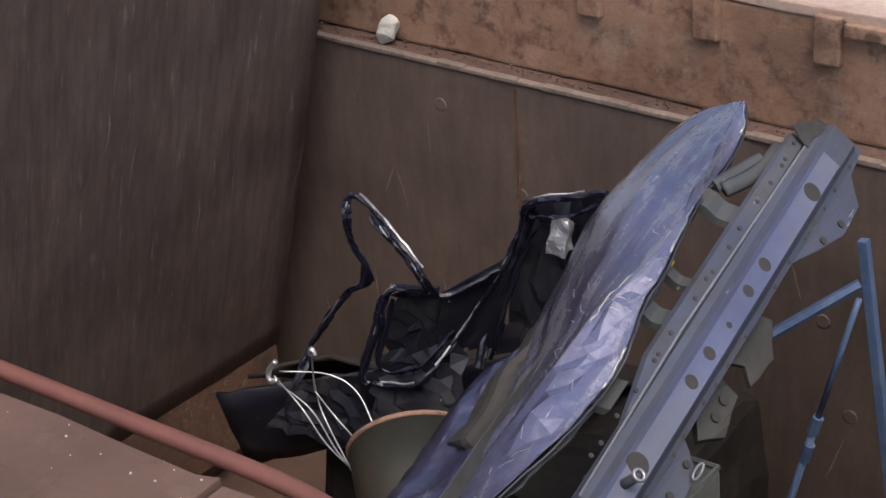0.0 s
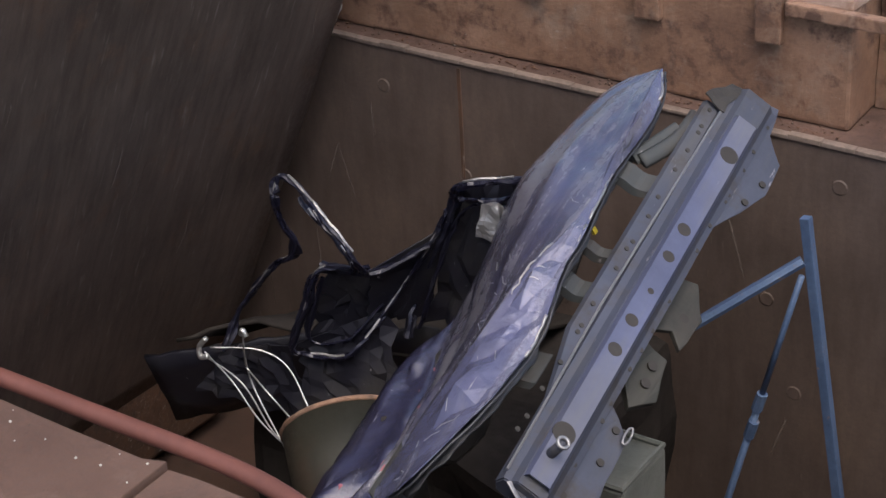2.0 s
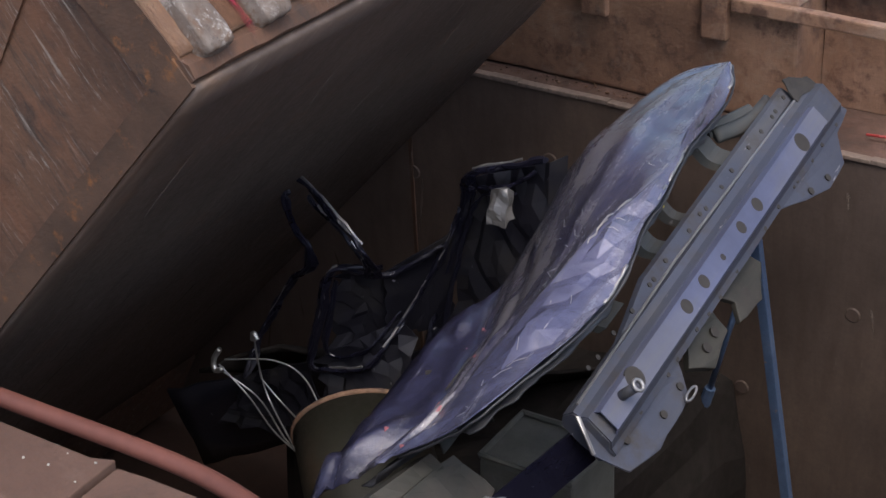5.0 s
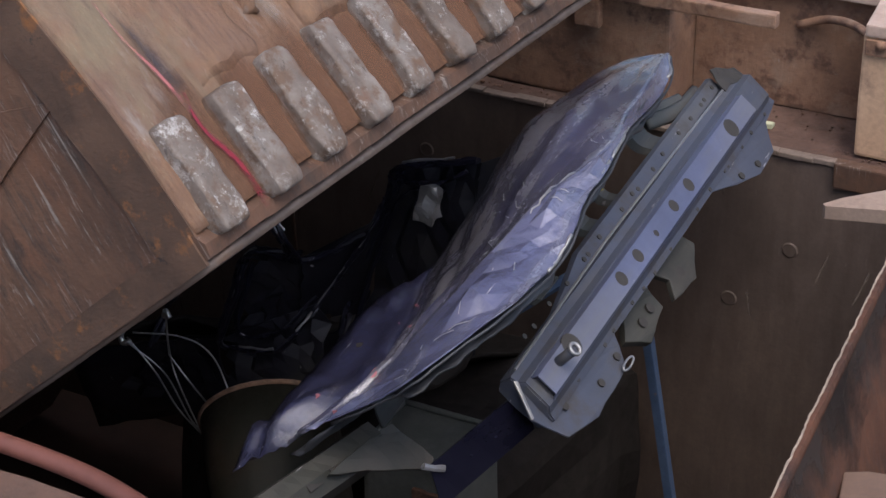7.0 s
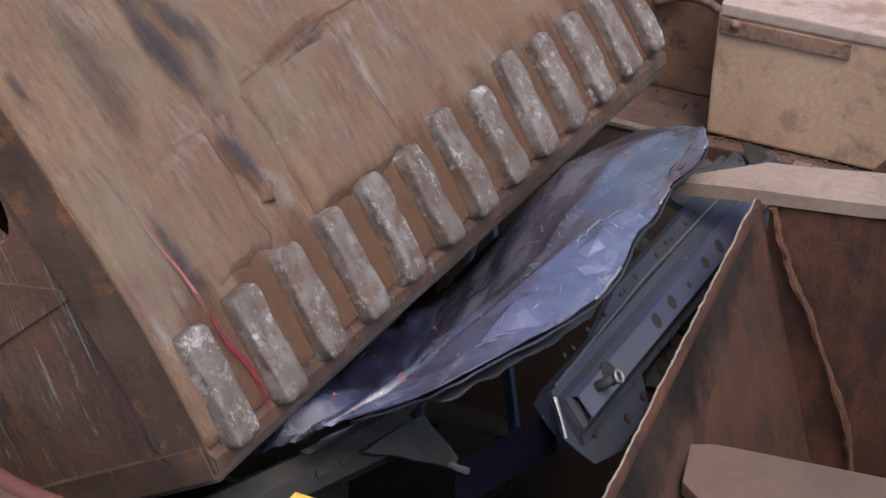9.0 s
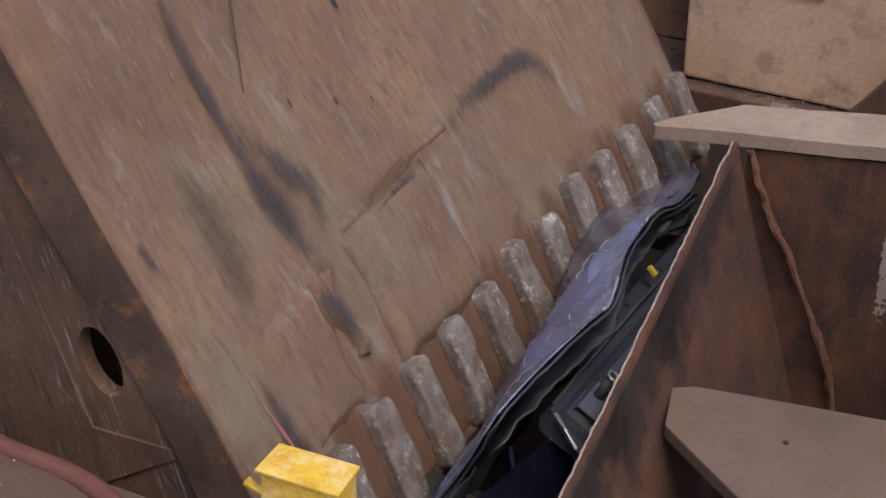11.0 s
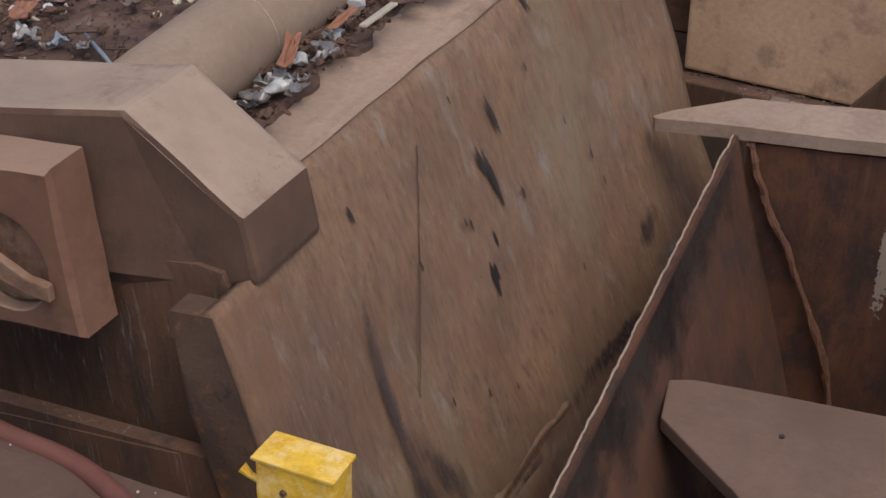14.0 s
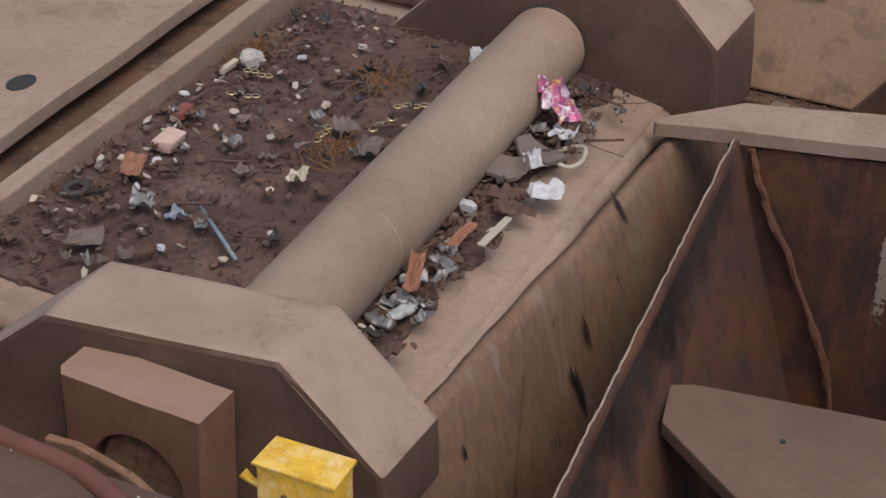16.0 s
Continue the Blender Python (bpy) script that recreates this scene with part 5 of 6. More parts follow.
    for u, y, a in ((2.12, 0.22, 10), (2.09, 0.33, -5), (2.49, 0.38, 30), (2.47, 0.27, 75), (2.37, 0.16, 95)):
        m = pose(u, y, TOP + 0.012, 0, 0, a)
        bm = bmesh.new()
        for i in range(4):
            box_m = m @ Matrix.Translation(((i - 2) * 0.021, 0, 0.004 * (i % 2)))
            ring = [box_m @ Vector((0.011 * math.cos(q), 0.009 * math.sin(q), 0)) for q in np.linspace(0, math.tau, 10)]
            tube(ring, 0.0016, 5, bm)
        litter("stamped_brass_strip", bm, M_GOLD, "stamped brass strip with punched holes")
    for u, y, s in ((2.0, 0.44, 1), (2.36, 0.45, 2), (2.42, 0.1, 3)):
        bm = bmesh.new()
        rnd = random.Random(s)
        for _ in range(70):
            p = Vector((u + rnd.gauss(0, 0.03), y + rnd.gauss(0, 0.04), TOP + 0.004))
            tube([p, p + Vector((rnd.gauss(0, 0.02), rnd.gauss(0, 0.02), rnd.uniform(0.01, 0.03)))], 0.0014, 4, bm)
        tagged(litter("dry_moss_tuft", bm, plain("dry_orange_moss", (0.2, 0.1, 0.045), 0.95), "tuft of dry orange-brown moss", "moss"), kind="stuff")
    rnd = random.Random(21)
    for k in range(46):
        if k < 30:
            u, y = rnd.uniform(1.98, 2.5), rnd.uniform(-0.6, 0.75)
        else:
            u, y = rnd.uniform(2.8, 2.92), rnd.uniform(-0.55, 0.7)
        a, ln = rnd.uniform(0, math.tau), rnd.uniform(0.05, 0.16)
        path = curve_points([(u, y, TOP + 0.008), (u + ln * 0.5 * math.cos(a), y + ln * 0.5 * math.sin(a), TOP + 0.02), (u + ln * math.cos(a + 0.5), y + ln * math.sin(a + 0.5), TOP + 0.008)], 5)
        litter("twig", tube(path, 0.0012 + 0.0012 * (k % 3), 5), M_BROWNLEAF, "thin dry twig on the dirt", "twig")
    for mat, name, label, seed, count in ((M_BROWNLEAF, "leaf_litter", "crumbled dry leaves strewn over the dirt", 41, 420), (M_GREYRAG, "grit_litter", "grey crumbs and chips strewn over the dirt", 43, 260), (M_CREAM, "paper_litter", "tiny pale paper and shell bits on the dirt", 47, 70)):
        many = random.Random(seed)
        bm = bmesh.new()
        for _ in range(count):
            if many.random() < 0.68:
                u, y = 1.97 + abs(many.gauss(0, 0.2)), many.uniform(-0.64, 0.78)
            else:
                y = many.uniform(-0.6, 0.72)
                u = pipe_u(y) + 0.09 + abs(many.gauss(0, 0.045))
            if 1.96 < u < pipe_u(y) - 0.13 or u > pipe_u(y) + 0.08:
                m = pose(u, y, TOP + many.uniform(0.0, 0.008), many.uniform(-35, 35), many.uniform(-35, 35), many.uniform(0, 180))
                a, b, c = many.uniform(0.004, 0.016), many.uniform(0.003, 0.011), many.uniform(0.001, 0.005)
                top = [bm.verts.new(m @ Vector((x * a * many.uniform(0.6, 1.2), z * b * many.uniform(0.6, 1.2), c))) for x, z in ((-1, -0.6), (0.2, -1), (1, 0.1), (0.3, 1), (-0.8, 0.7))]
                low = [bm.verts.new(q.co - m.to_3x3() @ Vector((0, 0, 0.003))) for q in top]
                bm.faces.new(top), bm.faces.new(low[::-1])
                for q in range(5):
                    bm.faces.new((top[q], low[q], low[(q + 1) % 5], top[(q + 1) % 5]))
        tagged(litter(name, bm, mat, label), kind="stuff")
    for k in range(120):
        if k < 62:
            u, y = rnd.uniform(1.97, 2.52), rnd.uniform(-0.62, 0.78)
        else:
            u, y = rnd.uniform(2.79, 2.94), rnd.uniform(-0.58, 0.72)
        litter("dry_leaf", flake(u, y, rnd.uniform(0.012, 0.045), rnd.uniform(0.012, 0.035), rnd.uniform(0, 180), 30 + k, 0.002, 0.014, n=5), rnd.choice((M_BROWNLEAF, M_GREYRAG, M_TIN, M_BROWNLEAF, M_RUBBER, M_BROWNLEAF)), "small dry leaf or foil scrap on the dirt")


build_litter()

# ---- the wreck: torn front end ----


def plate_with_holes(points, z0, z1):
    return prism(points, z0, z1, "z", 0.004)


def build_front_end():
    fe = thing("car_front_end", "torn-off blue radiator support of a scrapped car", "car part")
    # upper cross beam: a wide channel
    rows = []
    prof = [(-0.066, -0.03), (-0.06, -0.004), (-0.045, 0.0), (-0.035, 0.014), (0.03, 0.014), (0.042, 0.0), (0.056, -0.004), (0.06, -0.03)]
    for i in range(41):
        y = -0.62 + 1.3 * i / 40
        rows.append([Vector((x, y, z + 0.004 * noise.noise(Vector((y * 6, x * 20, 0))))) for x, z in prof])
    part("cross_beam", sheet(rows, 0.003), M_GREYBLUE, fe, "dusty blue pressed cross beam")
    rows = [[Vector((x + 0.042 * max(0.0, min(1.0, (10 - i) / 5)) * (x < -0.09), -0.6 + 1.2 * i / 30, z + 0.003 * noise.noise(Vector((i * 0.6, x * 30, 1))))) for x, z in ((-0.105, -0.03), (-0.1, -0.02), (-0.068, -0.016), (-0.058, -0.03))] for i in range(31)]
    part("rear_flange", sheet(rows, 0.003), M_GREYBLUE, fe, "blue-grey pierced rear flange")
    for y in (-0.618, 0.676):
        cap = [(x, z - 0.002) for x, z in prof] + [(0.05, -0.05), (-0.055, -0.05)]
        part("end_cap", roughen(cut_fine(prism(cap, y - 0.003, y + 0.003, "y"), 0.03), 0.004, 25, y), M_GREYBLUE, fe, "crushed end of the cross beam")
    # raised strip
    rows = [[Vector((x, -0.6 + 1.17 * i / 30, z)) for x, z in ((-0.032, 0.012), (-0.026, 0.03), (0.022, 0.03), (0.03, 0.012))] for i in range(31)]
    part("raised_strip", sheet(rows, 0.003), M_BLUE, fe, "raised blue stiffening strip")
    # Solid black discs paint the shaded insides of the holes.
    for x, y, r in ((0.0, 0.444, 0.024), (-0.004, 0.173, 0.017), (-0.004, 0.081, 0.015), (0.0, -0.03, 0.008), (-0.004, -0.127, 0.016), (-0.004, -0.218, 0.017), (-0.008, -0.47, 0.026)):
        bm = bmesh.new()
        bmesh.ops.create_cone(bm, cap_ends=True, segments=18, radius1=r, radius2=r, depth=0.004, matrix=Matrix.Translation((x, y, 0.031)))
        part("hole", bm, M_BLACK, fe, "black spot painted for a shaded hollow")
    rnd = random.Random(3)
    # Small black discs stand for the rows of pierced holes.
    for y in np.linspace(-0.5, 0.6, 17):
        for x in (-0.084, 0.05):
            bm = bmesh.new()
            bmesh.ops.create_cone(bm, cap_ends=True, segments=8, radius1=0.006, radius2=0.006, depth=0.003, matrix=Matrix.Translation((x + rnd.uniform(-0.004, 0.004), y + rnd.uniform(-0.03, 0.03), -0.0145 if x < 0 else -0.001)))
            part("spot_hole", bm, M_BLACK, fe)
    # end plates
    far = [(-0.06, 0.55), (-0.075, 0.67), (0.06, 0.71), (0.07, 0.62), (0.125, 0.56), (0.132, 0.45), (0.1, 0.36), (0.06, 0.27), (0.03, 0.27), (0.03, 0.5)]
    part("end_plate", roughen(cut_fine(plate_with_holes(far, -0.012, -0.007), 0.06), 0.004, 12), M_GREYBLUE, fe, "blue-grey end plate with bolt holes")
    near = [(-0.06, -0.62), (0.02, -0.66), (0.1, -0.62), (0.13, -0.52), (0.12, -0.36), (0.05, -0.3), (0.03, -0.3), (0.03, -0.5)]
    part("end_plate", roughen(cut_fine(plate_with_holes(near, -0.012, -0.007), 0.06), 0.006, 12), M_GREYBLUE, fe, "bent blue-grey end plate")
    # Bolt holes are black discs laid on the plates, not cut through.
    for x, y in ((0.11, 0.47), (0.094, 0.39), (0.094, -0.449), (0.06, -0.57), (0.09, -0.36)):
        bm = bmesh.new()
        bmesh.ops.create_cone(bm, cap_ends=True, segments=10, radius1=0.009, radius2=0.009, depth=0.004, matrix=Matrix.Translation((x, y, -0.004)))
        part("bolt_hole", bm, M_BLACK, fe)
    part("flap", roughen(cut_fine(prism([(-0.12, 0.59), (-0.075, 0.67), (-0.03, 0.69), (-0.06, 0.58)], 0.0, 0.004, "z"), 0.03), 0.012, 20), M_BLACK, fe, "torn dark rubber flap")
    bm = bmesh.new()
    bmesh.ops.create_cone(bm, cap_ends=True, segments=12, radius1=0.012, radius2=0.012, depth=0.003, matrix=Matrix.Translation((0.03, 0.64, 0.003)))
    part("rust_spot", bm, M_WELD, fe, "orange rust spot")
    # latch pin with its collar
    bm = tube([(-0.01, -0.53, 0.02), (-0.01, -0.53, 0.085)], 0.011, 12)
    part("pin", bm, M_GREYBLUE, fe, "bonnet stop pin", smooth=True)
    part("collar", tube([(-0.01 + 0.012 * math.cos(a), -0.53 + 0.012 * math.sin(a), 0.087) for a in np.linspace(0, math.tau, 18)], 0.004, 6), M_BARE, fe, "bright bare metal collar", smooth=True)
    # grille frame behind the bonnet lip
    for y0, y1, x0 in ((0.26, 0.33, -0.2), (0.03, 0.07, -0.18), (-0.1, -0.04, -0.18), (-0.37, -0.27, -0.2)):
        rows = [[Vector((x0 + (-0.1 - x0) * i / 8, y, -0.035 - 0.04 * (1 - i / 8) + z + 0.008 * math.sin(i * 0.8))) for y, z in ((y0, -0.02), (y0 + 0.006, 0), (y1 - 0.006, 0), (y1, -0.02))] for i in range(9)]
        part("grille_bar", sheet(rows, 0.003), M_PRIMER, fe, "grey-green pressed support bar")
    for y in (0.28, 0.31, -0.29, -0.34):
        for x in (-0.125, -0.155):
            bm = bmesh.new()
            bmesh.ops.create_cone(bm, cap_ends=True, segments=8, radius1=0.009, radius2=0.009, depth=0.004, matrix=Matrix.Translation((x, y, -0.05 - 0.4 * (-0.1 - x))))
            part("nut", bm, M_PRIMER, fe)
    rows = [[Vector((-0.25 + 0.03 * j, -0.7 + 1.2 * i / 20, -0.22 - 0.02 * j + 0.01 * noise.noise(Vector((i * 0.5, j, 0))))) for j in range(4)] for i in range(21)]
    part("lower_rail", sheet(rows, 0.004), M_PRIMER, fe, "grimy grey-green lower rail")
    horn = curve_points([(-0.1, 0.57, -0.05), (-0.11, 0.46, -0.05), (-0.15, 0.36, -0.07)], 6)
    part("hinge_arm", tube(horn, 0.02, 8, flat=0.5), M_PRIMER, fe, "curved grey hinge arm", smooth=True)
    part("stay", tube([(-0.17, 0.36, -0.08), (-0.12, 0.5, -0.05)], 0.018, 8, flat=0.4), M_PRIMER, fe, "grey stay bracket")
    # brackets on the lower side
    br = [(0.05, 0.12), (0.1, 0.14), (0.15, 0.06), (0.14, -0.05), (0.1, -0.02), (0.05, -0.05)]
    part("lamp_bracket", roughen(cut_fine(prism(br, -0.06, -0.045, "z", 0.003), 0.04), 0.008, 15), M_WING, fe, "torn grey lamp bracket")
    br = [(0.05, -0.08), (0.12, -0.09), (0.15, -0.2), (0.1, -0.26), (0.06, -0.2)]
    part("lamp_bracket", roughen(cut_fine(prism(br, -0.07, -0.05, "z", 0.003), 0.04), 0.008, 15, 4), M_WING, fe)
    # Black discs again paint the dark inside of each bolt hole.
    for x, y in ((0.1, -0.13), (0.105, -0.18), (0.11, 0.03)):
        bm = bmesh.new()
        bmesh.ops.create_cone(bm, cap_ends=True, segments=12, radius1=0.012, radius2=0.012, depth=0.006, matrix=Matrix.Translation((x, y, -0.046)))
        part("bolt_hole", bm, M_BLACK, fe)
    part("wire_loop", tube([(0.116 + 0.007 * math.cos(a), -0.36 + 0.024 * math.sin(a), 0.004) for a in np.linspace(0, math.tau, 16)], 0.0028, 6), M_BARE, fe, "bright bent wire catch", smooth=True)
    # wing rail running back from the near corner
    a, b = Vector((-0.31, -1.42, -0.25)), Vector((-0.17, -0.82, -0.17))
    rows = []
    for i in range(25):
        t = i / 24
        c = a.lerp(b, t)
        rows.append([c + Vector((x, -0.25 * x, z + 0.006 * noise.noise(Vector((i * 0.5, x * 20, 2))))) for x, z in ((-0.035, -0.04), (-0.03, 0.0), (0.0, 0.012), (0.03, 0.0), (0.04, -0.05))])
    part("wing_rail", sheet(rows, 0.004), M_WING, fe, "bent grey-green wing rail with slots")
    # Black bars on the rail paint the dark of the slots.
    for t in (0.6, 0.7, 0.8):
        c = a.lerp(b, t)
        bm = box(-0.009, 0.009, -0.02, 0.02, 0.0, 0.006, 0.003)
        bm.transform(Matrix.Translation(c + Vector((0.008, 0, 0.009))) @ pose(0, 0, 0, 0, 0, -13))
        part("slot", bm, M_BLACK, fe, "black bar in place of a punched slot")
    tri = [(-0.2, -0.98), (-0.05, -0.8), (-0.06, -0.77), (-0.17, -0.78)]
    part("corner_gusset", roughen(cut_fine(prism(tri, -0.165, -0.155, "z", 0.002), 0.05), 0.008, 14), M_WING, fe, "torn grey-green corner gusset")
    rows = [[Vector((-0.06 + 0.035 * i / 10 + 0.04 * j, -0.8 + 0.22 * i / 10, -0.15 + 0.11 * i / 10 - 0.03 * j + 0.008 * noise.noise(Vector((i * 0.7, j, 3))))) for j in range(3)] for i in range(11)]
    part("inner_panel", sheet(rows, 0.004), M_NAVY, fe, "torn navy inner panel")
    part("bright_tear", roughen(tube([(-0.07, -0.82, -0.14), (-0.05, -0.8, -0.145), (-0.03, -0.78, -0.15)], 0.006, 7), 0.005, 50), M_BARE, fe, "bright torn metal corner")
    part("bright_tear", roughen(tube([(-0.05, -0.62, 0.0), (-0.02, -0.64, 0.0), (0.02, -0.655, -0.005)], 0.005, 7), 0.005, 60), M_BARE, fe)
    part("edge_tear", roughen(tube([(-0.062, 0.6, 0.0), (-0.07, -0.1, -0.01), (-0.064, -0.6, 0.0)], 0.003, 5), 0.003, 30), M_BARE, fe, "thin bright worn beam edge")
    # grime-dark inner mass
    bm = roughen(cut_fine(box(-0.26, -0.1, -0.4, 0.35, -0.5, -0.38, 0.02), 0.08), 0.04, 6, 3)
    part("engine_bay_scrap", bm, M_BLACK, fe, "dark crumpled engine bay sheet")
    fe.scale = (1.07, 1.07, 1.07)
    return fe


def ridged(x, y, seed):
    """Sharp-edged dents: noise folded about zero."""
    return abs(noise.noise(Vector((x, y, seed)))) - 0.25


def build_bonnet():
    """Four lines run down the bonnet: front edge, crease, valley and outer flap."""
    hood = thing("car_bonnet", "crumpled dusty blue car bonnet with scratches", "bonnet")
    edge = [(-0.10, 0.745, 0.02), (-0.06, 0.65, 0.008), (-0.045, 0.55, 0.005), (-0.04, 0.45, 0.012), (-0.008, 0.33, 0.04), (0.035, 0.2, 0.06), (0.07, 0.06, 0.07), (0.07, -0.03, 0.066),
            (0.093, -0.15, 0.055), (0.083, -0.226, 0.03), (0.088, -0.36, 0.045), (0.073, -0.45, 0.05), (0.04, -0.54, 0.05), (-0.007, -0.63, 0.04), (-0.1, -0.65, 0.0), (-0.22, -0.66, -0.035)]
    fold = [(-0.104, 0.748, 0.022), (-0.085, 0.67, 0.035), (-0.05, 0.56, 0.05), (-0.03, 0.45, 0.057), (-0.012, 0.34, 0.063), (0.024, 0.21, 0.07), (0.03, 0.06, 0.088), (0.005, -0.04, 0.093),
            (-0.012, -0.13, 0.088), (-0.025, -0.2, 0.08), (-0.04, -0.265, 0.07), (-0.075, -0.37, 0.045), (-0.11, -0.46, 0.02), (-0.14, -0.53, 0.0), (-0.18, -0.61, -0.02), (-0.27, -0.68, -0.05)]
    valley = [(-0.115, 0.75, 0.02), (-0.19, 0.70, 0.035), (-0.265, 0.64, 0.022), (-0.32, 0.53, 0.0), (-0.352, 0.42, -0.025), (-0.37, 0.32, -0.04), (-0.375, 0.22, -0.055), (-0.375, 0.12, -0.068),
              (-0.372, 0.02, -0.078), (-0.36, -0.07, -0.085), (-0.335, -0.15, -0.085), (-0.3, -0.25, -0.082), (-0.26, -0.38, -0.07), (-0.23, -0.48, -0.06), (-0.26, -0.6, -0.06), (-0.32, -0.69, -0.075)]
    flap = [(-0.12, 0.745, 0.0), (-0.205, 0.69, -0.02), (-0.275, 0.62, -0.05), (-0.32, 0.5, -0.07), (-0.35, 0.4, -0.09), (-0.37, 0.3, -0.11), (-0.37, 0.2, -0.12), (-0.375, 0.1, -0.13),
            (-0.39, 0.0, -0.12), (-0.43, -0.06, -0.1), (-0.44, -0.16, -0.08), (-0.437, -0.28, -0.075), (-0.437, -0.42, -0.08), (-0.44, -0.54, -0.085), (-0.44, -0.64, -0.09), (-0.43, -0.74, -0.1)]
    n = 6
    e, f, v, o = (curve_points(c, n) for c in (edge, fold, valley, flap))
    m = len(e)
    band, skin, tail = [], [], []
    for i in range(m):
        t = i / (m - 1)
        ends = min(1.0, 8 * t)
        row = []
        for k in range(13):
            a = k / 12
            p = e[i].lerp(f[i], a)
            p.z += ends * (0.02 * math.sin(math.pi * a) * (0.4 + ridged(t * 9, a * 2, 3.0) * 2.6) + 0.009 * ridged(t * 26, a * 4, 5.0) * math.sin(math.pi * min(1.0, a * 1.5)))
            p.x += ends * 0.005 * noise.noise(Vector((t * 18, 0, 8.0))) * (1 - a)
            row.append(p)
        band.append(row)
        row = []
        for k in range(31):
            a = k / 30
            p = f[i].lerp(v[i], a)
            low = min(1.0, max(0.0, (t - 0.36) * 5))
            p.z += min(1.0, max(0.0, (t - 0.07) * 4)) * math.sin(math.pi * a ** 1.1) * (0.092 * (1 - low) + 0.008 * low)
            p.z += ends * (0.012 + 0.012 * low) * ridged(t * 7 + a * 1.3, a * 3.2 + t * 2, 1.0) * min(1.0, a * 6, (1 - a) * 6)
            p.z += ends * 0.0045 * ridged(t * 22 + a * 5, a * 8, 2.0) * min(1.0, (1 - a) * 5)
            p.z += 0.010 * math.exp(-((a - 0.24 - 0.08 * math.sin(t * 7)) / 0.035) ** 2) * min(1.0, max(0.0, 5 * t - 0.5))
            row.append(p)
        skin.append(row)
        row = []
        for k in range(11):
            a = k / 10
            p = v[i].lerp(o[i], a)
            low = min(1.0, max(0.0, (t - 0.55) * 6))
            p.z += low * (0.05 * math.sin(math.pi * a) * (0.5 + 2.4 * ridged(t * 11, a * 2.2, 6.0)) + 0.01 * ridged(t * 30, a * 6, 7.0))
            row.append(p)
        tail.append(row)
    part("skin", sheet(skin, 0.003), M_HOOD, hood, "crumpled dusty blue outer skin", smooth=True)
    # The band's paler colour carries the sky light it would catch.
    part("front_band", sheet([[r[k] for k in (0, 2, 5, 7, 10, 12)] for r in [band[0]] + band[2:-2:3] + [band[-1]]], 0.003), M_BAND, hood, "creased scraped front edge of the bonnet, sky light painted in")
    part("rear_flap", sheet(tail, 0.003), M_FLAP, hood, "bent glossy blue rear flap", smooth=True)
    part("front_lip", roughen(tube([p + Vector((0.002, 0, -0.008)) for p in e], 0.003, 8), 0.003, 30), M_HOODIN, hood, "folded worn front lip", smooth=True)
    for a, b, off in ((4, 5.6, 0.0), (5.7, 6.4, 0.004), (8.2, 9.4, 0.0), (0.2, 1.2, 0.0)):
        seg = [p + Vector((-off, 0, 0.003)) for p in e[int(a * n):int(b * n) + 1]]
        part("bare_edge", roughen(tube(seg, 0.0035, 6), 0.006, 60, a), M_BARE, hood, "bare scraped metal edge", smooth=True)
    for a, b, k in ((5.0, 5.5, 1), (6.4, 7.5, 2), (7.2, 8.0, 3)):
        seg = [p + Vector((0.006 * k - 0.012, 0, 0.004)) for p in f[int(a * n):int(b * n) + 1]]
        part("bare_edge", roughen(tube(seg, 0.002, 5), 0.008, 50, a), M_BARE, hood, smooth=True)
    # underside with its pressed frame
    rows = [[p + Vector((0, 0, -0.02 - 0.02 * math.sin(math.pi * k / 6) + 0.01 * noise.noise(Vector((i * 0.3, k * 0.8, 4))))) for k, p in enumerate(skin[i][::5])] for i in range(m)]
    part("inner_skin", sheet(rows, 0.003), M_HOODIN, hood, "grimy dark underside", smooth=True)
    rows = [[band[i][k] + Vector((-0.035 - 0.004 * k, 0, -0.05 + 0.01 * noise.noise(Vector((i * 0.4, k, 1))))) for k in range(0, 13, 2)] for i in range(3, m - 12)]
    part("inner_frame", sheet(rows, 0.004), M_HOODIN, hood, "dark inner frame of the bonnet", smooth=True)
    for i0, i1 in ((10, 26), (22, 36)):
        a, b = band[i0][6] + Vector((-0.03, 0, -0.045)), skin[i1][12] + Vector((0, 0, -0.04))
        part("inner_rib", roughen(tube([a.lerp(b, k / 8) + Vector((0, 0, -0.02 * math.sin(math.pi * k / 8))) for k in range(9)], 0.02, 8, flat=0.4), 0.005, 16), M_PRIMER, hood, "grey pressed rib under the bonnet", smooth=True)
    for i, k0, k1, dy in ((46, 4, 15, 0.03), (48, 5, 17, 0.034), (50, 8, 15, 0.03), (30, 1, 6, 0.02), (31, 1, 7, 0.02), (32, 2, 6, 0.02)):
        pts = [skin[i - int(round((k - k0) * 0.35))][k] + Vector((0, 0.004 * math.sin(k), 0.0015)) for k in range(k0, k1 + 1)]
        part("scratch", roughen(tube(pts, 0.0014, 5), 0.002, 40, i), M_BARE, hood, "bare metal scratch")
    rnd = random.Random(52)
    for _ in range(46):
        on, wide = (band, 12) if rnd.random() < 0.45 else (skin, 22)
        i, k, steps, side = rnd.randint(14, 78), rnd.randint(0, wide - 5), rnd.randint(2, 5), rnd.choice((-1, 0, 1))
        pts = [on[max(0, min(m - 1, i + q * side))][min(wide, k + q)] + Vector((0, 0.003 * math.sin(q * 1.7 + i), 0.0012)) for q in range(steps + 1)]
        part("scratch", roughen(tube(pts, 0.0009, 4), 0.0015, 60, i), M_BARE, hood)
    for a in (1.5, 3.5, 6.5, 8.5):
        i = int(a * n)
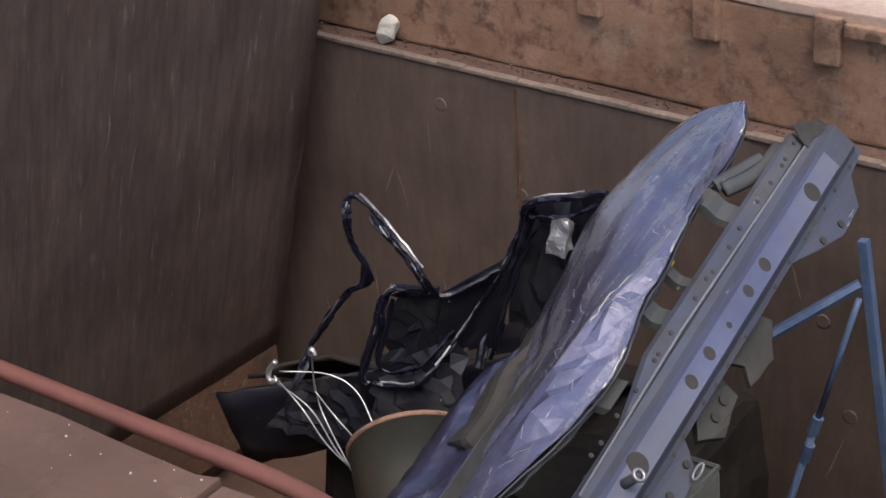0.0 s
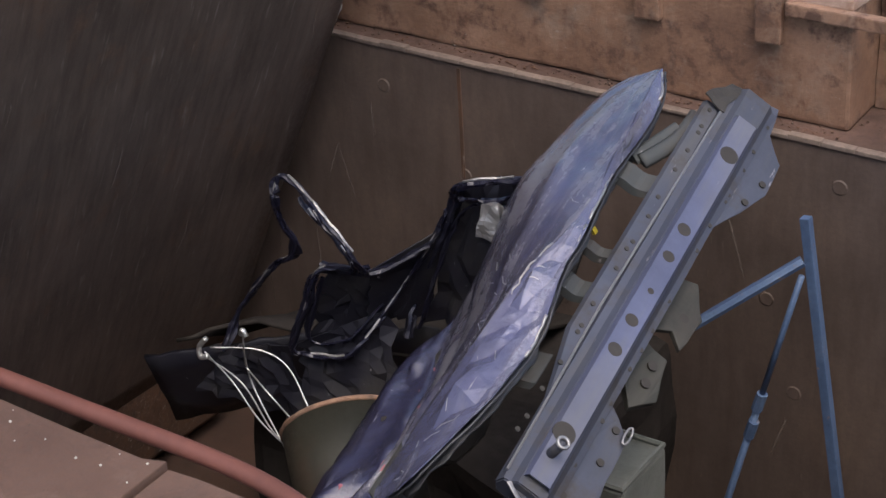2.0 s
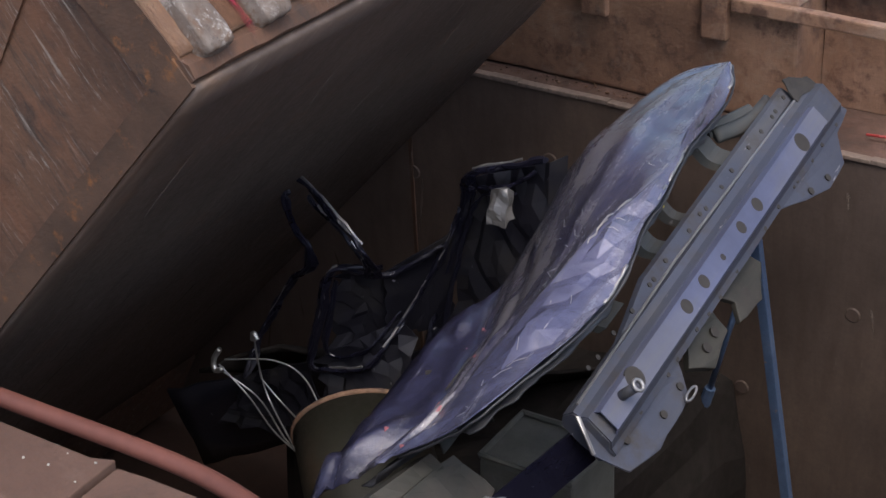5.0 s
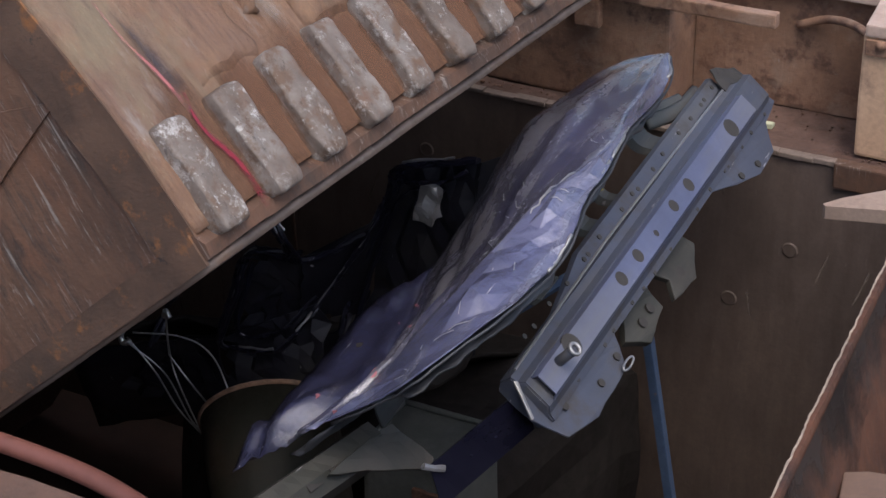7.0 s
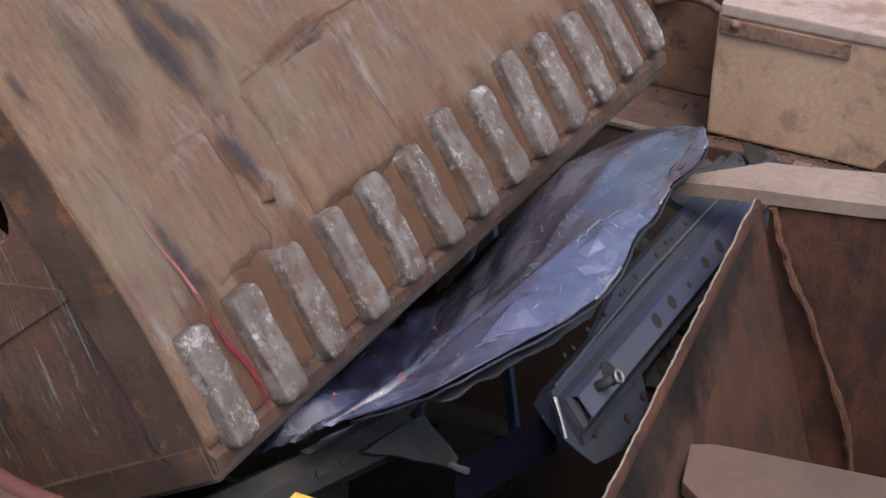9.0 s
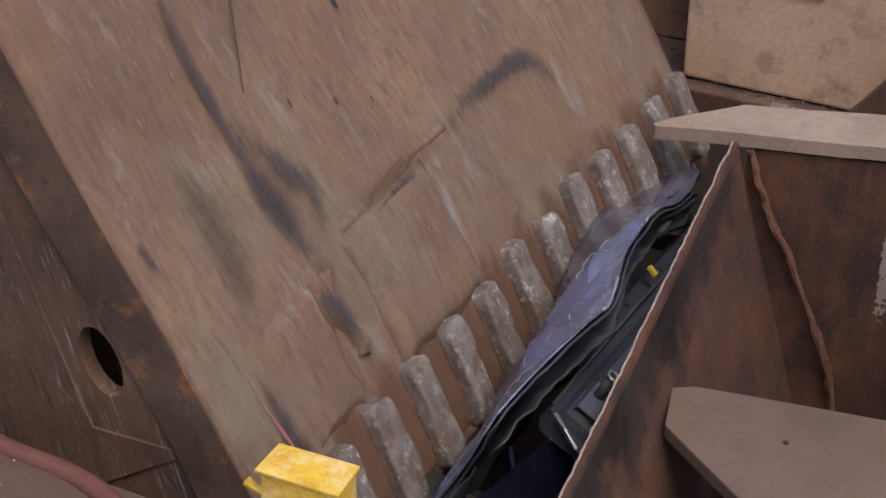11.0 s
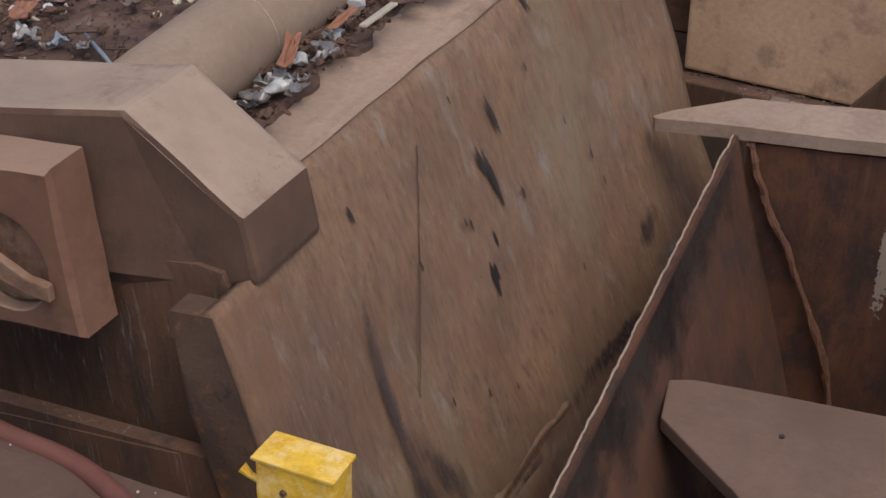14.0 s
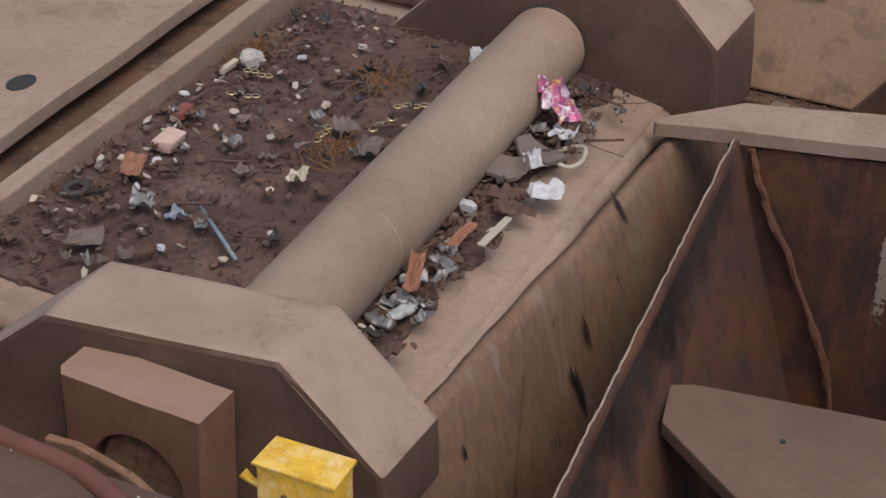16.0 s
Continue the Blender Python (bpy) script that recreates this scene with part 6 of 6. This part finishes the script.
        pts = [skin[i + 2 * q][1 + (q * 2) % 5] + Vector((0, 0, 0.0012)) for q in range(7)]
        part("scratch", roughen(tube(pts, 0.0008, 4), 0.002, 60, a), M_BARE, hood)
    red = plain("pink_red_paint_fleck", (0.3, 0.1, 0.12), 0.7)
    for i, k, on, r in ((84, 5, tail, 0.013), (83, 2, tail, 0.006), (80, 8, skin, 0.009), (82, 12, skin, 0.007), (77, 26, skin, 0.008), (74, 29, skin, 0.006), (86, 4, skin, 0.008), (62, 29, skin, 0.006), (66, 2, tail, 0.006), (69, 18, skin, 0.005), (88, 14, skin, 0.007)):
        bm = bmesh.new()
        bmesh.ops.create_icosphere(bm, subdivisions=2, radius=r, matrix=Matrix.Translation(on[i][k] + Vector((0, 0, 0.001))) @ Matrix.Diagonal((1, 1.7, 0.3, 1)))
        part("paint_fleck", roughen(bm, 0.005, 90, i), red, hood, "smear of pink paint")
    # Flattened black blob paints the shade of a small dent.
    bm = bmesh.new()
    bmesh.ops.create_icosphere(bm, subdivisions=2, radius=0.012, matrix=Matrix.Translation(tail[70][5] + Vector((0, 0, 0.002))) @ Matrix.Diagonal((1.3, 0.8, 0.2, 1)))
    part("dark_dent_spot", bm, M_BLACK, hood, "black spot painted for a shaded hollow")
    part("yellow_clip", box(-0.075, -0.065, 0.228, 0.242, -0.06, -0.035, 0.002), plain("yellow_plastic_clip", (0.7, 0.55, 0.05), 0.5), hood, "small yellow plastic clip")
    hood.scale = (1.05, 1.05, 1.05)
    return hood


def build_cabin():
    body = thing("car_cabin", "crushed dark navy car body with bent door frames", "car body")
    loops = [
        ([(-0.27, -0.39, 0.12), (-0.24, -0.33, 0.23), (-0.14, -0.32, 0.36), (-0.06, -0.32, 0.43), (-0.06, -0.36, 0.54), (-0.05, -0.39, 0.61), (-0.04, -0.37, 0.66), (0.0, -0.37, 0.655),
          (0.11, -0.40, 0.60), (0.18, -0.39, 0.51), (0.16, -0.33, 0.43)], 0.018, "door_frame", "bent navy door frame"),
        ([(0.02, -0.38, 0.62), (0.10, -0.385, 0.56), (0.15, -0.37, 0.48), (0.12, -0.33, 0.42)], 0.012, "door_frame", ""),
        ([(0.17, -0.32, 0.45), (0.07, -0.39, 0.45), (0.02, -0.39, 0.34), (-0.04, -0.39, 0.2), (0.0, -0.37, 0.18), (0.1, -0.34, 0.2), (0.17, -0.24, 0.32), (0.24, -0.17, 0.46), (0.28, -0.15, 0.55)], 0.017, "window_frame", "dark window frame with rubber seal"),
        ([(0.06, -0.37, 0.42), (0.0, -0.37, 0.23), (0.09, -0.33, 0.23), (0.15, -0.26, 0.31)], 0.01, "window_seal", "rubber window seal"),
        ([(0.18, -0.21, 0.2), (0.18, -0.15, 0.31), (0.26, -0.15, 0.47), (0.31, -0.16, 0.58), (0.35, -0.19, 0.65), (0.44, -0.16, 0.67), (0.52, -0.14, 0.69)], 0.024, "windscreen_frame", "bent navy windscreen pillar"),
        ([(0.35, -0.2, 0.62), (0.44, -0.18, 0.63), (0.5, -0.15, 0.66)], 0.014, "windscreen_frame", ""),
        ([(0.2, -0.19, 0.22), (0.3, -0.17, 0.5), (0.37, -0.19, 0.6), (0.45, -0.17, 0.61)], 0.009, "windscreen_seal", "perished rubber screen seal"),
        ([(0.05, -0.36, 0.45), (0.16, -0.3, 0.42), (0.25, -0.2, 0.47)], 0.02, "roof_strip", "bent navy roof strip"),
    ]
    for path, r, name, label in loops:
        ctrl = curve_points(path, 8)
        part(name, roughen(roughen(tube(ctrl, [r * (0.62 + 0.3 * abs(noise.noise(p * 9))) for p in ctrl], 8, flat=0.45), 0.008, 18), 0.004, 60), M_NAVY, body, label)
        rim = [p + Vector((r * 0.5, -r * 0.7, r * 0.35)) for p in ctrl]
        part("pressed_rim", roughen(roughen(tube(rim, r * 0.28, 5), 0.006, 24), 0.003, 70), M_NAVY, body, "thin folded rim of the frame")
    # Pale tubes paint the glints along worn edges of the frames.
    for k, (path, r, name, label) in enumerate(loops):
        if k in (0, 1, 2, 4):
            pts = curve_points(path, 6)
            m = len(pts)
            for a, b in ((int(m * 0.5), int(m * 0.62)), (int(m * 0.66), int(m * 0.9)), (int(m * 0.12), int(m * 0.3))):
                edge = [p + Vector((r * 0.55, -r * 0.5, r * 0.75)) for p in pts[a:b]]
                if len(edge) > 1:
                    part("worn_edge_glint", roughen(tube(edge, 0.0035, 5), 0.004, 40, k), M_BARE, body, "scraped frame edge with its glint painted bright")
    def crumple(corners, name, label, seed):
        a, b, c, d = (Vector(q) for q in corners)
        rows = [[a.lerp(b, u / 10).lerp(d.lerp(c, u / 10), w / 10) + Vector((0.03, 0.05, 0.02)) * (abs(noise.noise(Vector((u * 0.45, w * 0.45, seed)))) - 0.2) + Vector((0, 0.01 * noise.noise(Vector((u, w, seed + 4))), 0)) for u in range(11)] for w in range(11)]
        part(name, sheet(rows, 0.004), M_SILL, body, label)

    crumple(((-0.26, -0.38, 0.13), (-0.05, -0.38, 0.2), (0.0, -0.4, -0.02), (-0.34, -0.43, 0.0)), "door_panel", "crumpled dark door panel", 1.0)
    crumple(((-0.04, -0.37, 0.2), (0.16, -0.27, 0.3), (0.24, -0.3, 0.0), (0.0, -0.4, -0.02)), "door_panel", "", 2.0)
    crumple(((0.06, -0.36, 0.43), (0.2, -0.2, 0.4), (0.14, -0.24, 0.24), (-0.01, -0.35, 0.21)), "door_window", "dark dirty door window", 3.0)
    crumple(((0.33, -0.14, 0.63), (0.54, -0.1, 0.68), (0.5, -0.12, 0.2), (0.2, -0.15, 0.22)), "windscreen_panel", "dark grimy windscreen opening", 4.0)
    crumple(((0.16, -0.3, 0.43), (0.27, -0.14, 0.5), (0.2, -0.16, 0.24), (0.12, -0.28, 0.25)), "roof_panel", "dark bent roof panel", 5.0)
    part("torn_foil", roughen(cut_fine(prism([(-0.24, 0.56), (-0.2, 0.57), (-0.19, 0.63), (-0.22, 0.64)], 0.42, 0.47, "x"), 0.015), 0.012, 30), M_BARE, body, "hanging shattered glass and foil")
    rows = [[Vector((-0.48 + 0.68 * i / 20, -0.46 + 0.36 * (i / 20) + 0.02 * j, 0.08 - 0.06 * j + 0.03 * noise.noise(Vector((i * 0.4, j * 0.8, 1))) + 0.09 * math.sin(i / 20 * 1.6))) for j in range(5)] for i in range(21)]
    part("sill", sheet(rows, 0.01), M_SILL, body, "dented navy sill panel", smooth=True)
    rows = [[Vector((-0.4 + 0.6 * i / 16, -0.42 + 0.34 * (i / 16) + 0.12 * j, 0.13 + 0.05 * math.sin(i * 0.35) - 0.05 * j + 0.02 * noise.noise(Vector((i * 0.5, j * 0.8, 7))))) for j in range(6)] for i in range(17)]
    part("floor_pan", sheet(rows, 0.01), M_SOOT, body, "dark crumpled floor pan", smooth=True)
    bm = roughen(cut_fine(box(-0.36, 0.5, -0.2, 0.7, -1.1, -0.16, 0.05), 0.15), 0.07, 3, 2)
    part("crushed_shell", bm, M_SOOT, body, "dark crushed body shell")
    body.scale = (1.12, 1.12, 1.12)
    return body


def build_wires():
    w = thing("wire_bundle", "loose silver wires tangled over the wreck", "wire")
    for path in ([(-0.16, -0.57, 0.25), (-0.1, -0.55, 0.17), (0.0, -0.58, 0.11), (0.11, -0.6, 0.07)], [(-0.17, -0.57, 0.24), (-0.09, -0.53, 0.16), (0.03, -0.58, 0.1), (0.12, -0.61, 0.08)],
                 [(-0.03, -0.57, 0.34), (-0.06, -0.54, 0.25), (-0.04, -0.54, 0.16), (0.11, -0.61, 0.06)], [(-0.03, -0.57, 0.34), (-0.07, -0.53, 0.24), (-0.09, -0.51, 0.2)],
                 [(-0.15, -0.56, 0.26), (-0.05, -0.5, 0.25), (0.02, -0.48, 0.21), (0.1, -0.51, 0.13)], [(-0.06, -0.54, 0.22), (0.0, -0.53, 0.15), (0.14, -0.57, 0.1)]):
        part("wire", tube(curve_points(path, 8), 0.0022, 5), M_WIRE, w, smooth=True)
    for path in ([(-0.15, -0.57, 0.29), (-0.175, -0.57, 0.26), (-0.17, -0.575, 0.235), (-0.15, -0.57, 0.24)], [(-0.02, -0.57, 0.335), (-0.03, -0.57, 0.35), (-0.045, -0.56, 0.33)]):
        part("hook", tube(curve_points(path, 6), 0.007, 7), M_WIRE, w, "bent silver wire hook", smooth=True)
    w.scale = (1.12, 1.12, 1.12)
    return w


def build_drum():
    d = thing("steel_drum", "rusty olive-green open steel drum", "drum")
    m = pose(0.32, -0.62, 0.08, -58, 20, 60)
    bm = bmesh.new()
    prof = [(0.15, 0.14), (0.156, 0.14), (0.158, 0.0), (0.15, -0.35), (0.144, -0.35), (0.148, 0.13)]
    rings = [[bm.verts.new(m @ Vector((r * math.cos(a), r * 0.85 * math.sin(a), z))) for a in np.linspace(0, math.tau, 32, endpoint=False)] for r, z in prof]
    for p, q in zip(rings, rings[1:] + rings[:1]):
        for s in range(32):
            bm.faces.new((p[s], p[(s + 1) % 32], q[(s + 1) % 32], q[s]))
    part("shell", bm, M_OLIVE, d, smooth=True)
    part("rim", tube([m @ Vector((0.155 * math.cos(a), 0.132 * math.sin(a), 0.142)) for a in np.linspace(0, math.tau, 33)], 0.007, 6), M_RUST, d, "rolled rusty rim", smooth=True)
    d.scale = (1.12, 1.12, 1.12)
    return d


def build_box_scrap():
    st = thing("blue_frame", "scuffed sky-blue painted steel tube frame leaning in the box", "metal frame")
    part("post", prism([(-0.014, -0.014), (0.014, -0.014), (0.014, 0.014), (-0.014, 0.014)], 0, 1.46, "z", 0.003), M_POLE, st, "square blue post").matrix_basis = \
        Matrix.Translation((-1.645, 4.3, 0.0)) @ Vector((-0.225, 0.0, 1.433)).to_track_quat("Z", "Y").to_matrix().to_4x4()
    part("strut", tube([(-2.17, 4.25, 0.0), (-1.967, 4.25, 0.833)], 0.011, 8), M_POLE, st, "thin blue strut", smooth=True)
    part("strut", tube([(-1.967, 4.25, 0.833), (-1.858, 4.26, 1.28)], 0.009, 8), M_POLE, st, smooth=True)
    for p in ((-1.967, 4.25, 0.833), (-1.99, 4.25, 0.73)):
        part("clamp", tube([Vector(p) - Vector((0.008, 0, 0.03)), Vector(p) + Vector((0.008, 0, 0.03))], 0.017, 8), M_POLE, st, "clamp sleeve")
    part("brace", tube([(-1.87, 4.29, 1.31), (-2.12, 4.1, 1.12)], 0.022, 6, flat=0.7), M_POLE, st, "blue brace")
    case = thing("cabinet_casing", "dented pale grey enamel appliance casing", "casing")
    part("casing_body", roughen(cut_fine(box(-2.14, -1.87, 3.28, 3.5, 0.0, 1.17, 0.012), 0.12), 0.008, 7), M_SHEET, case)
    corners = [(-2.135, 3.285, 1.175), (-1.875, 3.285, 1.175), (-1.875, 3.495, 1.175), (-2.135, 3.495, 1.175), (-2.135, 3.285, 1.175)]
    part("folded_rim", roughen(tube(corners, 0.009, 6), 0.003, 20), M_SHEET, case, "bent rim of the casing")
    part("rust_patch", roughen(cut_fine(box(-1.99, -1.9, 3.268, 3.279, 1.0, 1.1, 0.004), 0.03), 0.006, 30), M_RUST, case, "rusty torn corner patch")


FRONT = build_front_end()
BONNET = build_bonnet()
CABIN = build_cabin()
WIRES = build_wires()
DRUM = build_drum()
build_box_scrap()

# ---- what moves ----
FRONT_ROWS = [
    (0.0, pose(-1.804, 3.393, 1.677, 16.75, 41.53, 15.87)),
    (0.5, pose(-1.830, 3.384, 1.690, 17.02, 40.26, 16.36)),
    (1.0, pose(-1.856, 3.383, 1.699, 17.08, 39.07, 16.51)),
    (1.5, pose(-1.859, 3.377, 1.705, 17.34, 40.33, 16.97)),
    (2.0, pose(-1.860, 3.392, 1.692, 16.86, 35.71, 15.75)),
    (2.5, pose(-1.868, 3.384, 1.704, 17.30, 38.45, 16.83)),
    (3.0, pose(-1.896, 3.372, 1.726, 17.46, 37.97, 17.43)),
    (3.5, pose(-1.904, 3.371, 1.735, 17.53, 38.26, 17.69)),
    (4.0, pose(-1.878, 3.393, 1.733, 16.13, 36.77, 15.99)),
    (4.5, pose(-1.710, 3.484, 1.743, 12.19, 41.51, 12.28)),
    (4.7, pose(-1.666, 3.513, 1.750, 11.25, 43.04, 11.27)),
    (6.8, pose(-1.511, 3.589, 1.776, 6.41, 43.30, 6.50)),
    (7.0, pose(-1.505, 3.599, 1.778, 5.68, 40.88, 5.71)),
    (7.5, pose(-1.447, 3.641, 1.757, 4.20, 44.41, 4.21)),
    (8.0, pose(-1.301, 3.687, 1.685, 1.49, 41.20, 2.20)),
    (8.5, pose(-1.179, 3.652, 1.679, -2.66, 48.17, -1.80)),
    (9.0, pose(-1.078, 3.644, 1.659, -5.88, 48.38, -5.24)),
    (9.5, pose(-1.001, 3.664, 1.570, -9.93, 45.84, -9.91)),
    (10.0, pose(-0.950, 3.660, 1.460, -11.00, 43.00, -10.00)),
    (12.3, pose(-1.030, 3.243, 1.683, -10.40, 9.43, 0.85)),
    (12.5, pose(-1.034, 3.218, 1.665, -10.77, 8.55, 1.08)),
    (13.0, pose(-1.061, 3.138, 1.616, -13.31, 2.51, 3.32)),
    (13.5, pose(-1.040, 3.030, 1.520, -14.50, 0.00, 4.00)),
    (14.0, pose(-1.020, 3.020, 1.260, -12.00, 2.00, 3.00)),
    (14.5, pose(-0.970, 3.000, 0.950, -3.00, 8.00, 0.00)),
    (16.0, pose(-0.870, 3.000, 0.500, 0.00, 16.00, -1.50)),
]
BONNET_ROWS = [
    (0.0, pose(-1.979, 3.289, 1.700, 17.07, -17.72, -3.88)),
    (0.5, pose(-2.002, 3.272, 1.714, 17.55, -18.60, -3.82)),
    (1.0, pose(-2.028, 3.269, 1.724, 18.04, -19.49, -3.95)),
    (1.5, pose(-2.033, 3.271, 1.723, 18.15, -19.53, -3.88)),
    (2.0, pose(-2.027, 3.271, 1.723, 18.14, -20.69, -4.28)),
    (2.5, pose(-2.036, 3.263, 1.731, 18.24, -19.90, -3.72)),
    (3.0, pose(-2.073, 3.266, 1.741, 18.70, -21.06, -3.67)),
    (3.5, pose(-2.074, 3.255, 1.755, 18.77, -21.38, -3.63)),
    (4.0, pose(-2.041, 3.265, 1.765, 17.50, -21.34, -3.56)),
    (4.5, pose(-1.815, 3.264, 1.853, 11.22, -18.67, -1.15)),
    (4.7, pose(-1.761, 3.272, 1.876, 9.88, -18.39, -1.14)),
    (6.8, pose(-1.544, 3.233, 1.987, 4.52, -18.10, -0.33)),
    (7.0, pose(-1.539, 3.247, 1.985, 4.20, -17.58, -0.72)),
    (7.5, pose(-1.472, 3.258, 1.984, 2.68, -17.47, -0.74)),
    (8.0, pose(-1.317, 3.249, 1.959, 0.44, -16.16, -0.54)),
    (8.5, pose(-1.188, 3.197, 1.976, -2.71, -15.09, -0.76)),
    (9.0, pose(-1.092, 3.190, 1.967, -5.01, -14.97, -1.41)),
    (9.5, pose(-1.075, 3.342, 1.825, -6.85, -13.27, -1.59)),
    (10.0, pose(-1.015, 3.481, 1.649, -7.63, -12.72, -0.39)),
    (12.3, pose(-1.067, 2.856, 1.852, 24.97, -97.30, -15.04)),
    (12.5, pose(-1.066, 2.820, 1.810, 25.81, -97.76, -14.34)),
    (13.0, pose(-1.031, 2.778, 1.738, 26.22, -100.52, -14.85)),
    (13.5, pose(-1.060, 2.640, 1.560, 25.00, -100.00, -15.00)),
    (14.0, pose(-1.050, 2.600, 1.280, 22.00, -98.00, -14.00)),
    (16.0, pose(-0.970, 2.560, 0.450, 5.00, -90.00, -4.00)),
]
CABIN_ROWS = [
    (0.0, pose(-2.823, 3.772, 0.934, -5.08, -4.32, -0.81)),
    (1.0, pose(-2.905, 3.823, 0.981, 0.98, 0.21, -1.12)),
    (1.5, pose(-2.906, 3.816, 0.976, 0.40, -0.35, -0.68)),
    (2.0, pose(-2.912, 3.808, 0.976, 0.00, -0.00, 0.00)),
    (2.5, pose(-2.928, 3.810, 0.989, 1.15, 0.92, 0.28)),
    (3.0, pose(-2.962, 3.805, 1.000, 2.00, 1.53, 1.86)),
    (3.5, pose(-2.934, 3.822, 0.962, 0.76, -2.37, -0.14)),
    (4.0, pose(-2.817, 3.869, 0.916, 0.56, -9.78, -7.64)),
    (4.7, pose(-2.646, 3.776, 0.946, -5.26, -9.44, -3.66)),
    (6.8, pose(-2.533, 3.783, 1.026, -5.47, -2.89, -6.15)),
    (7.5, pose(-2.477, 3.809, 1.012, -6.29, -1.19, -5.67)),
    (8.0, pose(-2.383, 3.811, 0.937, -6.63, 2.60, -5.56)),
    (9.0, pose(-2.3, 3.78, 0.75, -5, 0, -9)),
    (10.2, pose(-2.2, 3.78, 0.4, -5, 0, -9)),
    (12.5, pose(-2.1, 3.78, 0.0, -5, 0, -9)),
    (16.0, pose(-2.0, 3.78, -0.45, -5, 0, -9)),
]


def motions():
    walk(LID, LID_ROWS)
    for piece in LITTER:
        walk(piece, LID_ROWS)
    walk(FRONT, FRONT_ROWS)
    walk(BONNET, BONNET_ROWS)
    for piece in (CABIN, WIRES, DRUM):
        walk(piece, CABIN_ROWS)


motions()
